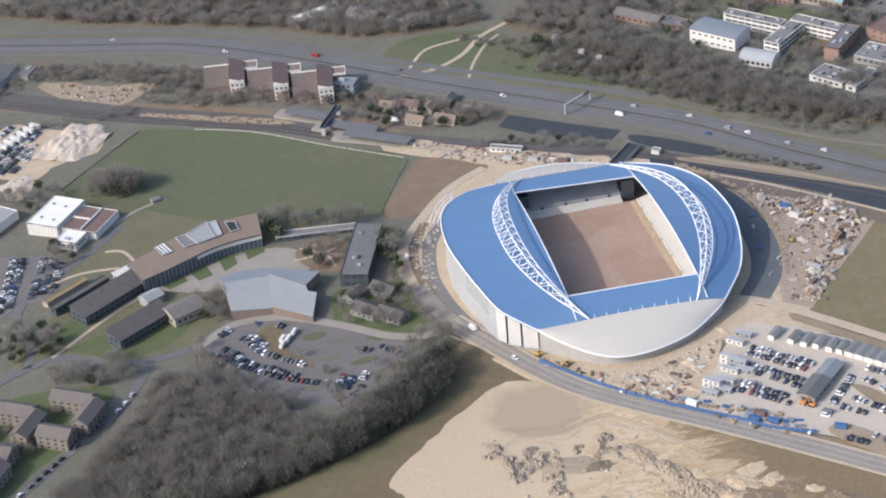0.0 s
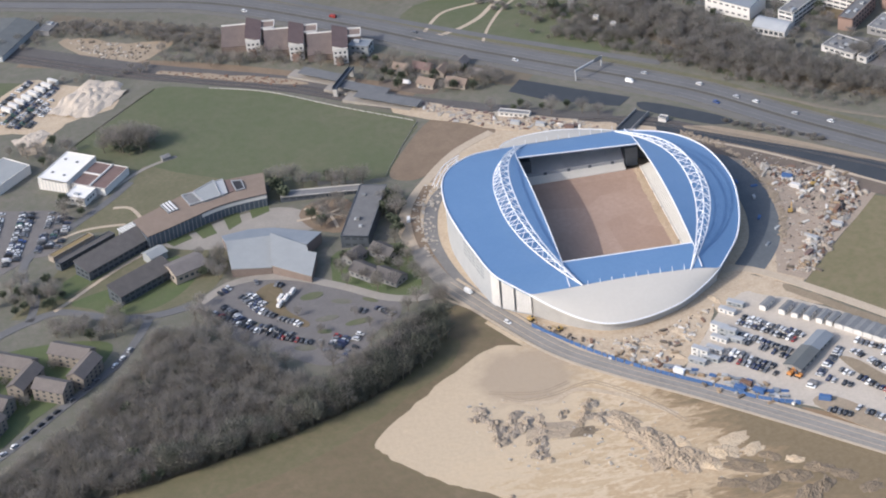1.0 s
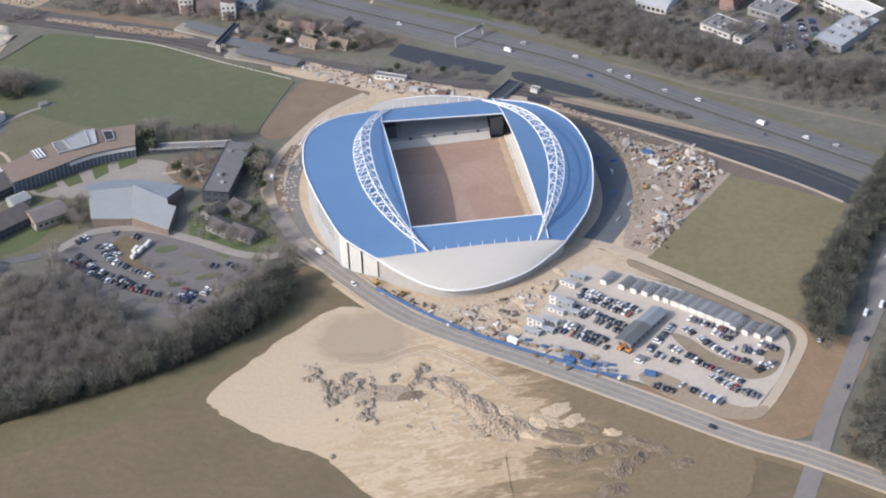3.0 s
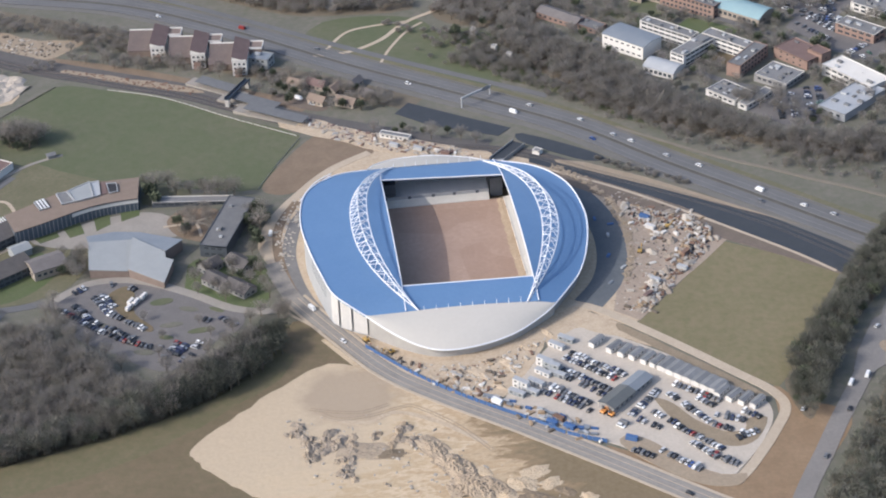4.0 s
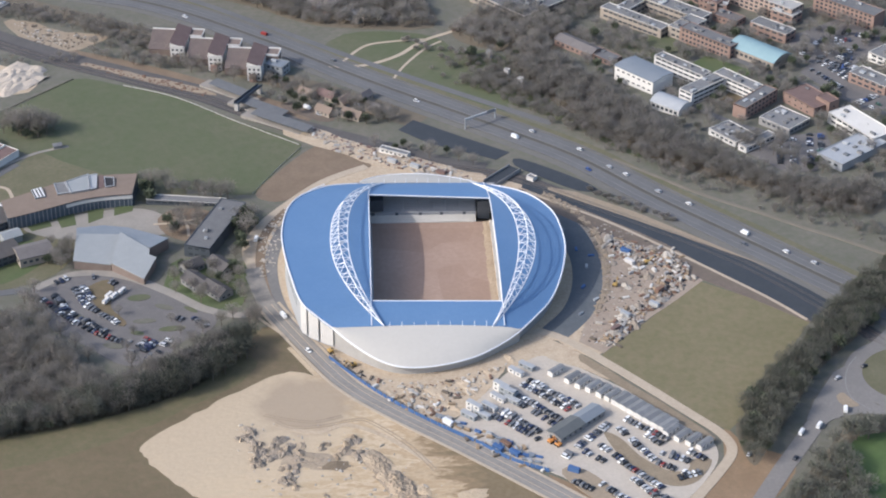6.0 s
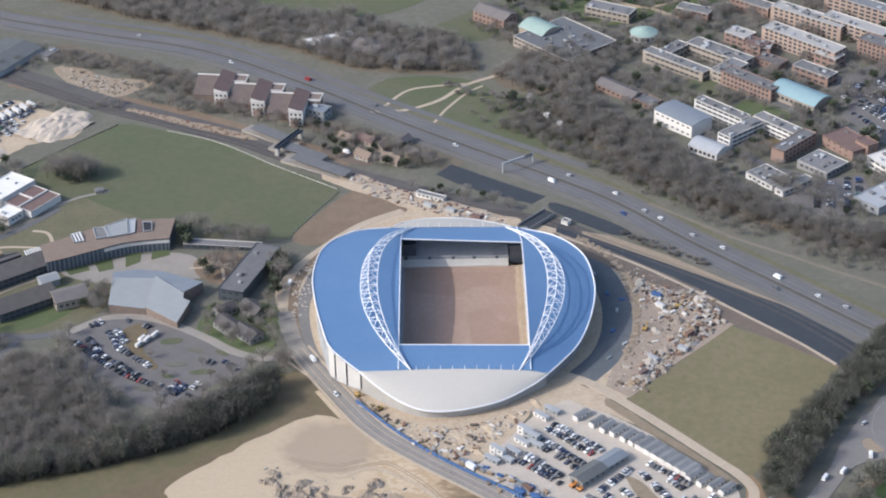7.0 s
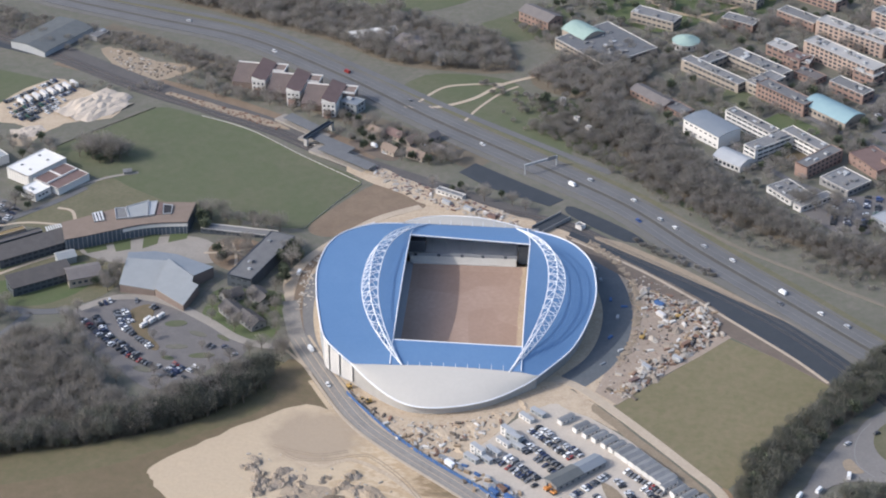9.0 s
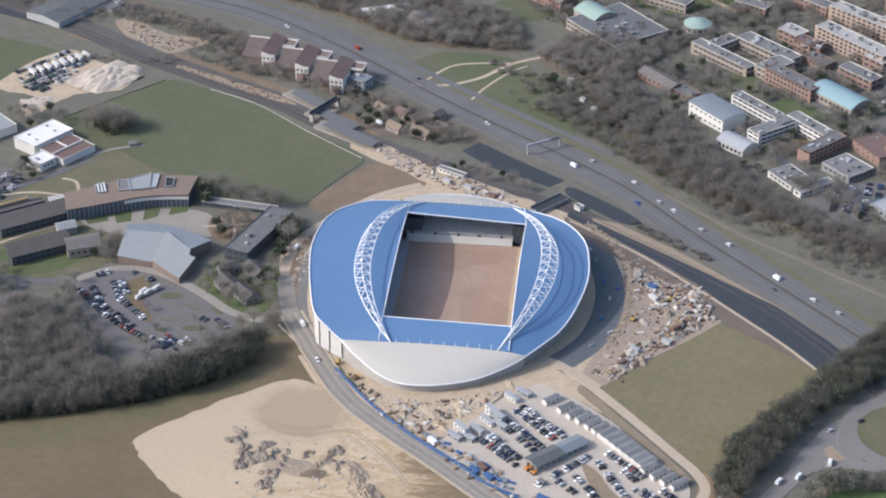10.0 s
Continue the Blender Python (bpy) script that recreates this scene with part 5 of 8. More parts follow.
# halls with white end walls, between highway and railway
for hx, hy in ((-162, 318), (-135, 300), (-108, 282)):
    b = thing("residence_hall", pose(hx, hy, G(hx, hy), 0, 0, 82), "tall hall with white end wall and dark red roof", "building", "residence halls")
    v, f = shell(30, 9.5, 11, "mono", 3.0)
    part("wall", mesh_of("wall", v, f, M["white"]), b)
    part("roof", roof_mesh(30, 9.5, 11, "mono", 3.0, M["maroon"], 0.4), b)
    v, f = shell(17, 18, 4.5, "mono", 6.5)
    part("side_wing", mesh_of("side_wing", v, f, M["hallwall"]), b, pose(2, 13.3, 0, 0, 0, -90), "brownish red side wing")
    part("wing_roof", roof_mesh(17, 18, 4.5, "mono", 6.5, M["slatered"], 0.3), b, pose(2, 13.3, 0, 0, 0, -90), "brownish red sloping wing roof")
    part("ridge", from_bm("ridge", box_bm(10.9, 11.6, 4.9, 22.2, 9.0, 12.0), M["white"]), b, label="pale ridge wall")
    part("rear_block", from_bm("rear_block", box_bm(4.0, 14.5, -13.5, -4.9, -2, 10.4), M["hallwall"]), b, label="dark brown rear block")
    for bx in ((4.0, 14.5, -13.8, -13.4), (14.2, 14.7, -13.4, -4.9), (3.8, 4.2, -13.4, -4.9)):
        part("parapet", from_bm("parapet", box_bm(*bx, 10.0, 11.4), M["white"]), b, label="white parapet")
    part("porch", from_bm("porch", box_bm(-17.4, -15.1, -1.6, 3.0, -2, 5.2, bevel=0.06), M["brick"]), b, label="low red brick porch")
    part("gable_screen", from_bm("gable_screen", box_bm(-15.6, -15.1, -4.8, 4.9, 11.0, 12.0), M["white"]), b, label="white parapet")
    for r in range(3):
        for k in range(3):
            part("window", pane_mesh(1.5, 1.5)[0], b, pose(-15.02, -3 + 3 * k, 2.2 + 3.2 * r, 0, 0, -90))
building("blue_block", -95, 279, 14, 11, 7.5, -28, M["zinc"], M["zincdark"], "flat", "small blue-grey metal-clad block", units=1, rows=2, win=(1.8, 1.4, 3.4))
for hx, hy, L, W, a in ((-61, 236, 13, 8, -36), (-50, 226, 10, 8, 50), (-74, 240, 11, 7, -36), (-44, 206, 14, 7, -36), (-62, 213, 12, 7, -40), (-36, 232, 9, 7, 50), (-30, 214, 10, 7, -36)):
    building("cottage", hx, hy, L, W, 3.6, a, M["brick_pale"], M["slate"] if hx % 3 == 0 else M["cedar"] if hx % 3 == 1 else M["maroon"], "gable", "small cottage with brown pitched roof", "house", pitch=2.6, rows=1, win=(1.2, 1.2, 3.2), group="lineside cottages", sides="sn")
# station
for k, (px_, py_, L, a) in enumerate(((-126, 250, 30, -40), (-103, 220, 36, -37), (-90, 199, 44, -36))):
    st = thing("platform_canopy", pose(px_, py_, G(px_, py_), 0, 0, a), "long grey station platform with canopy", "station")
    part("platform", from_bm("platform", box_bm(-L / 2 - 8, L / 2 + 8, -5, 5, -1, 1.0), M["paving"]), st)
    part("roof", roof_mesh(L, 8, 3.8, "mono", 0.5, M["canopy"], 0.3), st)
    for i in range(8):
        bm = bmesh.new()
        tube(bm, (-L / 2 + 1.5 + i * (L - 3) / 7, 0, 1), (-L / 2 + 1.5 + i * (L - 3) / 7, 0, 4.0), 0.12)
        part("post", from_bm("post", bm, M["steel"]), st)
fb = thing("footbridge", pose(-113, 235, G(-113, 235), 0, 0, 60), "dark covered footbridge over the railway", "bridge")
part("deck", from_bm("deck", box_bm(-15, 15, -1.6, 1.6, 5.4, 5.8), M["darkglaze"]), fb)
part("side_rail", from_bm("side_rail", box_bm(-15, 15, -1.7, -1.55, 5.8, 7.2), M["darkglaze"]), fb)
part("side_rail", from_bm("side_rail", box_bm(-15, 15, 1.55, 1.7, 5.8, 7.2), M["darkglaze"]), fb)
part("pier", from_bm("pier", box_bm(-15, -13, -1.4, 1.4, -1, 5.4), M["concrete"]), fb)
part("pier", from_bm("pier", box_bm(13, 15, -1.4, 1.4, -1, 5.4), M["concrete"]), fb)
ob_ = thing("road_bridge", pose(47, 116, G(47, 116), 0, 0, 48), "dark brick road bridge over the railway cutting", "bridge")
part("deck", from_bm("deck", box_bm(-13, 13, -4, 4, -0.5, 1.6), M["dark_surface"]), ob_)
part("parapet", from_bm("parapet", box_bm(-13, 13, -4.5, -4.0, -1, 2.8, bevel=0.08), M["render_grey"]), ob_)
part("parapet", from_bm("parapet", box_bm(-13, 13, 4.0, 4.5, -1, 2.8, bevel=0.08), M["render_grey"]), ob_)
building("white_hut", 65, 112, 5, 4, 3, -40, M["white"], M["felt"], "flat", "small white lineside hut", "hut", rows=0)
gt = thing("sign_gantry", pose(38, 190, G(38, 190), 0, 0, 34), "grey steel sign gantry across the highway", "gantry")
part("beam", from_bm("beam", box_bm(-12.5, 12.5, -0.5, 0.5, 6.2, 7.4), M["clad"]), gt)
for sx in (-12, 12):
    part("post", from_bm("post", box_bm(sx - 0.35, sx + 0.35, -0.35, 0.35, -1, 6.2), M["clad"]), gt)
part("sign", from_bm("sign", box_bm(5, 11, -0.75, -0.5, 5.6, 8.4), M["render_grey"]), gt, label="plain grey sign back")

# white hall, crescent and metal-roofed buildings on the near campus
wh = building("white_hall", -293, 180.5, 33, 21, 8.0, 55, M["white"], M["whiteroof"], "flat", "large white flat-roofed hall", rows=0, over=0)
for ux, uy in ((-9, -4), (-8, 5), (7, -3), (8, 6)):
    part("roof_light", from_bm("roof_light", box_bm(ux - 0.8, ux + 0.8, uy - 0.8, uy + 0.8, 7.4, 8.2, bevel=0.08), M["greyroof"]), wh, label="small grey rooflight")
for k in range(9):
    part("wall_rib", from_bm("wall_rib", box_bm(-16.7, -16.5, -9.6 + k * 2.4, -9.4 + k * 2.4, -1.0, 7.0), M["clad"]), wh, label="pale grey wall rib")
mh = building("hall_annex", -273.6, 167, 27, 24, 5.2, 55, M["white"], M["maroon"], "flat", "white annex with dark red roof and pale walls across it", rows=0)
part("cross_wall", from_bm("cross_wall", box_bm(-13.2, 13.2, -1.4, -0.7, 4.4, 5.9), M["white"]), mh)
part("cross_wall", from_bm("cross_wall", box_bm(-0.5, 0.5, -0.7, 11.6, 4.4, 5.6), M["white"]), mh)
building("hall_annex", -286.2, 149.6, 13, 14, 5.8, 55, M["white"], M["whiteroof"], "flat", "small white flat-roofed annex", units=1, rows=1, win=(1.8, 1.3, 3.0), sides="sw")
building("white_hall", -334, 192, 30, 22, 6.5, 47, M["white"], M["zinc"], "flat", "white hall with pale blue-grey roof", rows=0)
building("field_hut", -233, 181, 5, 3.6, 2.2, 20, M["render_grey"], M["felt"], "gable", "small grey field shelter", "hut", pitch=0.8, rows=0)

cr = thing("crescent_building", pose(0, 0, 0), "curved two-storey building with brown timber roof", "building")
FR = [(-250, 76), (-236, 82), (-222, 89), (-207, 96), (-193, 99), (-178, 100)]
BK = [(-257, 98), (-242, 107), (-227, 117), (-210, 124), (-194, 126), (-177, 126)]
fr, bk = [spline([(x, y, G(x, y)) for x, y in c], 6) for c in (FR, BK)]
vs, fs = [], []
for a, b in zip(fr, bk):
    vs += [(a.x, a.y, a.z - 2), (a.x, a.y, a.z + 8.6), (b.x, b.y, b.z + 8.0), (b.x, b.y, b.z - 2)]
for i in range(len(fr) - 1):
    fs += [(4 * i, 4 * i + 4, 4 * i + 5, 4 * i + 1), (4 * i + 3, 4 * i + 2, 4 * i + 6, 4 * i + 7)]
e = 4 * (len(fr) - 1)
fs += [(0, 1, 2, 3), (e, e + 3, e + 2, e + 1)]
part("wall", mesh_of("wall", vs, fs, mat("blue_glazing", (0.075, 0.098, 0.125), (0.10, 0.125, 0.155), (0.06, 0.075, 0.095), 6, 1.0, rough=0.4)), cr, label="dark blue glazed wall")
for k in range(0, len(fr) - 1):
    p_, q_n = fr[k].lerp(fr[k + 1], 0.5), bk[k]
    o_ = (p_ - q_n).normalized() * 0.12
    part("mullion", from_bm("mullion", box_bm(p_.x + o_.x - 0.12, p_.x + o_.x + 0.12, p_.y + o_.y - 0.12, p_.y + o_.y + 0.12, p_.z - 1, p_.z + 8.4), M["clad"]), cr, label="pale grey mullion")
part("roof", loft([p + Vector((0, 0, 9.0)) + (p - q).normalized() * 0.8 for p, q in zip(fr, bk)], [q + Vector((0, 0, 8.4)) for q in bk], 4, 0.3, 0.4, "roof", M["cedar"]), cr)
part("white_band", loft([p + Vector((0, 0, 7.6)) + (p - q).normalized() * 0.5 for p, q in list(zip(fr, bk))[14:]], [p + Vector((0, 0, 7.6)) - (p - q).normalized() * 0.2 for p, q in list(zip(fr, bk))[14:]], 1, 0, 2.0, "white_band", M["cladw"]), cr, label="pale upper wall band")


def roof_well(quad, material, top, label, kerb=True):
    """A raised rooflight or a well with white kerbs on the curved roof."""
    vs = [(x, y, G(x, y) + dz) for dz in (7.0, top) for x, y in quad]
    w = part("roof_light", mesh_of("roof_light", vs, [(4, 5, 6, 7), (0, 1, 5, 4), (1, 2, 6, 5), (2, 3, 7, 6), (3, 0, 4, 7)], material), cr, label=label)
    for i in range(4 if kerb else 0):
        (ax, ay), (bx, by) = quad[i], quad[(i + 1) % 4]
        d = Vector((bx - ax, by - ay, 0))
        n = Vector((-d.y, d.x, 0)).normalized() * 0.45
        vs = [(x + s * n.x, y + s * n.y, G(x, y) + dz) for dz in (top - 0.6, top + 0.45) for x, y, s in ((ax, ay, 0), (bx, by, 0), (bx, by, 1), (ax, ay, 1))]
        part("kerb", mesh_of("kerb", vs, [(4, 5, 6, 7), (0, 1, 5, 4), (1, 2, 6, 5), (2, 3, 7, 6), (3, 0, 4, 7)], M["clad"]), w, label="pale grey roof kerb")


roof_well([(-220, 116), (-215, 102), (-204, 105), (-207, 125)], M["zinc"], 10.0, "pale blue-grey glazed rooflight")
roof_well([(-227, 115), (-223, 101), (-215.4, 102.6), (-220.4, 116)], M["felt"], 9.6, "dark roof well with white kerbs")
roof_well([(-206.6, 124), (-203.6, 105.4), (-200, 107), (-201.4, 125)], M["clad"], 9.7, "grey louvred roof strip with white kerbs")
roof_well([(-200.6, 124), (-199.4, 108), (-196, 108.6), (-197.4, 124)], M["maroon"], 9.4, "dark red roof strip", False)
roof_well([(-197, 121), (-195, 108), (-189.6, 109), (-190.8, 120)], M["dark"], 9.5, "dark roof well with white kerbs")
roof_well([(-240, 108), (-236, 97.4), (-230, 99.4), (-234, 111)], M["dark"], 9.4, "dark roof well")
for k in range(3):
    t = 0.2 + 0.3 * k
    x, y = -240 + 6 * t, 108 + 3 * t
    part("roof_bar", mesh_of("roof_bar", [(x + a * 4 + c * 0.9, y - a * 10.6 + c * 0.4, G(x, y) + z) for z in (9.2, 9.9) for a, c in ((0, 0), (1, 0), (1, 1), (0, 1))], [(4, 5, 6, 7), (0, 1, 5, 4), (1, 2, 6, 5), (2, 3, 7, 6), (3, 0, 4, 7)], M["frame_white"]), cr, label="white bar over the roof well")
pg = thing("pergola", pose(-258, 90, G(-258, 90), 0, 0, 28), "white slatted pergola at the building's end", "pergola")
for k in range(8):
    part("slat", from_bm("slat", box_bm(-5.5 + k * 1.5, -5.0 + k * 1.5, -8, 8, 6.4, 6.9), M["steel"]), pg)
for sx in (-5, 5):
    for sy in (-7, 7):
        part("post", from_bm("post", box_bm(sx - 0.15, sx + 0.15, sy - 0.15, sy + 0.15, -1, 6.4), M["steel"]), pg)
prism("metal_roofed_hall", [(-206, 28), (-184.3, 23.5), (-181.3, 52.6), (-206.6, 54)], 6.3, M["hallwall"], M["zinc"], "wide hall wing with pale blue-grey metal roof", slope=(0, 0.08))
prism("metal_roofed_hall", [(-184, 23.5), (-164, 6.5), (-158.5, 26), (-163, 29), (-163, 34), (-181, 52.4)], 6.6, M["hallwall"], M["zinc"], "angled hall wing with pale blue-grey metal roof", slope=(0.05, 0.09))
prism("metal_roofed_hall", [(-206.4, 54.4), (-181, 53), (-162.8, 35), (-153, 47), (-178, 63), (-192, 67), (-208, 65)], 6.4, M["hallwall"], M["zincdark"], "rear hall wing with slate-blue metal roof", slope=(0.02, -0.10))
building("grey_block", -126, 61, 56, 16, 8, 70, M["darkglaze"], M["felt"], "flat", "long dark grey flat-roofed block", units=4, rows=2, win=(2.6, 1.4, 4.0), sides="ew")
building("covered_way", -146, 101, 48, 7, 3.0, -8, M["darkglaze"], M["felt"], "flat", "long low flat-roofed corridor with white edge", rows=1, win=(3.2, 1.4, 4.2), sides="s", pale=True)
for hx, hy, L, W, a in ((-134, 4, 16, 11, -50), (-122, -6, 16, 10, -48), (-121, 21, 15, 10, -50), (-138, 22, 12, 9, 40)):
    building("grey_lodge", hx, hy, L, W, 3.8, a, M["render_grey"], M["darkroof"], "gable", "low lodge with dark grey pitched roof", "house", pitch=2.6, rows=1, win=(1.8, 1.2, 3.6))
for hx, hy, L, W, a, H in ((-270, 72, 46, 13, 36, 6), (-286, 84, 40, 5, 36, 5), (-256, 36, 38, 12, 34, 6)):
    building("teaching_wing", hx, hy, L, W, H, a, M["darkglaze"], M["darkroof"], "mono" if W > 6 else "flat", "long low wing with dark sloping roof", pitch=2.4, rows=2 if W > 6 else 1, win=(2.6, 1.3, 3.8), sides="sw")
building("planted_roof", -294, 92, 30, 5, 3.6, 36, M["brick_pale"], M["orange"], "flat", "low building with orange-brown planted roof", rows=0)
building("grey_pyramid_hall", -231, 42, 20, 15, 6, 24, M["brick_pale"], M["slate"], "gable", "square hall with grey pitched slate roof", pitch=2.8, rows=1, win=(2.0, 1.6, 3.6))
building("glass_lobby", -247, 64, 11, 9, 4.6, 30, M["zinc"], M["zinc"], "gable", "small lobby with pale blue glazed roof", pitch=1.8, rows=0)
mat_dun = mat("dun_brick", (0.24, 0.208, 0.172), (0.285, 0.248, 0.205), (0.19, 0.165, 0.138), 5, 0.5, mixc=0.5)
for hx, hy, L, W, a in ((-297, -26, 20, 10, -32), (-291, -44, 17, 9, 58), (-328, -25, 21, 10, -32), (-322, -43, 18, 9, 58), (-308, -55, 15, 10, -32), (-338, -60, 14, 11, -32), (-343, -82, 20, 10, 58), (-352, -42, 18, 10, 58), (-360, -100, 20, 10, 58)):
    building("student_house", hx, hy, L + 3, W + 1, 7.6, a, mat_dun, M["houseroof"], "gable", "tall pale brick student house with brown roof", "house", pitch=3.0, rows=3, win=(1.5, 1.2, 4.2), group="student houses", sides="sew")

building("works_shed", -334, 396, 52, 34, 5, 60, M["clad"], M["shedroof"], "gable", "large dark grey works shed roof", "shed", pitch=2.0, rows=0)
building("works_shed", -300, 402, 14, 9, 4, 60, M["render_grey"], M["felt"], "flat", "small flat-roofed works building", "shed", rows=0, units=2)

# ---- campus ground ----
patch("lawn", [(-228, 162), (-194, 136), (-212, 129), (-240, 117), (-262, 106), (-290, 111), (-282, 128), (-264, 146), (-252, 166), (-246, 178)], 0.115, M["worn"], "worn grass between hall and curved building", "lawn", n=3, rough_edge=0.6)
patch("lawn", [(-330, 28), (-312, 52), (-296, 84), (-268, 108), (-244, 112), (-222, 86), (-205, 62), (-212, 30), (-228, 14), (-256, 8), (-300, 28)], 0.105, M["worn"], "worn campus grass between wings and paths", "lawn", n=3, rough_edge=0.5)
patch("lawn", [(-262, 46), (-240, 62), (-232, 60), (-224, 44), (-232, 26), (-250, 12), (-272, 12), (-286, 24), (-296, 34)], 0.12, M["lawn"], "bright green lawn between campus buildings", "lawn", n=3)
patch("lawn", [(-300, 40), (-270, 64), (-255, 76), (-262, 86), (-290, 66), (-308, 48)], 0.12, M["lawn"], "green lawn strip beside a path", "lawn", n=3)
patch("lawn", [(-344, -96), (-318, -72), (-296, -52), (-276, -22), (-284, -10), (-312, -4), (-350, -10), (-362, -60)], 0.12, M["lawn"], "green lawn between student houses", "lawn", n=3)
patch("lawn", [(-268, 106), (-242, 114), (-222, 126), (-186, 132), (-150, 122), (-150, 106), (-176, 106), (-176, 128), (-210, 128), (-240, 112)], 0.13, M["worn"], "grass bank behind the curved building", "lawn", n=3)
patch("lawn", [(-146, 34), (-110, 30), (-104, 8), (-108, -20), (-122, -26), (-150, -8), (-152, 14)], 0.11, M["lawn"], "rough lawn around low lodges", "lawn", n=3)
patch("forecourt", [(-242, 78), (-222, 86), (-206, 93), (-178, 97), (-160, 88), (-152, 66), (-176, 62), (-208, 62), (-226, 66)], 0.14, M["paving"], "pale paved forecourt below the curved building", "paving", n=3)
for pl in ([(-223.0, 88.0), (-213.8, 96.6), (-210.2, 79.5), (-218.7, 76.3)], [(-205.1, 95.8), (-195.7, 99.7), (-195.0, 86.6), (-203.2, 80.5)], [(-189.3, 98.9), (-177.9, 101.6), (-177.9, 93.4), (-188.6, 88.5)], [(-240.0, 80.0), (-226.9, 85.6), (-224.7, 79.0), (-235.8, 73.8)]):
    patch("lawn", pl, 0.22, M["lawn"], "small forecourt lawn", "lawn", smooth=False)
patch("courtyard", [(-152, 94), (-132, 90), (-130, 66), (-140, 54), (-156, 64), (-162, 82)], 0.16, M["mud"], "planted brown courtyard", "garden", n=3)
for a, b in (((-158, 88), (-134, 70)), ((-150, 92), (-142, 60)), ((-164, 76), (-136, 82))):
    ribbon("path", [a, ((a[0] + b[0]) / 2 + 2, (a[1] + b[1]) / 2 - 2), b], 1.8, 0.28, M["gravel"], "narrow pale path", "path")
patch("car_park", [(-229, 4), (-219, 14), (-205, 22), (-195, 26), (-177, 17), (-159, 5), (-141, -13), (-122, -28), (-124, -44), (-138, -54), (-148, -70), (-168, -76), (-192, -54), (-214, -32)], 0.16, M["carpark"], "grey asphalt car park below the campus", "car park", n=4)
patch("planted_island", [(-195, 8), (-186, 14), (-181, 5), (-181, -16), (-171, -32), (-174, -36), (-186, -20), (-195, -1)], 0.34, M["brownfield"], "brown grassy island between parking rows", "verge", n=3)
for cx, cy, rx, ry, a, m_ in ((-166, -7, 6.5, 3.4, 5, "field"), (-151, -18, 6, 2.2, -25, "scrub"), (-161, -32, 6.5, 2.4, 0, "scrub"), (-164, -44, 4, 2.0, -20, "field"), (-145, -41, 7.5, 2.6, 4, "field"), (-211, -8, 8, 1.6, -58, "scrub"), (-196, -26, 9, 1.6, -46, "scrub"), (-176, -56, 6, 2.6, -20, "scrub"), (-150, -55, 4, 2.4, 40, "scrub"), (-136, -22, 5, 1.6, -40, "field")):
    ca, sa = math.cos(radians(a)), math.sin(radians(a))
    patch("planted_island", [(cx + rx * ca * math.cos(t) - ry * sa * math.sin(t), cy + rx * sa * math.cos(t) + ry * ca * math.sin(t)) for t in np.linspace(0, 5.5, 8)], 0.34, M[m_], "grassy kerbed island in the car park", "verge", n=3)
ribbon("road_9", [(-226, 8), (-205, 22), (-178, 18), (-150, -2), (-128, -22), (-108, -30), (-94, -26)], 6, 0.26, M["paving"], "pale campus road past the car park", "road")
ribbon("road_10", [(-350, 0), (-337, 13), (-320, 22), (-302, 26), (-276, 10), (-256, 4), (-232, 6)], 6, 0.24, M["asphalt"], "grey campus road", "road")
ribbon("road_10", [(-320, 22), (-316, 46), (-322, 64), (-322, 84), (-312, 102), (-290, 122), (-270, 142), (-256, 160)], 5, 0.24, M["asphalt"], "grey campus road", "road")
ribbon("road_10", [(-368, -128), (-331, -95), (-311, -74), (-291, -54), (-274, -36), (-262, -15), (-254, 4)], 5, 0.24, M["asphalt"], "narrow road along the wood's edge", "road")
ribbon("path", [(-306, 28), (-299, 34), (-269, 61), (-250, 74)], 2.4, 0.26, M["gravel"], "pale footpath across the lawns", "path")
ribbon("path", [(-312, 102), (-286, 112), (-262, 110)], 2.2, 0.27, M["gravel"], "pale footpath", "path")
ribbon("path", [(-268, 132), (-258, 128), (-252, 112), (-250, 100)], 2.2, 0.28, M["gravel"], "pale footpath beside the pergola", "path")
ribbon("path", [(-282, 146), (-266, 158), (-246, 174), (-226, 182)], 2.6, 0.27, M["paving"], "path past the hall to the field shelter", "path")
ribbon("road_11", [(-94, -26), (-100, -4), (-104, 12)], 6, 0.27, M["road"], "junction of campus and site roads", "road")
ribbon("path", [(-98, -34), (-84, -52), (-72, -66)], 1.6, 0.25, M["gravel"], "pale footpath beside the site road", "path")
patch("car_park", [(-360, 110), (-350, 160), (-335, 154), (-304, 143), (-291, 130), (-302, 90), (-319, 91), (-337, 77), (-356, 80)], 0.15, M["carpark"], "grey asphalt car park", "car park", smooth=False)
patch("pasture", [(-310, 322), (-330, 270), (-350, 262), (-460, 300), (-470, 390), (-372, 348)], 0.1, M["field"], "green pasture beside the railway", "field", smooth=False)
patch("chalk_ground", [(-276, 303), (-256, 296), (-262, 264), (-286, 258), (-300, 244), (-312, 220), (-324, 228), (-318, 250), (-350, 262), (-340, 300), (-316, 328), (-296, 314)], 0.16, M["site"], "pale disturbed soil around parked machinery", "soil", n=3, rough_edge=1)
patch("chalk_ground", [(-293, 380), (-276, 380), (-250, 361), (-216, 349), (-240, 326), (-266, 334)], 0.16, M["tansoil"], "pale bare soil lot between road and railway", "soil", n=6, rough_edge=1.6)
stuff_lot = [(-288, 376), (-276, 378), (-250, 360), (-222, 348), (-240, 330), (-264, 338)]
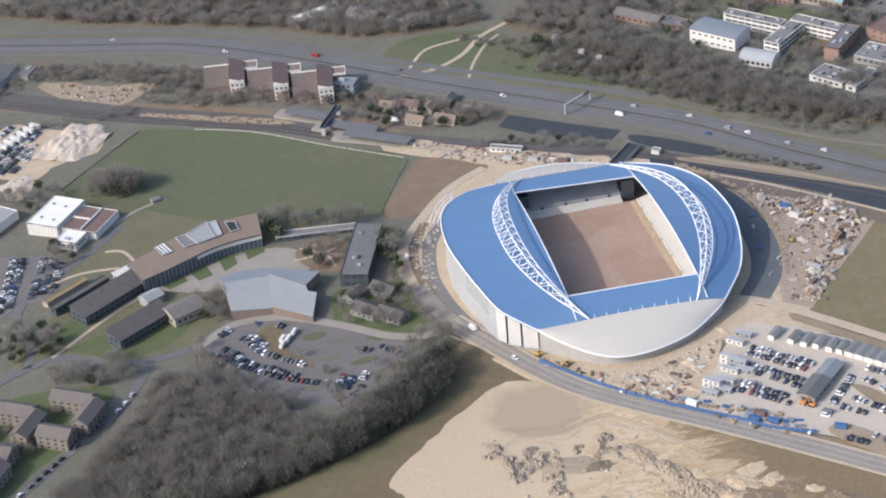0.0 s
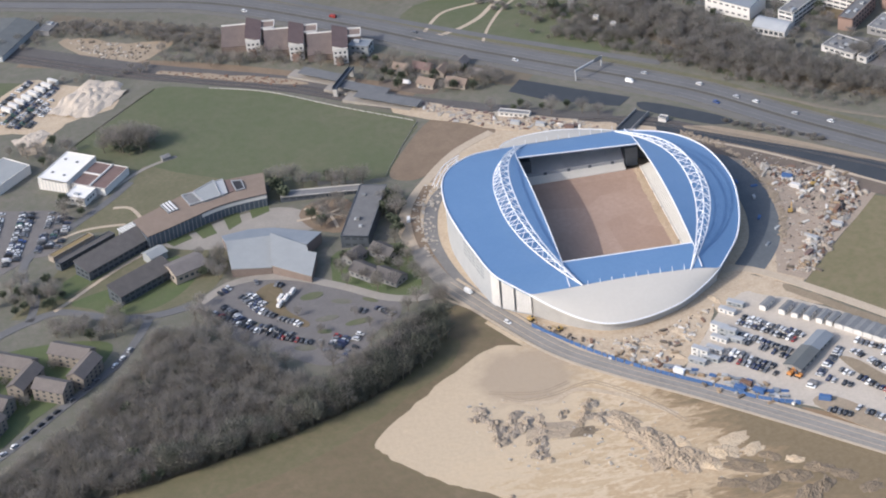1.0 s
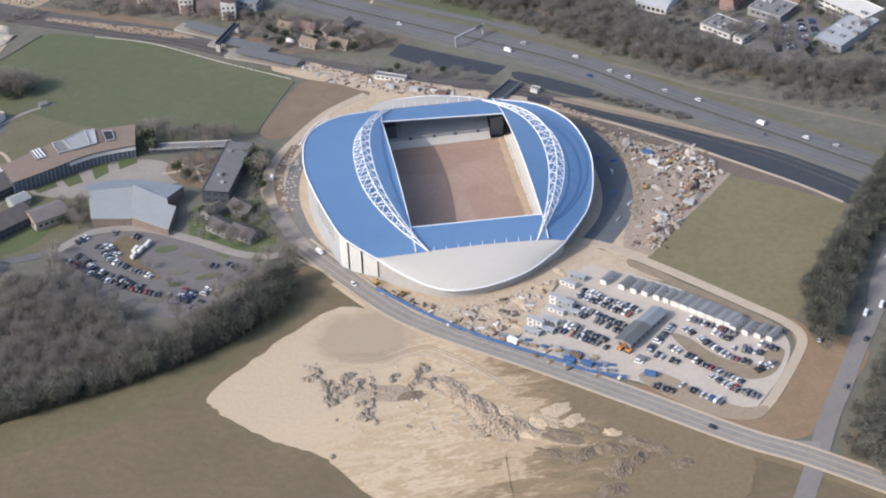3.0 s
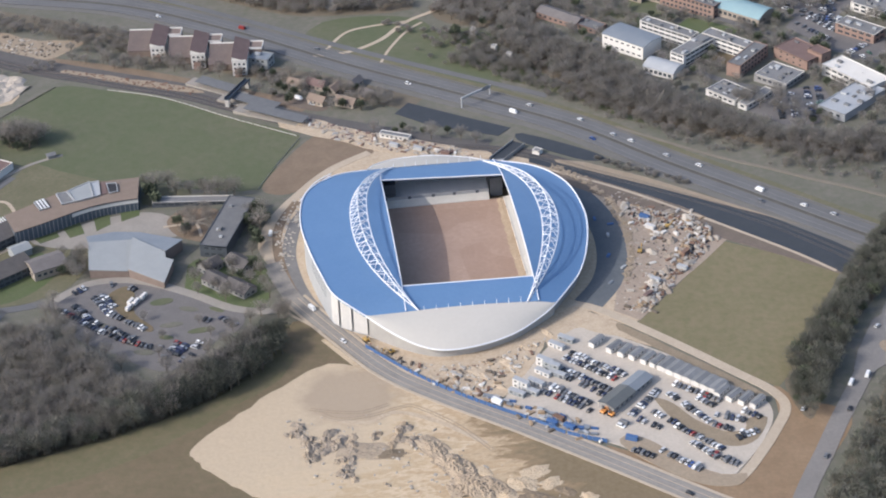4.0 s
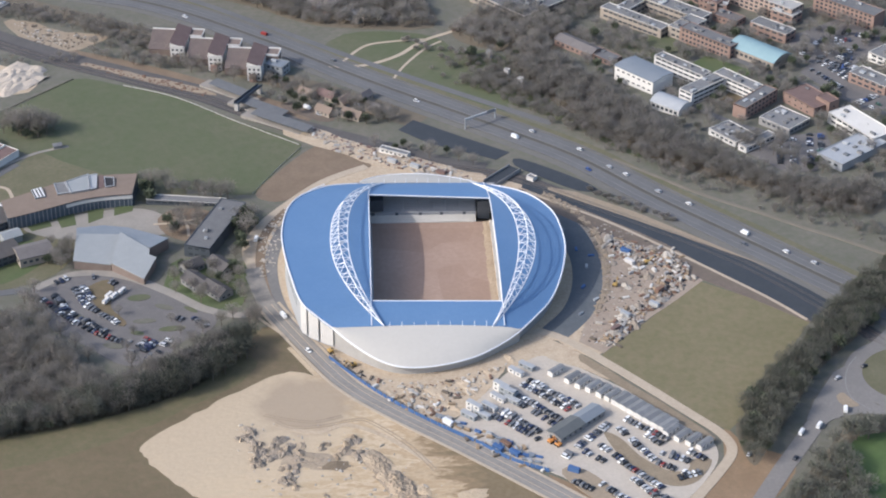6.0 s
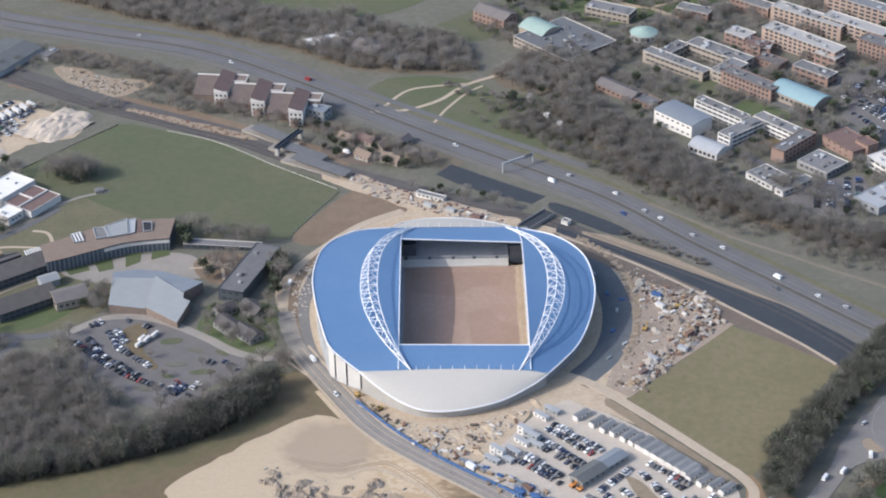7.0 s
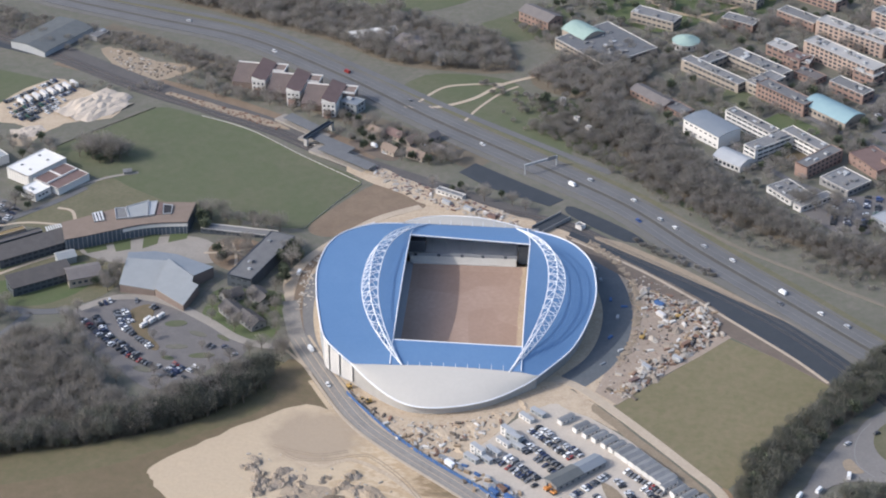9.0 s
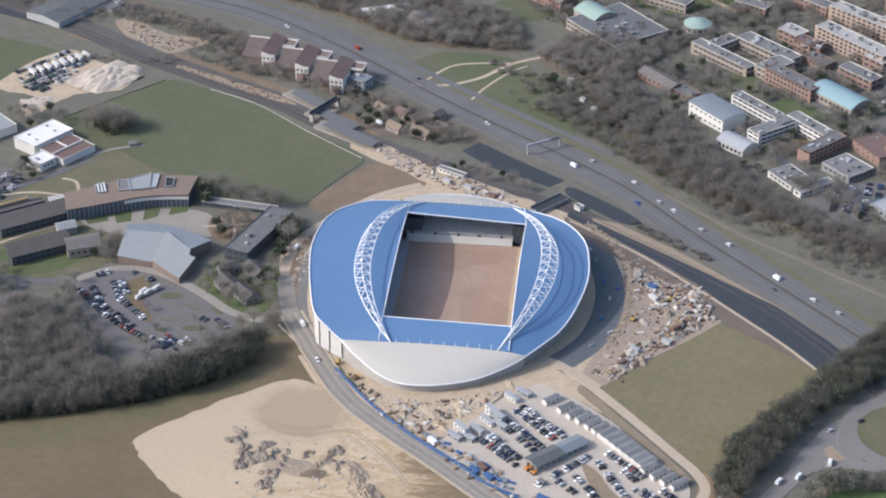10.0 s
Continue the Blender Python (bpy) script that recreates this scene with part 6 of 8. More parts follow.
patch("chalk_ground", [(-226, 305), (-196, 288), (-160, 268), (-136, 250), (-140, 248.5), (-176, 268), (-212, 291.5), (-230, 302)], 0.3, M["tansoil"], "strip of pale soil beside the railway", "soil", n=3, rough_edge=1)
patch("chalk_ground", [(-84, 204), (-60, 186), (-36, 166), (-8, 150), (20, 130), (38, 120), (30, 112), (0, 124), (-30, 138), (-56, 160), (-88, 186)], 0.34, M["site"], "pale churned soil between railway and stadium", "soil", n=3, rough_edge=1)
patch("asphalt_yard", [(-400, 432), (-350, 402), (-318, 384), (-330, 366), (-372, 384), (-420, 410)], 0.17, M["dark_surface"], "dark works yard beside the railway", "yard", n=2)
ribbon("path", [(-60, 284), (-36, 284), (-13, 297), (6, 320), (28, 334), (60, 352)], 3.4, 0.26, M["gravel"], "pale worn track up the slope", "track")
ribbon("path", [(-50, 292), (-35, 315), (-15, 321), (8, 322)], 2.4, 0.26, M["gravel"], "pale footpath over grass", "path")
ribbon("path", [(-16, 262), (-8, 282), (6, 306), (18, 318)], 2.0, 0.26, M["gravel"], "pale footpath over grass", "path")
patch("lawn", [(-70, 300), (-52, 284), (-14, 258), (30, 226), (60, 206), (40, 258), (20, 318), (-10, 336), (-50, 336)], 0.12, M["field"], "green grass slope beside the highway", "lawn", n=3)
patch("lawn", [(-20, 420), (6, 446), (30, 470), (60, 440), (40, 410), (10, 396)], 0.12, M["field"], "green lawn beyond the trees", "lawn", n=3)
patch("lawn", [(70, 470), (112, 414), (150, 430), (200, 452), (200, 520), (90, 540)], 0.12, M["lawn"], "green campus lawn", "lawn", n=3)
patch("lawn", [(-420, 620), (-243, 541), (-219, 527), (-185, 502), (-148, 479), (-107, 456), (-60, 452), (-20, 480), (0, 530), (-60, 640)], 0.125, M["field"], "green pasture beyond the highway", "field", n=3)
patch("lawn", [(-460, 600), (-242, 545), (-62, 520), (0, 560), (0, 720), (-460, 760)], 0.11, M["field"], "green pasture beyond the trees", "field", n=2)
ribbon("path", [(110, 476), (130, 452), (150, 440), (165, 420)], 4, 0.3, M["chalk"], "pale sandy campus path", "path")
ribbon("path", [(190, 470), (160, 450), (145, 444)], 3, 0.3, M["chalk"], "pale sandy campus path", "path")
patch("lawn", [(182, 262), (198, 278), (226, 250), (212, 238)], 0.12, M["lawn"], "green court between teaching blocks", "lawn", smooth=False)
patch("lawn", [(196, 210), (206, 200), (216, 212), (206, 222)], 0.13, M["brownfield"], "brown court between teaching blocks", "lawn", smooth=False)
patch("lawn", [(138, 300), (170, 318), (190, 296), (160, 270)], 0.12, M["field"], "green court beside brick blocks", "lawn", smooth=False)
patch("car_park", [(256, 246), (270, 264), (290, 262), (314, 212), (308, 188), (286, 186), (280, 206), (268, 222)], 0.155, M["carpark"], "busy asphalt car park of the campus", "car park", smooth=False)
patch("car_park", [(256, 300), (300, 330), (330, 290), (290, 250), (262, 262)], 0.16, M["carpark"], "asphalt car park behind campus blocks", "car park", smooth=False)
patch("car_park", [(200, 138), (210, 153), (256, 159), (256, 134), (240, 108), (221, 108)], 0.15, M["carpark"], "asphalt service yard of the campus", "car park", smooth=False)
ribbon("road_12", [(130, 262), (170, 214), (200, 176), (232, 150), (262, 110)], 5, 0.22, M["asphalt"], "campus service road", "road")
ribbon("road_12", [(196, 300), (230, 254), (262, 222), (300, 180)], 5, 0.22, M["asphalt"], "campus service road", "road")
# roundabout
RB = (246, -117)
ribbon("roundabout", [(RB[0] + 30 * math.cos(t), RB[1] + 30 * math.sin(t)) for t in np.linspace(0, 6.2832, 25)], 9, 0.31, M["pale_asphalt"], "asphalt roundabout around a grass island", "road", n=3)
patch("roundabout_island", [(RB[0] + 25.4 * math.cos(t), RB[1] + 25.4 * math.sin(t)) for t in np.linspace(0, 6.02, 24)], 0.42, mat("island_grass", (0.125, 0.118, 0.072), (0.16, 0.145, 0.095), (0.10, 0.108, 0.056), 12, 2, bump=0.3), "brown-green grass island of the roundabout", "lawn", n=3)
patch("road_mouth", [(206, -112), (191, -137), (184, -153), (188, -163), (196, -155), (204, -151), (226, -150), (221, -141), (216, -128), (217, -110), (224, -98)], 0.30, M["pale_asphalt"], "wide asphalt mouth of the roundabout", "road", smooth=False)
patch("splitter_island", [(203, -134), (207, -131), (210, -137), (213, -143), (208, -144), (204, -141)], 0.40, M["tansoil"], "small worn traffic island", "road", n=3)
ribbon("road_13", [(214, -146), (236, -150), (262, -156), (320, -168)], 8, 0.29, M["pale_asphalt"], "road leaving the roundabout", "road")
ribbon("kerb_lines", [(221, -98), (214, -109), (210, -124), (211, -137), (218, -147)], 0.35, 0.345, M["paint"], "worn white edge line at the roundabout", "marking")
patch("lawn", [(196, -190), (203, -174), (221, -167), (300, -178), (330, -240), (206, -240)], 0.12, mat("bright_meadow", (0.085, 0.135, 0.045), (0.105, 0.145, 0.058), (0.075, 0.105, 0.04), 20, 3, bump=0.3), "bright green meadow behind a hedge", "field", n=2)
patch("brown_patch", [(34, -82), (50, -72), (62, -66), (62, -92), (48, -98), (36, -100)], 0.1185, M["site"], "trodden sandy soil beside the compound", "soil", smooth=False)
patch("brown_patch", [(108, 40), (124, 28), (138, 14), (148, 4), (146, -2), (134, 8), (120, 20), (106, 32)], 0.24, M["gravel"], "yellowish sand strip along the yard's edge", "soil", n=3, rough_edge=0.8)
patch("brown_patch", [(-95, -44), (-84, -50), (-66, -76), (-56, -94), (-70, -92), (-84, -86), (-98, -76), (-104, -64)], 0.13, M["brownfield"], "brown trampled grass beside the wood", "soil", n=3, rough_edge=0.5)
patch("brown_patch", [(-22, -238), (-10, -224), (12, -218), (36, -230), (70, -256), (88, -268), (70, -310), (24, -340), (-60, -330), (-44, -300), (-30, -264)], 0.2, M["earth"], "rough brown soil beyond the chalk spoil", "soil", n=9, rough_edge=1.8)
ribbon("access_track", [(-88, -136), (-66, -146), (-50, -140), (-30, -152), (-8, -176)], 3.0, 0.26, M["site"], "wheel-rutted track over the chalk", "track")


def heap(name, x, y, rx, ry, h, seed, material, label, category="spoil heap", ang=0.0, n=15, fine=4.0):
    """An uneven heap of loose ground."""
    q = random.Random(seed)
    off = Vector((q.uniform(0, 90), q.uniform(0, 90), 0))
    vs, fs = [], []
    for j in range(n):
        for i in range(n):
            u, v = 2 * i / (n - 1) - 1, 2 * j / (n - 1) - 1
            r = math.hypot(u, v)
            k = max(0.0, 1 - r * (0.85 + 0.5 * noise.noise(Vector((u * 1.7, v * 1.7, 0)) + off)))
            z = h * k ** 0.8 * (0.65 + 0.9 * abs(noise.noise(Vector((u * fine, v * fine, 3)) + off)))
            vs.append((u * rx, v * ry, z - 0.15 + (0 if k else -0.3)))
    for j in range(n - 1):
        for i in range(n - 1):
            a = j * n + i
            fs.append((a, a + 1, a + n + 1, a + n))
    return place(tagged(new(name, mesh_of(name, vs, fs, material)), label, category, "spoil heaps"), x, y, ang)


def place(ob, x, y, ang=0.0, up=0.12):
    ob.matrix_basis = pose(x, y, G(x, y) + up, 0, 0, ang)
    return ob


chalkrough = mat("broken_chalk", (0.285, 0.24, 0.19), (0.37, 0.315, 0.25), (0.20, 0.168, 0.135), 5, 0.8, bump=0.8, mixc=0.6)
spoil = mat("mixed_chalk_spoil", (0.43, 0.35, 0.255), (0.34, 0.275, 0.20), (0.235, 0.188, 0.14), 5, 1.0, bump=0.8, mixc=0.55)
TIPS = ((-100, -142, 7), (-103, -147, 6), (-97, -153, 7), (-96, -164, 8), (-94, -170, 6), (-90, -165, 6), (-83, -152, 8), (-77, -157, 9), (-78, -167, 9), (-77, -174, 7), (-83, -163, 8), (-73, -165, 7), (-86, -159, 6),
        (-61, -158, 5), (-50, -156, 8), (-44, -166, 8), (-52, -167, 5), (-82, -187, 5), (-78, -183, 5), (-76, -190, 5), (-59, -199, 3), (-99, -214, 4))
for i, (x, y, r) in enumerate(TIPS):
    q = random.Random(700 + i)
    for k in range(5 if r > 4 else 2):
        a_, d_ = q.uniform(0, 6.283), r * q.uniform(0.1, 0.75)
        rr = r * q.uniform(0.24, 0.42)
        heap("mound", x + d_ * math.cos(a_), y + d_ * math.sin(a_), rr * q.uniform(0.9, 1.3), rr * q.uniform(0.7, 1.0), q.uniform(1.3, 2.6) * (0.6 + 0.06 * r), 40 * i + k, chalkrough if q.random() < 0.75 else spoil, "tipped heap of broken grey chalk", ang=q.uniform(0, 180), n=13)
for x, y, rx, ry, h, a in ((-34, -175, 12, 6, 2.6, -60), (-25, -193, 13, 7, 3.4, -62), (-18, -211, 14, 7, 3.8, -50), (-24, -210, 8, 6, 2.6, 10), (-9, -212, 12, 5, 2.8, -48), (-66, -170, 16, 7, 1.2, -10)):
    heap("mound", x, y, rx, ry, h, int(x) + 600, spoil, "rough pale chalk spoil ridge", ang=a, n=41, fine=6.5)
palespoil = mat("clean_chalk_spoil", (0.54, 0.44, 0.31), (0.49, 0.385, 0.265), (0.38, 0.29, 0.19), 7, 1.4, bump=0.6, mixc=0.5)
for x, y, rx, ry, h, a in ((4, -212, 8, 6, 3.0, -20), (12, -204, 8, 5, 1.8, 10), (-4, -220, 7, 4, 2.4, -40), (18, -214, 6, 4, 2.0, 30), (-12, -199, 6, 3, 2.0, -55), (34, -228, 5, 3, 1.6, -30)):
    heap("mound", x, y, rx, ry, h * 0.6, int(x) + 650, palespoil, "low pale stockpile of clean chalk", ang=a, n=27, fine=5.0)
brownspoil = mat("brown_overburden", (0.20, 0.155, 0.105), (0.255, 0.20, 0.14), (0.15, 0.12, 0.085), 6, 1.2, bump=0.8, mixc=0.6)
for x, y, rx, ry, h, a in ((16, -241, 9, 5, 1.8, 20), (30, -240, 8, 5, 2.0, -30), (43, -238, 8, 4, 1.8, -40), (31, -255, 8, 6, 2.0, 60), (24, -270, 9, 5, 1.8, 10), (12, -226, 12, 5, 1.6, -30), (40, -250, 7, 4, 1.8, 40), (52, -246, 7, 4, 1.6, -40), (2, -236, 8, 4, 1.5, -20), (60, -258, 6, 4, 1.6, 10), (24, -222, 6, 3, 1.3, -45), (-54, -175, 8, 4, 1.0, 0)):
    heap("mound", x, y, rx, ry, h, int(x) + 680, brownspoil, "low heap of brown overburden", ang=a, n=23, fine=5.0)
for off in (-0.9, 0.9):
    ribbon("wheel_rut", [(-86, -134), (-77, -140), (-62, -140), (-46, -136), (-38, -138), (-20, -158), (-6, -182)], 0.5, 0.27, M["tansoil"], "wheel rut pressed into the chalk", "track", shift=off)
    ribbon("wheel_rut", [(-92, -128), (-80, -133), (-66, -136), (-52, -132)], 0.5, 0.27, M["tansoil"], "wheel rut pressed into the chalk", "track", shift=off)
M["gravelpile"] = mat("stockpiled_chalk", (0.50, 0.43, 0.345), (0.55, 0.48, 0.40), (0.40, 0.33, 0.255), 9, 1.5, bump=0.6)
yardrough = mat("mixed_yard_spoil", (0.40, 0.345, 0.27), (0.31, 0.26, 0.205), (0.20, 0.17, 0.145), 4, 0.7, bump=0.9, mixc=0.7)
for i, (x, y, r) in enumerate(((112, 22, 5), (118, 16, 6), (124, 10, 5), (128, 24, 4), (136, 14, 5), (142, 2, 4), (114, 0, 4), (122, -8, 5), (132, -12, 5), (138, -20, 4), (108, -18, 4), (118, -24, 5), (126, -34, 4), (112, -40, 5), (102, -50, 5), (108, -58, 4), (96, -66, 5), (90, -74, 4), (104, 36, 4), (104, 8, 3))):
    heap("mound", x, y, r * rnd.uniform(0.7, 1.3), r * rnd.uniform(0.4, 0.8), rnd.uniform(1.4, 3.0), 400 + i, yardrough if i % 2 else M["rubble"], "heap of mixed rubble and building waste", ang=rnd.uniform(0, 180))
for i, (x, y, r) in enumerate(((-40, -98, 6), (-28, -112, 7), (-14, -112, 6), (0, -118, 8), (14, -112, 7), (26, -98, 6), (-10, -128, 6), (6, -130, 5), (38, -86, 5), (-52, -84, 4))):
    heap("mound", x, y, r * rnd.uniform(0.9, 1.5), r * rnd.uniform(0.3, 0.5), rnd.uniform(0.6, 1.4), 430 + i, M["site"], "long low ridge of sandy spoil", ang=-48 + rnd.uniform(-20, 20))
heap("mound", -275, 282, 25, 18, 5.5, 77, M["gravelpile"], "large pale chalk stockpile", ang=55, n=31, fine=3.0)
heap("mound", -314, 240, 12, 8, 2.5, 78, M["gravelpile"], "low pale chalk heap", ang=20)


def stuff_rubble(name, poly, count, seed, material, label, smin=0.3, smax=1.2, flat=0.6):
    """Uncountable loose pieces strewn over a stretch of ground."""
    q = random.Random(seed)
    xs, ys = [p[0] for p in poly], [p[1] for p in poly]
    vs, fs = [], []
    k = 0
    while k < count:
        x, y = q.uniform(min(xs), max(xs)), q.uniform(min(ys), max(ys))
        if not inside(x, y, poly):
            continue
        k += 1
        s = q.uniform(smin, smax)
        a = q.uniform(0, 3.14)
        lx, ly, lz = s * q.uniform(0.5, 1.6), s * q.uniform(0.4, 0.9), s * flat * q.uniform(0.4, 1.2)
        o = len(vs)
        for dz, t in ((-0.2, 1.0), (lz, q.uniform(0.5, 0.9))):
            for dx, dy in ((-1, -1), (1, -1), (1, 1), (-1, 1)):
                px_, py_ = dx * lx * t * q.uniform(0.8, 1.1), dy * ly * t * q.uniform(0.8, 1.1)
                vs.append((x + px_ * math.cos(a) - py_ * math.sin(a), y + px_ * math.sin(a) + py_ * math.cos(a), G(x, y) + 0.15 + dz))
        fs += [(o + 4, o + 5, o + 6, o + 7)] + [(o + i, o + (i + 1) % 4, o + 4 + (i + 1) % 4, o + 4 + i) for i in range(4)]
    tagged(new(name, mesh_of(name, vs, fs, material)), label, "rubble", kind="stuff")


YARD = [(97, 60), (124, 36), (148, 10), (147, -16), (118, -44), (90, -80), (76, -68), (90, -36), (99, 0), (99, 40)]
FRONT = [(-54, -76), (-40, -94), (-20, -104), (4, -104), (30, -92), (48, -76), (40, -84), (26, -104), (4, -130), (-10, -138), (-34, -112)]
for sd_, (mt, lb) in enumerate(((M["rubble"], "scattered pale chalk and concrete lumps"), (M["timber"], "scattered timber offcuts"), (M["rust"], "scattered rusty steel"), (M["steel"], "scattered white sheets and packaging"), (M["dark"], "scattered dark scrap"))):
    stuff_rubble("site_rubble", YARD, (260, 90, 80, 16, 150)[sd_], 50 + sd_, mt, lb + " in the yard", 0.2, 0.8)
    stuff_rubble("site_rubble", FRONT, (120, 46, 24, 6, 40)[sd_], 60 + sd_, mt, lb + " before the stadium", 0.25, 1.0)
stuff_rubble("site_rubble", [(-84, 204), (-36, 166), (20, 130), (30, 112), (0, 122), (-56, 160)], 260, 71, M["rubble"], "scattered pale rubble along the railway", 0.4, 1.6)
stuff_rubble("site_rubble", [(-84, 204), (-36, 166), (20, 130), (30, 112), (0, 122), (-56, 160)], 120, 72, M["maroon"], "scattered brick-red materials along the railway", 0.4, 1.8)
stuff_rubble("site_rubble", [(-106, -134), (-60, -140), (-30, -160), (10, -205), (40, -240), (10, -246), (-40, -210), (-90, -195), (-104, -170)], 150, 73, M["rubble"], "loose chalk lumps between heaps", 0.3, 1.2)
stuff_rubble("site_rubble", [(-230, 306), (-160, 268), (-136, 250), (-142, 246), (-214, 290)], 110, 74, M["rust"], "scattered lineside scrap", 0.4, 1.2)
BAND1 = [(104, 40), (126, 22), (146, 4), (142, -6), (120, 8), (104, 22)]
BAND2 = [(146, 0), (140, -22), (118, -46), (94, -78), (84, -74), (104, -50), (124, -28), (132, -8)]
for sd_, (mt, lb, n_) in enumerate(((M["rubble"], "pale rubble", 170), (M["timber"], "timber offcuts", 80), (M["rust"], "rusty scrap", 80), (M["dark"], "dark scrap", 110), (M["concrete"], "broken concrete", 90))):
    stuff_rubble("site_rubble", BAND1, n_, 90 + sd_, mt, lb + " piled along the yard's upper edge", 0.3, 1.2, 0.9)
    stuff_rubble("site_rubble", BAND2, n_, 110 + sd_, mt, lb + " piled along the yard's field side", 0.3, 1.2, 0.9)
stuff_rubble("site_rubble", stuff_lot, 90, 76, M["bark"], "dark scrap on the bare lot", 0.4, 1.3)
stuff_rubble("site_rubble", stuff_lot, 70, 77, M["rubble"], "pale rubble on the bare lot", 0.4, 1.4)
stuff_rubble("site_rubble", [(-100, 60), (-84, 94), (-74, 88), (-88, 50), (-92, 10), (-98, 10)], 160, 75, M["rubble"], "rubble along the haul road", 0.3, 1.3)


building("site_office", -18, 153, 20, 4.6, 3.2, -29, M["white"], M["greyroof"], "flat", "long white site office beside the railway", "cabin", rows=1, win=(1.6, 1.0, 3.0), sides="s")

# ---- vehicles ----
def car_parts(kind, paint):
    L, W, H, hood = {"car": (4.3, 1.76, 1.45, 1.0), "van": (5.3, 2.0, 2.3, 0.55), "suv": (4.6, 1.9, 1.75, 1.0)}[kind]
    a, b = L / 2, W / 2
    belt = H * (0.58 if kind != "van" else 0.62)
    bm = bmesh.new()
    sec = [(-a, 0.32, belt - 0.06, 0.95), (-a + 0.12, 0.26, belt, 1.0), (a - hood, 0.26, belt, 1.0), (a - 0.35, 0.26, belt - 0.12, 0.98), (a, 0.34, belt - 0.3, 0.88)]
    rings = [[bm.verts.new((x, s * b * w, z)) for s, z in ((-1, z0), (-1, z1), (1, z1), (1, z0))] for x, z0, z1, w in sec]
    for r, s in zip(rings, rings[1:]):
        for k in range(4):
            bm.faces.new((r[k], r[(k + 1) % 4], s[(k + 1) % 4], s[k]))
    bm.faces.new(rings[0])
    bm.faces.new(rings[-1][::-1])
    body = from_bm("body", bm, M["car_" + paint])
    r0, r1, f0, f1 = (-a + 0.15, -a + 0.5, a - hood - 0.75, a - hood) if kind != "van" else (-a + 0.04, -a + 0.1, a - hood - 0.5, a - hood)
    bm = bmesh.new()
    lo = [bm.verts.new(p) for p in ((r0, -b * 0.95, belt), (f1, -b * 0.95, belt), (f1, b * 0.95, belt), (r0, b * 0.95, belt))]
    hi = [bm.verts.new(p) for p in ((r1, -b * 0.8, H - 0.06), (f0, -b * 0.8, H - 0.06), (f0, b * 0.8, H - 0.06), (r1, b * 0.8, H - 0.06))]
    for k in range(4):
        bm.faces.new((lo[k], lo[(k + 1) % 4], hi[(k + 1) % 4], hi[k]))
    bm.faces.new(hi)
    cabin = from_bm("cabin", bm, M["glass"] if kind != "van" else M["car_" + paint])
    roof = from_bm("roof", box_bm(r1 - 0.05, f0 + 0.08, -b * 0.83, b * 0.83, H - 0.08, H, bevel=0.03), M["car_" + paint])
    return body, cabin, roof, L, W


bm = bmesh.new()
bmesh.ops.create_cone(bm, cap_ends=True, segments=10, radius1=0.32, radius2=0.32, depth=0.2, matrix=Matrix.Rotation(math.pi / 2, 4, "X"))
WHEEL = from_bm("wheel", bm, M["tyre"])


def axle_mesh(w):
    bm = bmesh.new()
    for sy in (-w / 2 + 0.12, w / 2 - 0.12):
        bmesh.ops.create_cone(bm, cap_ends=True, segments=10, radius1=0.32, radius2=0.32, depth=0.2, matrix=Matrix.Translation((0, sy, 0)) @ Matrix.Rotation(math.pi / 2, 4, "X"))
    tube(bm, (0, -w / 2 + 0.1, 0), (0, w / 2 - 0.1, 0), 0.06)
    return from_bm("axle", bm, M["tyre"])


AXLE = [axle_mesh(1.8), axle_mesh(2.0)]
CARS = {}


FAR_CARS = []


def car(x, y, ang, kind="car", paint=None, group="parked cars", road=0.28, far=False):
    paint = paint or rnd.choices(["white", "silver", "grey", "black", "red", "blue", "navy", "green"], [3.0, 6, 6, 6, 0.5, 0.4, 3.5, 0.3])[0]
    m = pose(x, y, G(x, y) + road, 0, 0, ang)
    if far:
        FAR_CARS.append((kind, paint, m))
        return None
    if (kind, paint) in CARS:
        return copy_thing(CARS[kind, paint], m)
    name = {"car": "car", "van": "van", "suv": "car"}[kind]
    adj = {"white": "white", "silver": "silver", "grey": "dark grey", "black": "black", "red": "red", "blue": "blue", "navy": "dark navy", "green": "dark green"}[paint]
    c = thing(name, m, f"{adj} {'panel van' if kind == 'van' else 'hatchback car' if kind == 'car' else 'estate car'} standing on asphalt", name, group)
    body, cabin, roof, L, W = car_parts(kind, paint)
    part("body", body, c)
    part("cabin", cabin, c)
    part("roof", roof, c)
    for sx in (-L / 2 + 0.8, L / 2 - 0.85):
        part("axle", AXLE[W > 1.95], c, pose(sx, 0, 0.32))
    CARS[kind, paint] = c
    return c


def car_row(p, q, turn=90, gap=2.7, fill=0.88, group="parked cars", road=0.3, far=False):
    """A row of cars side by side from p to q."""
    d = Vector((q[0] - p[0], q[1] - p[1]))
    n = max(1, int(d.length / gap))
    a = math.degrees(math.atan2(d.y, d.x))
    for k in range(n):
        if rnd.random() < fill:
            t = (k + 0.5) / n
            car(p[0] + d.x * t + rnd.uniform(-0.3, 0.3), p[1] + d.y * t + rnd.uniform(-0.3, 0.3), a + turn + rnd.choice((0, 180)) + rnd.uniform(-3, 3), rnd.choices(["car", "suv", "van"], [6, 3, 0.5])[0], None, group, road, far)


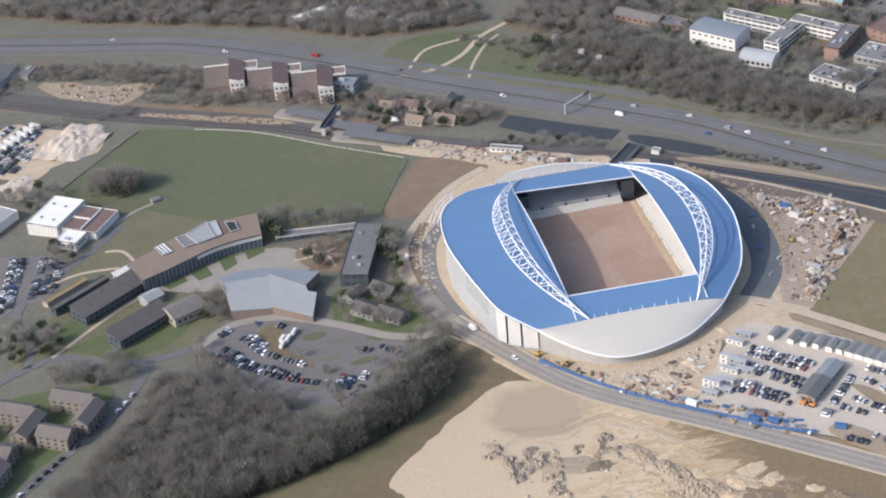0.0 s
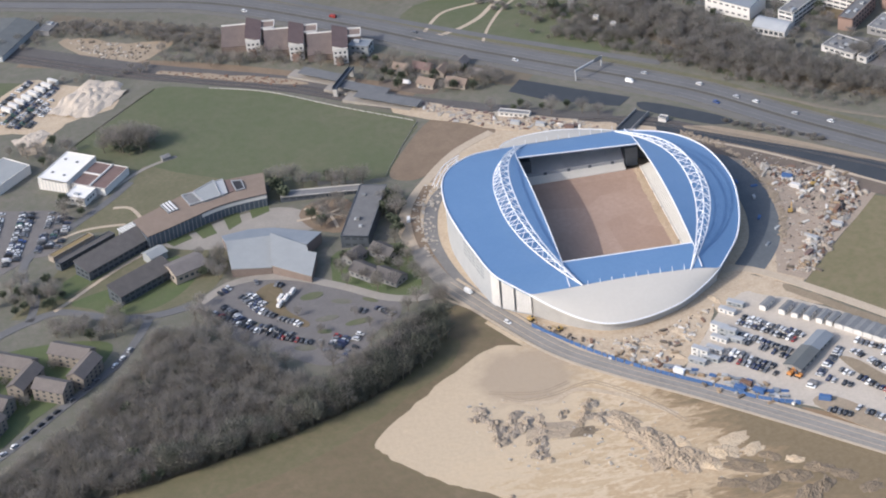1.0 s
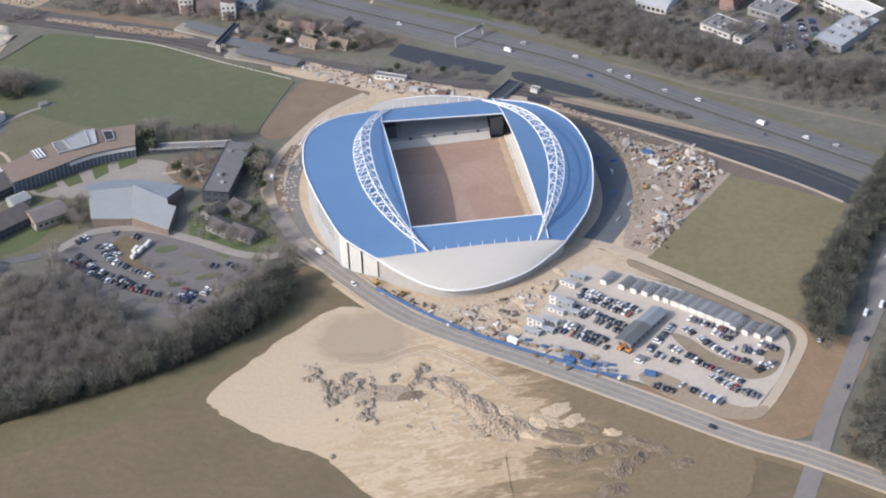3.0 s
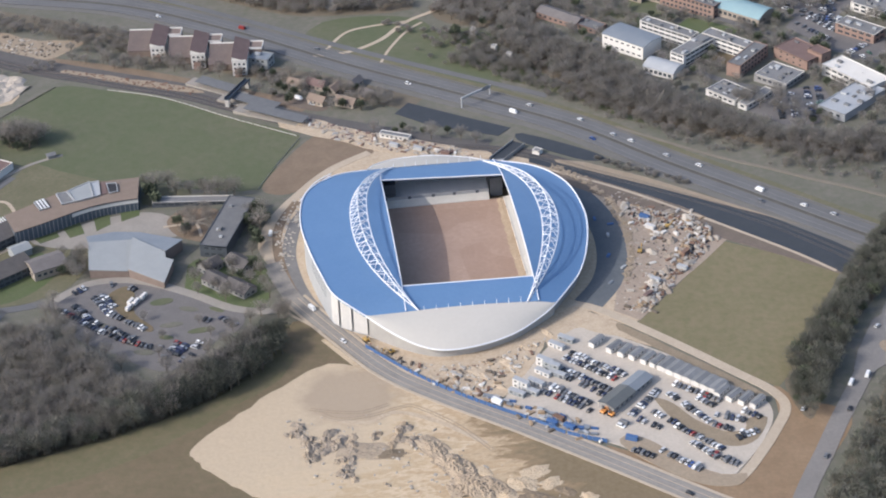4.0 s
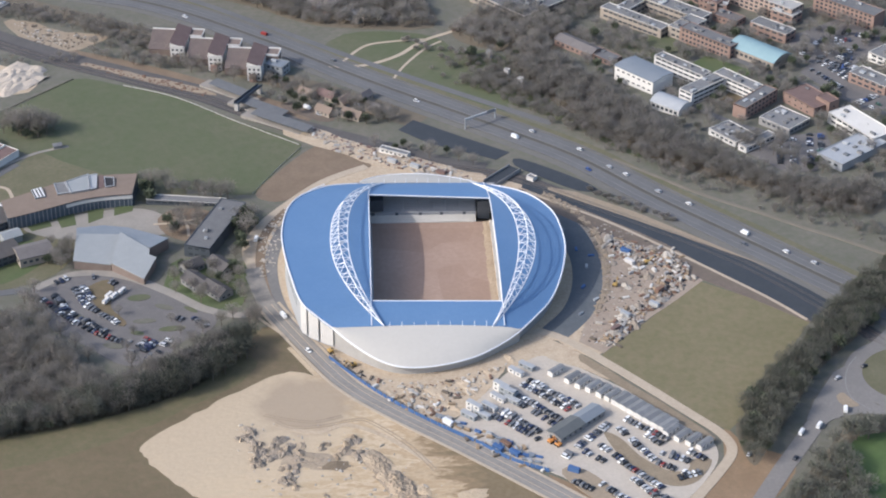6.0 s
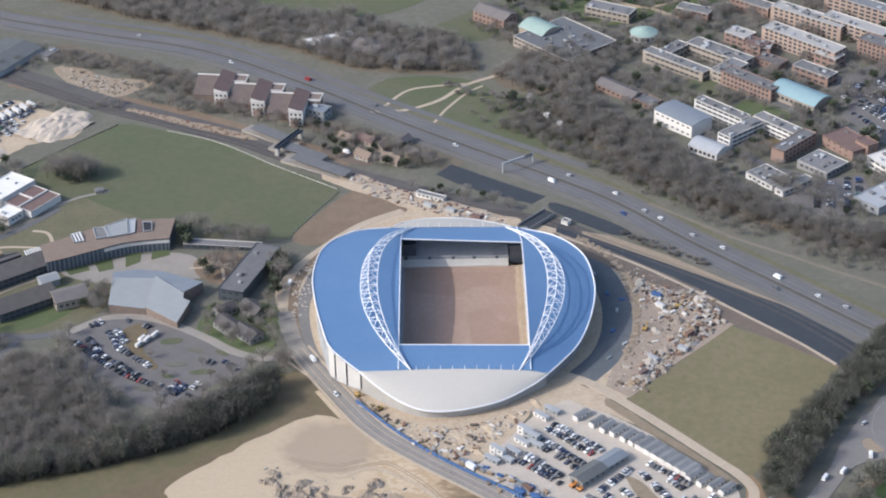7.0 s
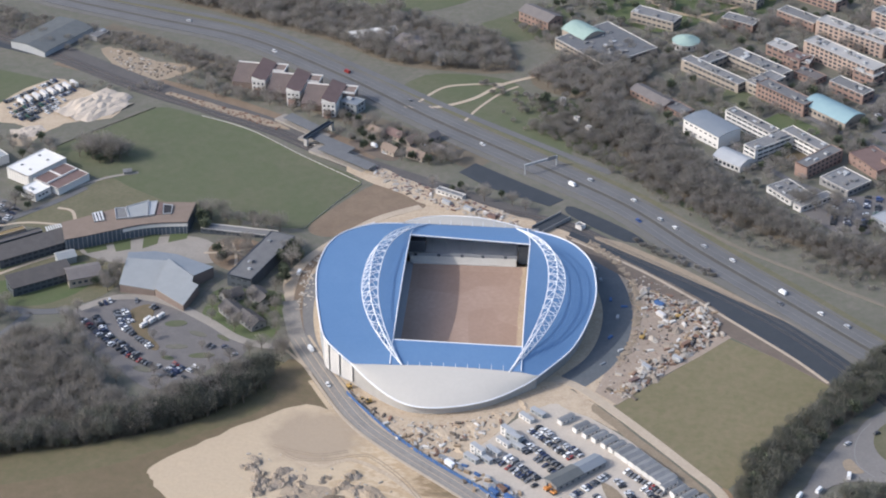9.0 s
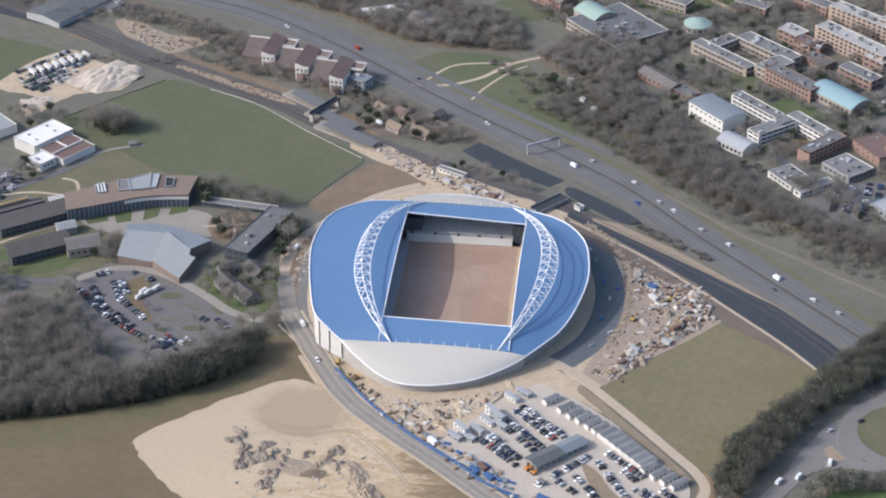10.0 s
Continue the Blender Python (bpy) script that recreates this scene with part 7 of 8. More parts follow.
# site compound
for a, b in (((42, -110), (66, -138)), ((46, -107), (70, -134)), ((33, -121), (57, -149)), ((37, -118), (60, -145)), ((25, -137), (47, -161)), ((29, -134), (50, -157))):
    car_row(a, b, 90, 2.4, 0.93, "cars in the site compound")
for a, b in (((92, -146), (112, -166)), ((106, -176), (120, -185)), ((88, -153), (95, -168)), ((95, -168), (103, -183)), ((103, -184), (117, -194)), ((75, -165), (86, -180)), ((85, -181), (104, -206)), ((58, -177), (70, -164)), ((71, -163), (84, -149)), ((74, -199), (90, -220)), ((68, -172), (78, -182)), ((101, -160), (108, -170)), ((112, -198), (124, -194)), ((96, -206), (108, -219)), ((90, -196), (100, -212)), ((60, -196), (72, -206)), ((120, -176), (128, -184))):
    car_row(a, b, 90, 2.5, 0.9, "cars in the site compound")
# campus car parks
for a, b in (((-222, -3), (-212, -16)), ((-212, -16), (-200, -30)), ((-200, -30), (-187, -42)), ((-187, -42), (-176, -50)), ((-215, 0), (-205, -18)), ((-205, -19), (-194, -31)), ((-194, -31), (-181, -43)), ((-204, 6), (-195, -13)), ((-195, -13), (-186, -23)), ((-186, -23), (-175, -34)),
             ((-200, 8), (-192, -8)), ((-216, 12), (-208, 17)), ((-196, 17), (-189, 18)), ((-186, 14), (-180, 8)), ((-166, -64), (-157, -50)), ((-161, -66), (-153, -54)), ((-150, -59), (-143, -48)), ((-134, -31), (-126, -41)), ((-157, -71), (-150, -64)), ((-144, -30), (-137, -35)), ((-176, -51), (-166, -54))):
    car_row(a, b, 90, 2.4, 0.92, "cars in the campus car park", 0.22)
for a, b in (((-346, 86), (-334, 150)), ((-333, 86), (-321, 146)), ((-327, 90), (-316, 144)), ((-314, 95), (-304, 140)), ((-308, 95), (-298, 136)), ((-302, 96), (-294, 130))):
    car_row(a, b, 90, 2.6, 0.86, "cars in the campus car park", 0.22, True)
lane = spline([(x, y, 0) for x, y in ((-342, -101), (-331, -92), (-311, -71), (-291, -51), (-274, -33), (-263, -14))], 10)
gone = 0.0
for a, b in zip(lane, lane[1:]):
    gone += (b - a).length
    if gone > 5.4:
        gone = 0.0
        if rnd.random() < 0.9:
            car(b.x + 1.6, b.y - 1.4, math.degrees(math.atan2(b.y - a.y, b.x - a.x)) + rnd.uniform(-4, 4), "car", None, "cars along the wood")
for a, b in (((-330, 262), (-297, 308)), ((-334, 268), (-301, 313)), ((-325, 258), (-300, 292)), ((-338, 276), (-306, 318)), ((-343, 286), (-314, 324)), ((-320, 254), (-302, 280))):
    car_row(a, b, 90, 2.9, 0.88, "machinery park vehicles", 0.3, True)
for a, b in (((262, 272), (290, 306)), ((272, 264), (300, 298)), ((284, 262), (312, 292)), ((225, 156), (220, 118)), ((234, 154), (228, 117)), ((245, 156), (238, 114)), ((252, 154), (247, 128)), ((271, 261), (289, 226)), ((276, 262), (295, 224)), ((282, 259), (302, 218)), ((288, 258), (308, 216)), ((264, 249), (279, 219)), ((291, 189), (306, 199)), ((284, 196), (302, 208)), ((268, 292), (284, 279)), ((280, 298), (301, 291)), ((296, 305), (318, 294)), ((281, 266), (310, 259)), ((279, 254), (304, 243))):
    car_row(a, b, 90, 2.8, 0.7, "cars on the far campus", 0.24, True)
# the many far cars, joined
cv_, cf_, ci_, slots = [], [], [], {}
for kind, paint, m in FAR_CARS:
    body, cabin_, roof_, L, W = car_parts(kind, paint) if (kind, paint, "raw") not in CARS else CARS[kind, paint, "raw"]
    CARS[kind, paint, "raw"] = (body, cabin_, roof_, L, W)
    for me, off in ((body, 0), (cabin_, 0), (roof_, 0), (AXLE[0], L / 2 - 0.85), (AXLE[0], -L / 2 + 0.8)):
        sl = slots.setdefault(me.materials[0].name, len(slots))
        o = len(cv_)
        mm = m @ pose(off, 0, 0.32 if me is AXLE[0] else 0)
        cv_ += [tuple(mm @ v.co) for v in me.vertices]
        for p in me.polygons:
            cf_.append([o + v for v in p.vertices])
            ci_.append(sl)
fm = bpy.data.meshes.new("far_cars")
fm.from_pydata(cv_, [], cf_)
for nm in slots:
    fm.materials.append(bpy.data.materials[nm])
fm.polygons.foreach_set("material_index", ci_)
tagged(new("parked_cars", fm), "many parked cars in distant car parks", "cars", kind="stuff")
for k in range(8):
    x, y = -330 + 31 * k / 7, 285 + 30 * k / 7
    c = thing("lorry_trailer", pose(x, y, G(x, y) + 0.2, 0, 0, -46), "white box trailer parked on pale soil", "trailer", "parked trailers")
    part("body", from_bm("body", box_bm(-4.2, 4.2, -1.2, 1.2, 1.0, 3.8, bevel=0.06), M["cladw"]), c)
    part("chassis", from_bm("chassis", box_bm(-4.0, 4.0, -0.5, 0.5, 0.6, 1.0), M["tyre"]), c)
    for sx in (-2.8, 2.8):
        part("axle", AXLE[1], c, pose(sx, 0, 0.32))
# highway traffic
A27c = spline([(x, y, 0) for x, y in A27], 8)


def on_highway(x, y, lane, kind, paint):
    i = min(range(1, len(A27c) - 1), key=lambda k: (A27c[k].x - x) ** 2 + (A27c[k].y - y) ** 2)
    d = (A27c[i + 1] - A27c[i - 1]).normalized()
    rel = Vector((x, y, 0)) - A27c[i]
    p = A27c[i] + d * rel.dot(d) + Vector((-d.y, d.x, 0)) * lane
    car(p.x, p.y, math.degrees(math.atan2(d.y, d.x)) + (180 if lane > 0 else 0), kind, paint, "traffic on the highway", 0.34)


for x, y, lane, kind, paint in ((54, 163, -5, "van", "white"), (129, 117, 6, "car", "white"), (152, 99, 6, "car", "silver"), (170, 84, 8, "car", "white"), (187, 38, 5, "van", "white"), (182, 23, -5, "car", "grey"), (206, 14, 6, "car", "white"), (219, 0, 8, "car", "silver"), (4, 232, -4, "car", "white"), (69, 174, 8, "car", "silver"), (97, 147, 8, "car", "white"), (119, 127, 5, "car", "silver"), (110, 128, -7, "car", "blue"), (-60, 290, 7, "car", "grey"), (-103, 343, 6, "van", "red"), (-160, 380, -6, "car", "white"), (-240, 425, 6, "car", "silver")):
    on_highway(x, y, lane, kind, paint)
for x, y, a, kd, pt in ((179, -165, 58, "van", "white"), (189, -160, 58, "van", "white"), (172, -186, 58, "car", "black"), (150, -221, 58, "car", "grey"), (-84, -34, -60, "van", "white"), (-70, -70, -58, "car", "white"), (-102, 52, 80, "van", "white"), (207, -118, 40, "car", "silver"), (205, -147, 80, "van", "white"), (150, -181, 58, "car", "silver"), (80, -236, -45, "car", "black"), (223, -108, 40, "car", "black")):
    car(x, y, a, kd, pt, "traffic on local roads", 0.36)


# ---- site cabins and plant ----
def cabin(x, y, L, W, H, ang, roof_m, label, group="site cabins", stairs=False):
    c = thing("site_cabin", pose(x, y, G(x, y) + 0.25, 0, 0, ang), label, "cabin", group)
    part("body", from_bm("body", box_bm(-L / 2, L / 2, -W / 2, W / 2, -0.4, H, bevel=0.06), M["cladw"]), c)
    part("roof", roof_mesh(L, W, H, "gable", 0.55, roof_m, 0.18, 0.16), c)
    part("door", from_bm("door", box_bm(-0.45, 0.45, -W / 2 - 0.05, -W / 2 + 0.02, 0, 2.0), M["zincdark"]), c)
    for k in (-1, 1):
        part("window", pane_mesh(1.2, 0.9)[0], c, pose(k * L * 0.3, -W / 2 - 0.01, 1.5))
    return c


for x, y in ((61, -101), (69, -108), (74, -113), (79, -117), (84, -122), (88, -126), (114, -159), (119, -164), (124, -168), (129, -172)):
    cabin(x, y, 9.5, 3.6, 2.7, 42 + rnd.uniform(-2, 2), M["greyroof"], "pale site cabin with grey pitched roof")
for k in range(7):
    cabin(92 + k * 3.5, -130 - k * 4.2, 10.5, 5.0, 2.8, 42, M["greyroof"], "pale site cabin in a joined row")
for e_, L_, m_ in ((8.6, 16.0, M["zincdark"]), (-8.2, 18.0, M["shedroof"])):
    building("long_shed", 67 + 0.731 * e_, -150 + 0.682 * e_, L_, 9.4 if e_ < 0 else 8.6, 3.6 if e_ < 0 else 3.3, 43, M["render_grey"], m_, "gable", "long site canteen shed with grey pitched roof", "shed", pitch=1.2, rows=1, win=(1.6, 1.0, 4.0), base=0.2)
for k, (x, y, h) in enumerate(((31, -116, 5.4), (34, -121, 5.4), (29, -123, 2.7), (36, -126, 2.7), (16, -133, 5.4), (20, -138, 2.7), (24, -131, 2.7), (13, -138, 2.7), (40, -100, 2.7), (46, -95, 2.7))):
    for lv in range(int(h / 2.6)):
        c = thing("stacked_cabin", pose(x, y, G(x, y) + 0.25 + lv * 2.65, 0, 0, -46 + (k % 2) * 4), "flat-roofed site cabin with pale blue panels" if k % 2 else "white flat-roofed site cabin", "cabin", "stacked site cabins")
        part("body", from_bm("body", box_bm(-4.6, 4.6, -1.5, 1.5, 0, 2.5, bevel=0.08), M["cladw"] if k % 2 == 0 else M["zinc"]), c)
        part("roof", from_bm("roof", box_bm(-4.7, 4.7, -1.6, 1.6, 2.5, 2.63), M["clad"]), c)
        part("door", from_bm("door", box_bm(-0.45, 0.45, -1.56, -1.48, 0.1, 2.1), M["zincdark"]), c)
        for s in (-2.6, 2.6):
            part("window", pane_mesh(1.4, 0.9)[0], c, pose(s, -1.51, 1.45))
for k, (x, y, a, m_, lb) in enumerate(((26, -167, -46, "bluefence", "blue steel shipping container"), (34, -172, -46, "bluefence", "blue steel shipping container"), (30, -164, -46, "rust", "rusty steel shipping container"), (62, -188, -30, "bluefence", "blue tarpaulin-covered skip"), (2, -143, -46, "steel", "white steel shipping container"), (-20, 142, -34, "clad", "grey steel shipping container"), (-6, 134, -34, "clad", "grey steel shipping container"), (10, 124, -34, "maroon", "dark red shipping container"), (112, 20, -42, "bluefence", "blue steel shipping container"), (121, -39, -42, "clad", "grey steel shipping container"), (104, -48, -46, "clad", "grey steel shipping container"), (113, 8, -50, "cladw", "pale steel shipping container"), (126, -24, 46, "rust", "rusty steel shipping container"), (97, -62, 40, "maroon", "dark red shipping container"))):
    c = thing("shipping_container", pose(x, y, G(x, y) + 0.2, 0, 0, a), lb + " on the site", "container", "shipping containers")
    part("body", from_bm("body", box_bm(-3.0, 3.0, -1.2, 1.2, 0, 2.5, bevel=0.05), M[m_]), c)
    for s in (-0.6, 0.6):
        part("door", from_bm("door", box_bm(3.0, 3.06, s - 0.55, s + 0.55, 0.1, 2.4), M[m_]), c)


def digger(x, y, ang, paint="yellow"):
    c = thing("excavator", pose(x, y, G(x, y) + 0.2, 0, 0, ang), paint.replace("machine_", "") + " tracked excavator on bare soil", "excavator", "site machines")
    for s in (-1, 1):
        part("track", from_bm("track", box_bm(-1.7, 1.7, s * 1.1 - 0.3, s * 1.1 + 0.3, 0, 0.8, bevel=0.2), M["tyre"]), c)
    part("body", from_bm("body", box_bm(-1.9, 1.2, -1.25, 1.25, 0.9, 2.0, bevel=0.15), M[paint]), c)
    part("cab", from_bm("cab", box_bm(0.0, 1.2, 0.2, 1.25, 2.0, 3.0, bevel=0.12), M["glass"]), c)
    bm = bmesh.new()
    tube(bm, (1.0, -0.4, 1.6), (3.2, -0.4, 4.2), 0.28, 0.2)
    part("boom", from_bm("boom", bm, M[paint]), c)
    bm = bmesh.new()
    tube(bm, (3.2, -0.4, 4.2), (5.0, -0.4, 1.8), 0.2, 0.14)
    part("arm", from_bm("arm", bm, M[paint]), c)
    part("bucket", from_bm("bucket", box_bm(4.5, 5.4, -0.9, 0.1, 0.9, 1.7, bevel=0.15), M["rust"]), c)


for x, y, a in ((53, -163, 40), (-58, -72, -60), (-46, -86, 200), (102, -16, 70), (123, 7, 20), (56, -166, 130)):
    digger(x, y, a, "machine_orange" if x > 50 and y < -100 else "yellow")


def stack(x, y, ang, mt, label, n):
    c = thing("material_stack", pose(x, y, G(x, y) + 0.15, 0, 0, ang), label, "building material", "stacked building materials")
    for k in range(n):
        part("slab", from_bm("bundle", box_bm(-2.1 + 0.1 * k, 1.9 - 0.2 * k, -0.8 + (k % 2) * 0.2, 0.7, k * 0.4, k * 0.4 + 0.36, bevel=0.05), mt), c)


kinds_ = ((M["timber"], "stacked pale timber bundles"), (M["rubble"], "stacked pale stone packs"), (M["rust"], "stacked rusty steel bars"), (M["concrete"], "stacked grey concrete units"), (M["terrace"], "stacked pale insulation packs"), (M["bark"], "stacked dark scaffold poles"))
q_ = random.Random(99)
for poly, cnt in ((YARD, 14), (FRONT, 48), ([(-84, 204), (-36, 166), (20, 130), (30, 112), (0, 122), (-56, 160)], 26), ([(14, -150), (40, -178), (52, -188), (30, -180), (6, -156)], 14)):
    k = 0
    while k < cnt:
        x, y = q_.uniform(min(p[0] for p in poly), max(p[0] for p in poly)), q_.uniform(min(p[1] for p in poly), max(p[1] for p in poly))
        if inside(x, y, poly):
            k += 1
            mt, lb = q_.choice(kinds_)
            stack(x, y, q_.uniform(0, 180), mt, lb + " on bare soil", q_.randrange(2, 4))
for cx, cy, n_ in ((114, 16, 14), (122, 8, 12), (134, 6, 10), (142, -2, 8), (116, -4, 8), (132, -14, 12), (122, -28, 12), (110, -44, 11), (101, -56, 12), (92, -70, 9), (134, 18, 7), (106, 30, 6), (140, -10, 8)):
    for k in range(n_):
        x, y = cx + q_.gauss(0, 3.6), cy + q_.gauss(0, 3.0)
        mt, lb = q_.choice(kinds_ + ((M["rust"], "stacked rusty reinforcement"),))
        stack(x, y, q_.choice((-42, 48)) + q_.uniform(-25, 25), mt, lb + " on bare soil", q_.randrange(1, 5))
for k in range(58):
    t = q_.random()
    x, y = -4 + 48 * t + q_.gauss(0, 2.2) + 2, -139 - 42 * t + q_.gauss(0, 2.0) + 2
    mt, lb = q_.choice(((M["zincdark"], "stacked dark steel formwork"), (M["bluefence"], "stacked blue fence panels"), (M["clad"], "stacked grey scaffold boards"), (M["timber"], "stacked timber boards"), (M["concrete"], "stacked concrete blocks")))
    stack(x, y, -44 + q_.uniform(-30, 30), mt, lb + " beside the hoarding", q_.randrange(2, 5))
for x, y, a in ((84, 26, 70), (88, 6, 80), (84, -16, 60), (90, -30, 40), (78, 48, 100), (80, -44, 30), (92, 18, 20), (74, 62, 120)):
    mt, lb = q_.choice(((M["clad"], "stacked grey steel panels"), (M["bluefence"], "stacked blue formwork"), (M["zincdark"], "stacked slate-grey panels")))
    stack(x, y, a + q_.uniform(-20, 20), mt, lb + " on dark hardstanding", q_.randrange(1, 4))
stuff_rubble("site_rubble", [(68, 92), (84, 72), (94, 44), (98, 10), (94, -20), (86, -44), (90, -46), (99, -20), (103, 12), (99, 46), (88, 76), (72, 97)], 420, 131, M["tansoil"], "loose soil along the hardstanding's edge", 0.4, 1.6, 0.4)
# blue hoarding along the site road
HOARD = spline([(x, y, 0) for x, y in ((-60, -76), (-49, -92), (-34, -112), (-16, -132), (2, -149), (18, -163), (32, -177), (50, -188))], 16)
hd = thing("hoarding", Matrix(), "blue solid panel hoarding along the site road", "fence")
pan = from_bm("panel", box_bm(-1.3, 1.3, -0.06, 0.06, -0.3, 2.3, bevel=0.02), M["bluefence"])
post = from_bm("post", box_bm(-0.06, 0.06, -0.12, 0.12, -0.3, 2.4), M["bluefence"])
step = 0.0
for a, b in zip(HOARD, HOARD[1:]):
    step += (b - a).length
    if step >= 2.64:
        step -= 2.64
        an = math.degrees(math.atan2(b.y - a.y, b.x - a.x))
        part("panel", pan, hd, pose(b.x, b.y, G(b.x, b.y) + 0.2, 0, 0, an))
        part("post", post, hd, pose(b.x, b.y, G(b.x, b.y) + 0.2, 0, 0, an) @ pose(1.32, 0, 0))


def fence(pts, label, h=1.6, mt=None, gap=3.2):
    """Light fencing: posts and one long mesh panel each bay."""
    c = [p for p in spline([(x, y, 0) for x, y in pts], 30)]
    f = thing("fence", Matrix(), label, "fence")
    pm = from_bm("panel", box_bm(-gap / 2, gap / 2, -0.04, 0.04, 0.1, h), mt or M["steel"])
    st = 0.0
    for a, b in zip(c, c[1:]):
        st += (b - a).length
        if st >= gap:
            st -= gap
            part("panel", pm, f, pose(b.x, b.y, G(b.x, b.y) + 0.1, 0, 0, math.degrees(math.atan2(b.y - a.y, b.x - a.x))))


fence([(-200, 268), (-162, 246), (-120, 207), (-80, 172)], "pale low fence along the pasture's edge", 0.8, M["concrete"])
fence([(-76, 170), (-92, 139), (-106, 109)], "pale low fence with weathered posts", 0.5, M["concrete"])
fence([(-232, 282), (-262, 250), (-293, 215)], "dark hedge-lined wire fence", 0.6, M["bark"])

# caravans in the campus car park
for x, y, a in ((-184, -11, 60), (-180, -6, 60), (-176, -1, 60), (-183, -5, 60)):
    c = thing("caravan", pose(x, y, G(x, y) + 0.2, 0, 0, a), "white touring caravan parked on asphalt", "caravan", "white caravans")
    part("body", from_bm("body", box_bm(-2.8, 2.8, -1.1, 1.1, 0.4, 2.7, bevel=0.3), M["white"]), c)
    part("window", pane_mesh(1.4, 0.8)[0], c, pose(0.6, -1.1, 1.8))
    for s in (-1, 1):
        part("wheel", WHEEL, c, pose(0, s * 0.95, 0.32))

# cottage yards
patch("yard", [(-58, 226), (-46, 218), (-36, 222), (-44, 232), (-54, 236)], 0.2, M["paving"], "pale gravel yard among cottages", "yard", n=3)
patch("yard", [(-84, 232), (-70, 222), (-56, 206), (-64, 202), (-80, 214), (-92, 228)], 0.2, M["bank"], "brown lineside yard", "yard", n=3)
patch("yard", [(-36, 214), (-20, 204), (-14, 210), (-28, 224)], 0.2, M["tansoil"], "bare yard beside a cottage", "yard", n=3)
for x, y, a, pt in ((-52, 226, 40, "white"), (-47, 223, 40, "silver"), (-42, 224, 10, "white"), (-24, 212, -30, "black"), (-74, 222, -36, "white"), (-66, 212, -36, "silver"), (-30, 216, 50, "white")):
    car(x, y, a, "van" if pt == "white" and x < -60 else "car", pt, "cars by the cottages", 0.24)
# ---- single trees and shrubs ----
for x, y, sz in ((-214, -34, 0.9), (-206, -44, 0.8), (-196, -58, 0.9), (-188, -70, 0.9), (-168, -62, 0.7), (-164, -78, 0.9), (-152, -80, 0.8), (-142, -66, 0.8), (-132, -60, 0.8), (-128, -46, 0.7), (-166, -45, 0.6), (-140, -47, 0.6), (-226, 4, 0.8), (-230, -8, 0.9), (-118, -40, 0.8), (-112, -34, 0.9), (-146, -34, 0.5), (-176, -24, 0.5)):
    tree(x, y, sz, label="bare tree standing between parking bays")
for x, y, s in ((-250, 203, 1.4), (-262, 204, 1.3), (-242, 201, 1.2), (-255, 212, 1.2), (-268, 211, 1.1), (-238, 206, 1.0), (-247, 196, 1.1), (-258, 199, 1.3), (-253, 205, 1.4), (-264, 215, 1.1), (-270, 204, 1.0), (-244, 210, 1.1)):
    tree(x, y, s, label="broad bare tree standing in the pasture", group="pasture trees")
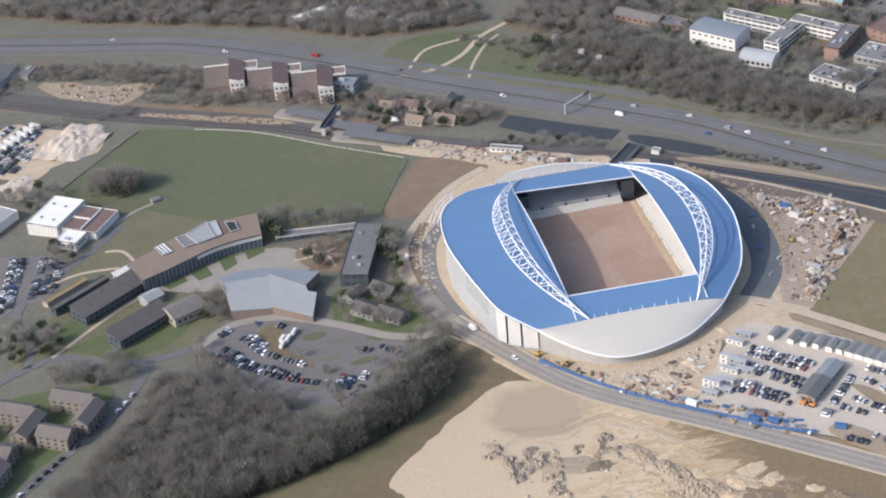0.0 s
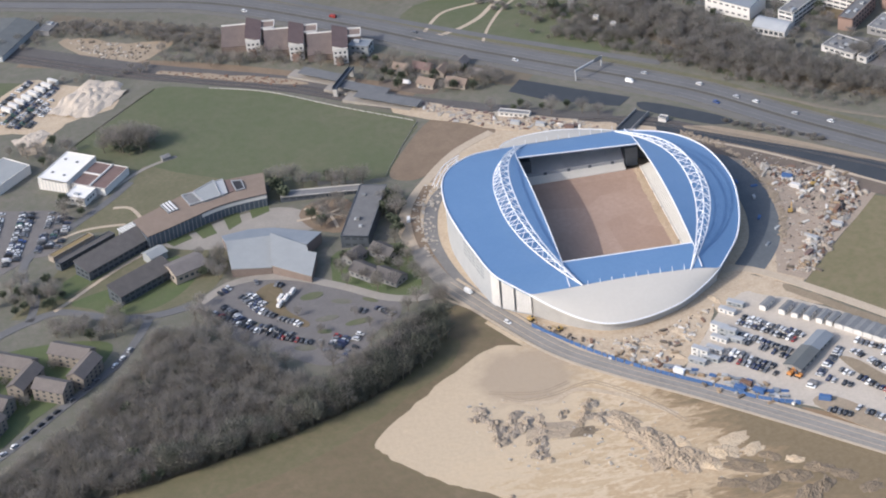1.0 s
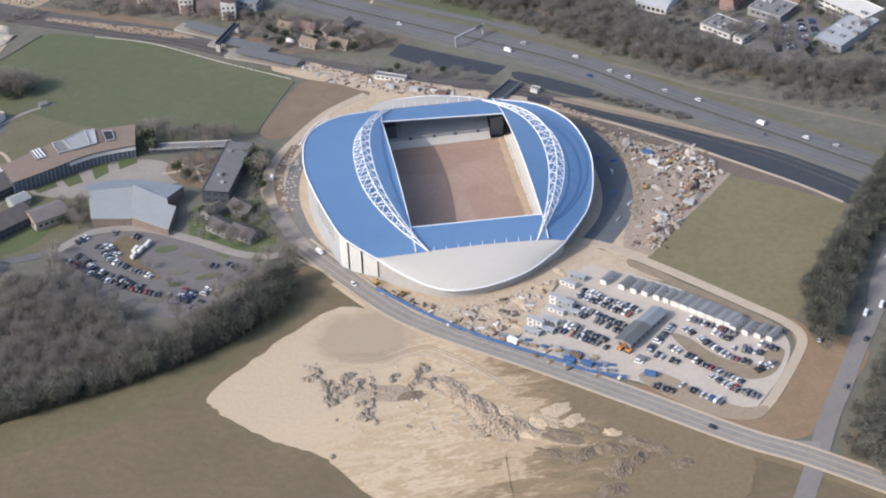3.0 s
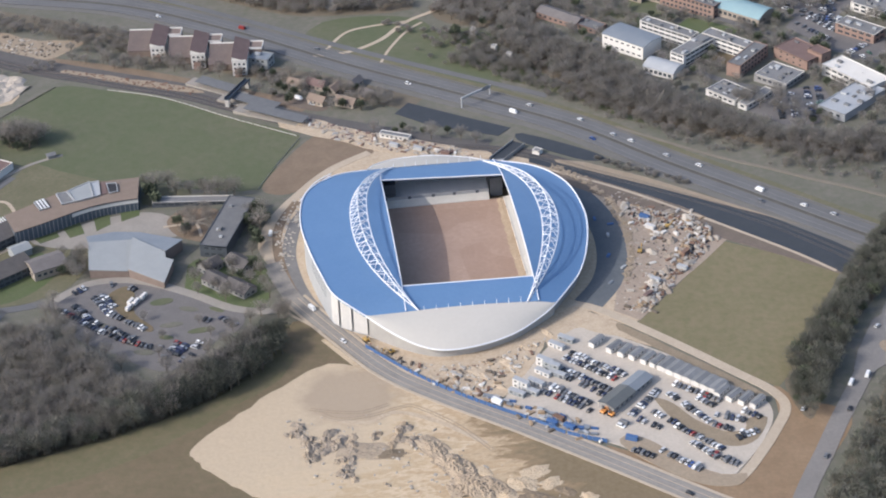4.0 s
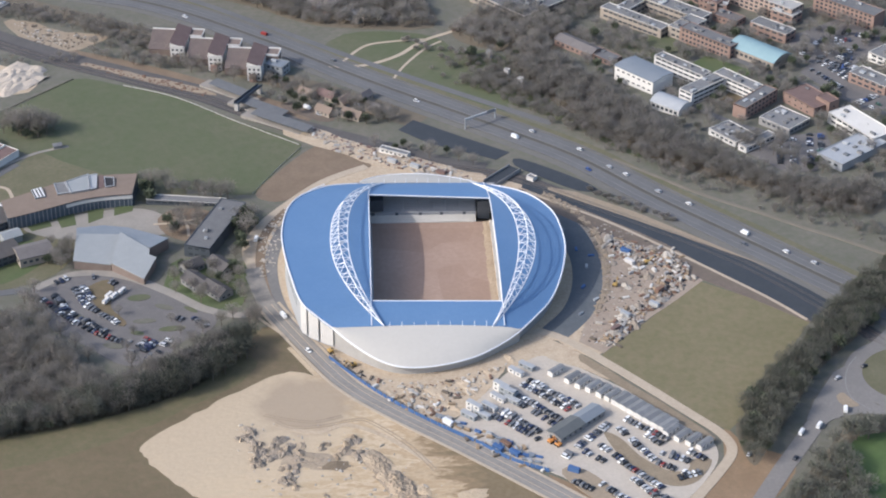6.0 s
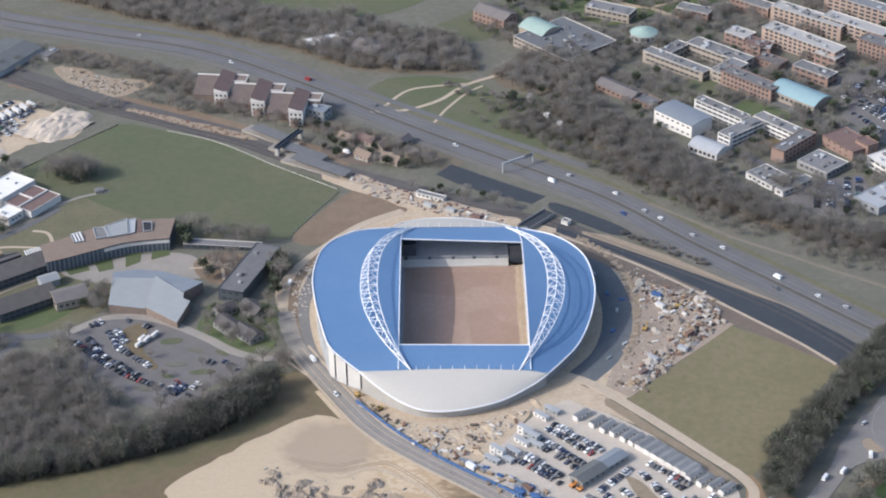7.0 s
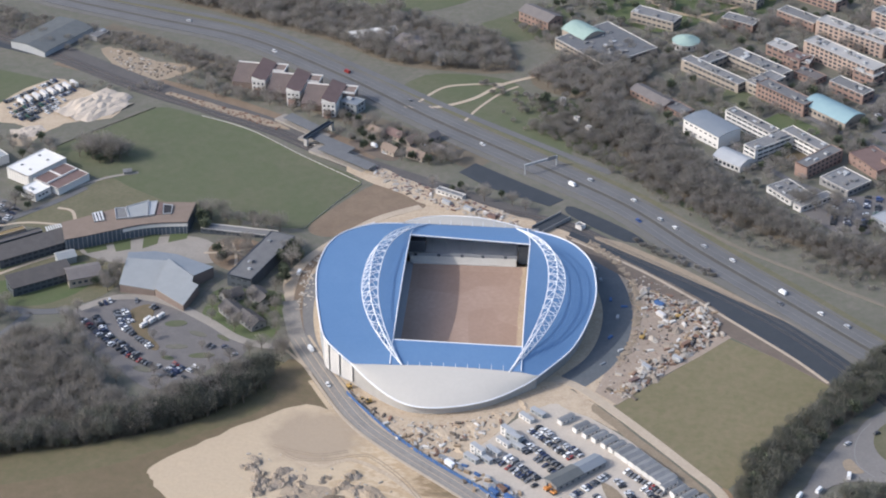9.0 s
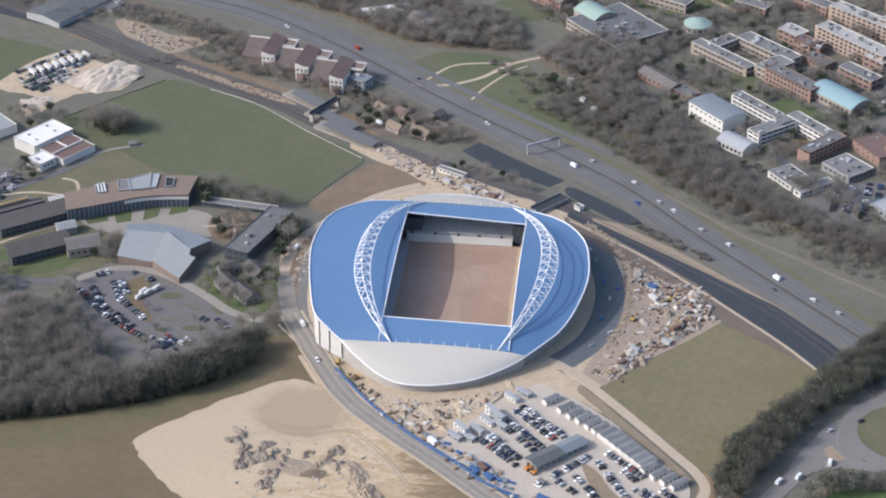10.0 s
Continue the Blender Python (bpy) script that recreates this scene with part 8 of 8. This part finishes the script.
for poly, sp, sd_, gf in (([(-176, 130), (-140, 118), (-112, 104), (-112, 96), (-146, 106), (-176, 120)], 8, 1, 0.1),
                          ([(-230, 58), (-208, 52), (-210, 26), (-222, 20), (-222, 40)], 7, 2, 0.35),
                          ([(-160, 88), (-134, 88), (-134, 60), (-156, 60)], 7, 3, 0.2),
                          ([(-112, 92), (-100, 80), (-106, 40), (-114, 30), (-116, 60)], 6, 4, 0.7),
                          ([(-150, 24), (-108, 30), (-100, -16), (-124, -24), (-150, -4)], 10, 5, 0.4),
                          ([(-310, 10), (-262, 6), (-256, -8), (-274, -14), (-300, -6)], 7, 6, 0.1),
                          ([(-330, 68), (-306, 60), (-300, 40), (-314, 34), (-330, 40)], 9, 7, 0.3),
                          ([(-300, 150), (-280, 140), (-292, 116), (-286, 108), (-306, 128)], 8, 8, 0.2),
                          ([(-226, 318), (-190, 296), (-150, 282), (-140, 300), (-186, 326), (-214, 344), (-232, 330)], 9, 9, 0.2),
                          ([(-90, 266), (-60, 244), (-26, 220), (-6, 204), (-20, 196), (-60, 222), (-92, 252)], 9, 10, 0.35),
                          ([(-40, 168), (0, 168), (40, 138), (30, 132), (-10, 152), (-44, 158)], 11, 11, 0.4),
                          ([(-330, 240), (-300, 226), (-280, 200), (-300, 196), (-330, 214)], 9, 12, 0.1),
                          ([(140, 320), (160, 300), (136, 276), (100, 310), (110, 330)], 9, 13, 0.2),
                          ([(150, 290), (230, 240), (260, 240), (240, 260), (216, 262), (170, 296)], 12, 14, 0.4),
                          ([(220, 224), (250, 224), (270, 220), (250, 236), (230, 246)], 8, 15, 0.5),
                          ([(60, 340), (130, 350), (160, 372), (120, 372), (112, 400), (60, 356)], 8, 16, 0.2),
                          ([(40, 380), (70, 366), (60, 400), (30, 430), (0, 440), (20, 400)], 9, 17, 0.2),
                          ([(120, 400), (200, 380), (230, 420), (180, 440), (140, 410)], 11, 18, 0.3),
                          ([(204, 168), (222, 150), (250, 112), (240, 100), (214, 130), (196, 150)], 8, 19, 0.2),
                          ([(262, 150), (300, 100), (330, 110), (290, 160)], 9, 20, 0.2),
                          ([(-420, 430), (-330, 372), (-300, 384), (-330, 410), (-400, 452)], 10, 21, 0.2),
                          ([(-104, -30), (-96, -28), (-92, -44), (-102, -46)], 6, 22, 0.0),
                          ([(-230, 6), (-218, -20), (-204, -60), (-216, -60), (-232, -20)], 7, 23, 0.0)):
    if sd_ in (9, 13, 14, 15, 16, 17, 18, 20, 21):
        wood("tree_belt", poly, sp, 100 + sd_, "loose belt of bare winter trees", FARKINDS, 0.45, 0.9)
        continue
    for x, y in scatter(poly, sp, 100 + sd_):
        gr = rnd.random() < gf
        tree(x, y, rnd.uniform(0.75, 1.15) if sd_ in (1, 4) else rnd.uniform(0.55, 1.0), gr)
for x, y in scatter([(-20, 330), (40, 300), (110, 220), (120, 196), (60, 240), (20, 280), (-12, 320)], 9, 300):
    s = thing("shrub", pose(x, y, G(x, y), 0, 0, rnd.uniform(0, 360)) @ Matrix.Diagonal((1.0, 1.0, 0.9, 1)), "bare brown shrub on the grassy slope", "shrub", "shrubs on the slope")
    part("stem", SHRUB_MESH[0], s)
    part("crown", SHRUB_MESH[1], s)
for x, y in scatter([(100, 100), (110, 90), (147, 55), (141, 51), (106, 84), (97, 93)], 4.5, 302):
    s = thing("shrub", pose(x, y, G(x, y), 0, 0, rnd.uniform(0, 360)) @ Matrix.Diagonal((0.8, 0.8, 0.6, 1)), "bare brown shrub on the railway bank", "shrub", "shrubs by the railway")
    part("stem", SHRUB_MESH[0], s)
    part("crown", SHRUB_MESH[1], s)
for x, y, z_ in ((-171, 112, 1.5), (-168, 104, 1.3), (-170, 120, 1.2)):
    tree(x, y, z_, True)
# red kiosk at the head of the track
building("kiosk", 30, 336, 6, 4, 3, 10, M["brick"], M["whiteroof"], "flat", "small red and white lodge by the track", "hut", rows=1, win=(1.2, 1.0, 2.4), sides="s")
for x, y in ((60, 258), (68, 244), (50, 288)):
    building("white_hut", x, y, 3.4, 3.0, 5.5, -30, M["white"], M["felt"], "flat", "small pale hut among the trees", "hut", rows=1, win=(1.0, 1.0, 2.4), sides="s")

# ---- trees between the far buildings ----
OPEN = [[(200, 134), (206, 153), (258, 160), (258, 134), (242, 104), (219, 104)], [(254, 246), (270, 266), (292, 264), (316, 212), (310, 186), (284, 184), (278, 206), (266, 222)], [(182, 262), (198, 278), (226, 250), (212, 238)], [(196, 210), (206, 200), (216, 212), (206, 222)]]


def clear_of(x, y, gap):
    if any(inside(x, y, p) for p in OPEN):
        return False
    for fx, fy, a, b, t in FOOT:
        dx, dy = x - fx, y - fy
        u, v = dx * math.cos(t) + dy * math.sin(t), -dx * math.sin(t) + dy * math.cos(t)
        if abs(u) < a + gap and abs(v) < b + gap:
            return False
    return True


def infill(poly, spacing, seed, label, kinds, smin, smax, gap=3.5, share=1.0, material=None):
    """Bare trees in the free ground between buildings."""
    q = random.Random(seed)
    keep = [p for p in scatter(poly, spacing, seed) if clear_of(p[0], p[1], gap) and q.random() < share]
    wood("tree_belt", poly, spacing, seed, label, kinds, smin, smax, material, keep)


CAMPUS = [(20, 440), (60, 520), (200, 540), (420, 460), (420, 260), (340, 90), (290, 90), (258, 90), (226, 97), (190, 126), (160, 174), (134, 222), (112, 268), (100, 310), (70, 350), (30, 400)]
infill(CAMPUS, 8.5, 201, "bare trees between campus buildings", FARKINDS, 0.5, 0.95, 4.0, 0.55)
infill(CAMPUS, 15, 202, "dark evergreens between campus buildings", GREEN, 0.6, 1.1, 4.0, 0.5, M["twig_green"])
infill([(8, 280), (34, 250), (70, 216), (104, 174), (130, 143), (160, 118), (196, 92), (190, 88), (150, 112), (118, 142), (84, 192), (44, 230), (6, 262)], 4.6, 203, "low bare scrub above the highway", FARKINDS, 0.25, 0.6, 2, 0.42)
infill([(12, 288), (60, 300), (72, 258), (86, 214), (60, 232), (30, 262)], 9, 204, "scattered bare trees on the slope", FARKINDS, 0.5, 0.85, 2, 0.6)
infill([(20, 300), (60, 305), (90, 230), (120, 180), (150, 140), (100, 200), (40, 270)], 14, 205, "dark evergreens on the slope", GREEN, 0.7, 1.2, 2, 0.6, M["twig_green"])
infill([(-96, 268), (-60, 246), (-24, 218), (-6, 198), (-30, 192), (-70, 206), (-100, 236)], 7.5, 206, "bushes and trees among the cottages", FARKINDS, 0.4, 0.8, 1.5, 0.8)
infill([(-96, 268), (-60, 246), (-24, 218), (-6, 198), (-30, 192), (-70, 206), (-100, 236)], 11, 207, "dark bushes among the cottages", GREEN, 0.5, 0.9, 1.5, 0.7, M["twig_green"])
infill([(-190, 300), (-90, 246), (-84, 262), (-180, 312)], 8, 208, "bare trees before the residence halls", FARKINDS, 0.5, 0.85, 2.5, 0.8)
infill([(-340, -4), (-250, 40), (-262, 10), (-290, -10), (-340, -100), (-370, -110), (-370, -20)], 12, 209, "bare trees among the student houses", FARKINDS, 0.5, 0.9, 2.5, 0.5)
infill([(-268, 222), (-238, 216), (-236, 196), (-250, 190), (-268, 200)], 8, 210, "dark evergreens in the pasture group", GREEN, 1.0, 1.4, 2, 1.0, M["twig_green"])
infill([(-330, 60), (-300, 40), (-296, 30), (-330, 30), (-344, 44)], 8, 211, "dark bushes beside the campus road", GREEN, 0.6, 1.0, 2, 0.8, M["twig_green"])
infill([(120, 150), (160, 114), (200, 86), (240, 58), (290, 12), (276, -2), (236, 34), (196, 64), (160, 94), (128, 132)], 4.4, 212, "low brown verge scrub beside the highway", FARKINDS, 0.2, 0.6, 2, 0.42)
infill([(-440, 480), (-360, 440), (-280, 405), (-210, 370), (-165, 340), (-146, 320), (-175, 318), (-215, 346), (-250, 368), (-330, 402), (-420, 440)], 5.2, 215, "dense bare scrub below the highway", FARKINDS, 0.35, 0.7, 2, 0.85)
infill([(-340, 410), (-296, 392), (-210, 352), (-170, 326), (-190, 318), (-216, 338), (-246, 364), (-290, 386), (-330, 396)], 7, 213, "bare trees between highway and railway", FARKINDS, 0.4, 0.8, 2, 0.8)
infill([(-300, 320), (-250, 318), (-225, 312), (-240, 306), (-300, 312)], 7, 214, "bare scrub beside the railway", FARKINDS, 0.35, 0.6, 2, 0.8)
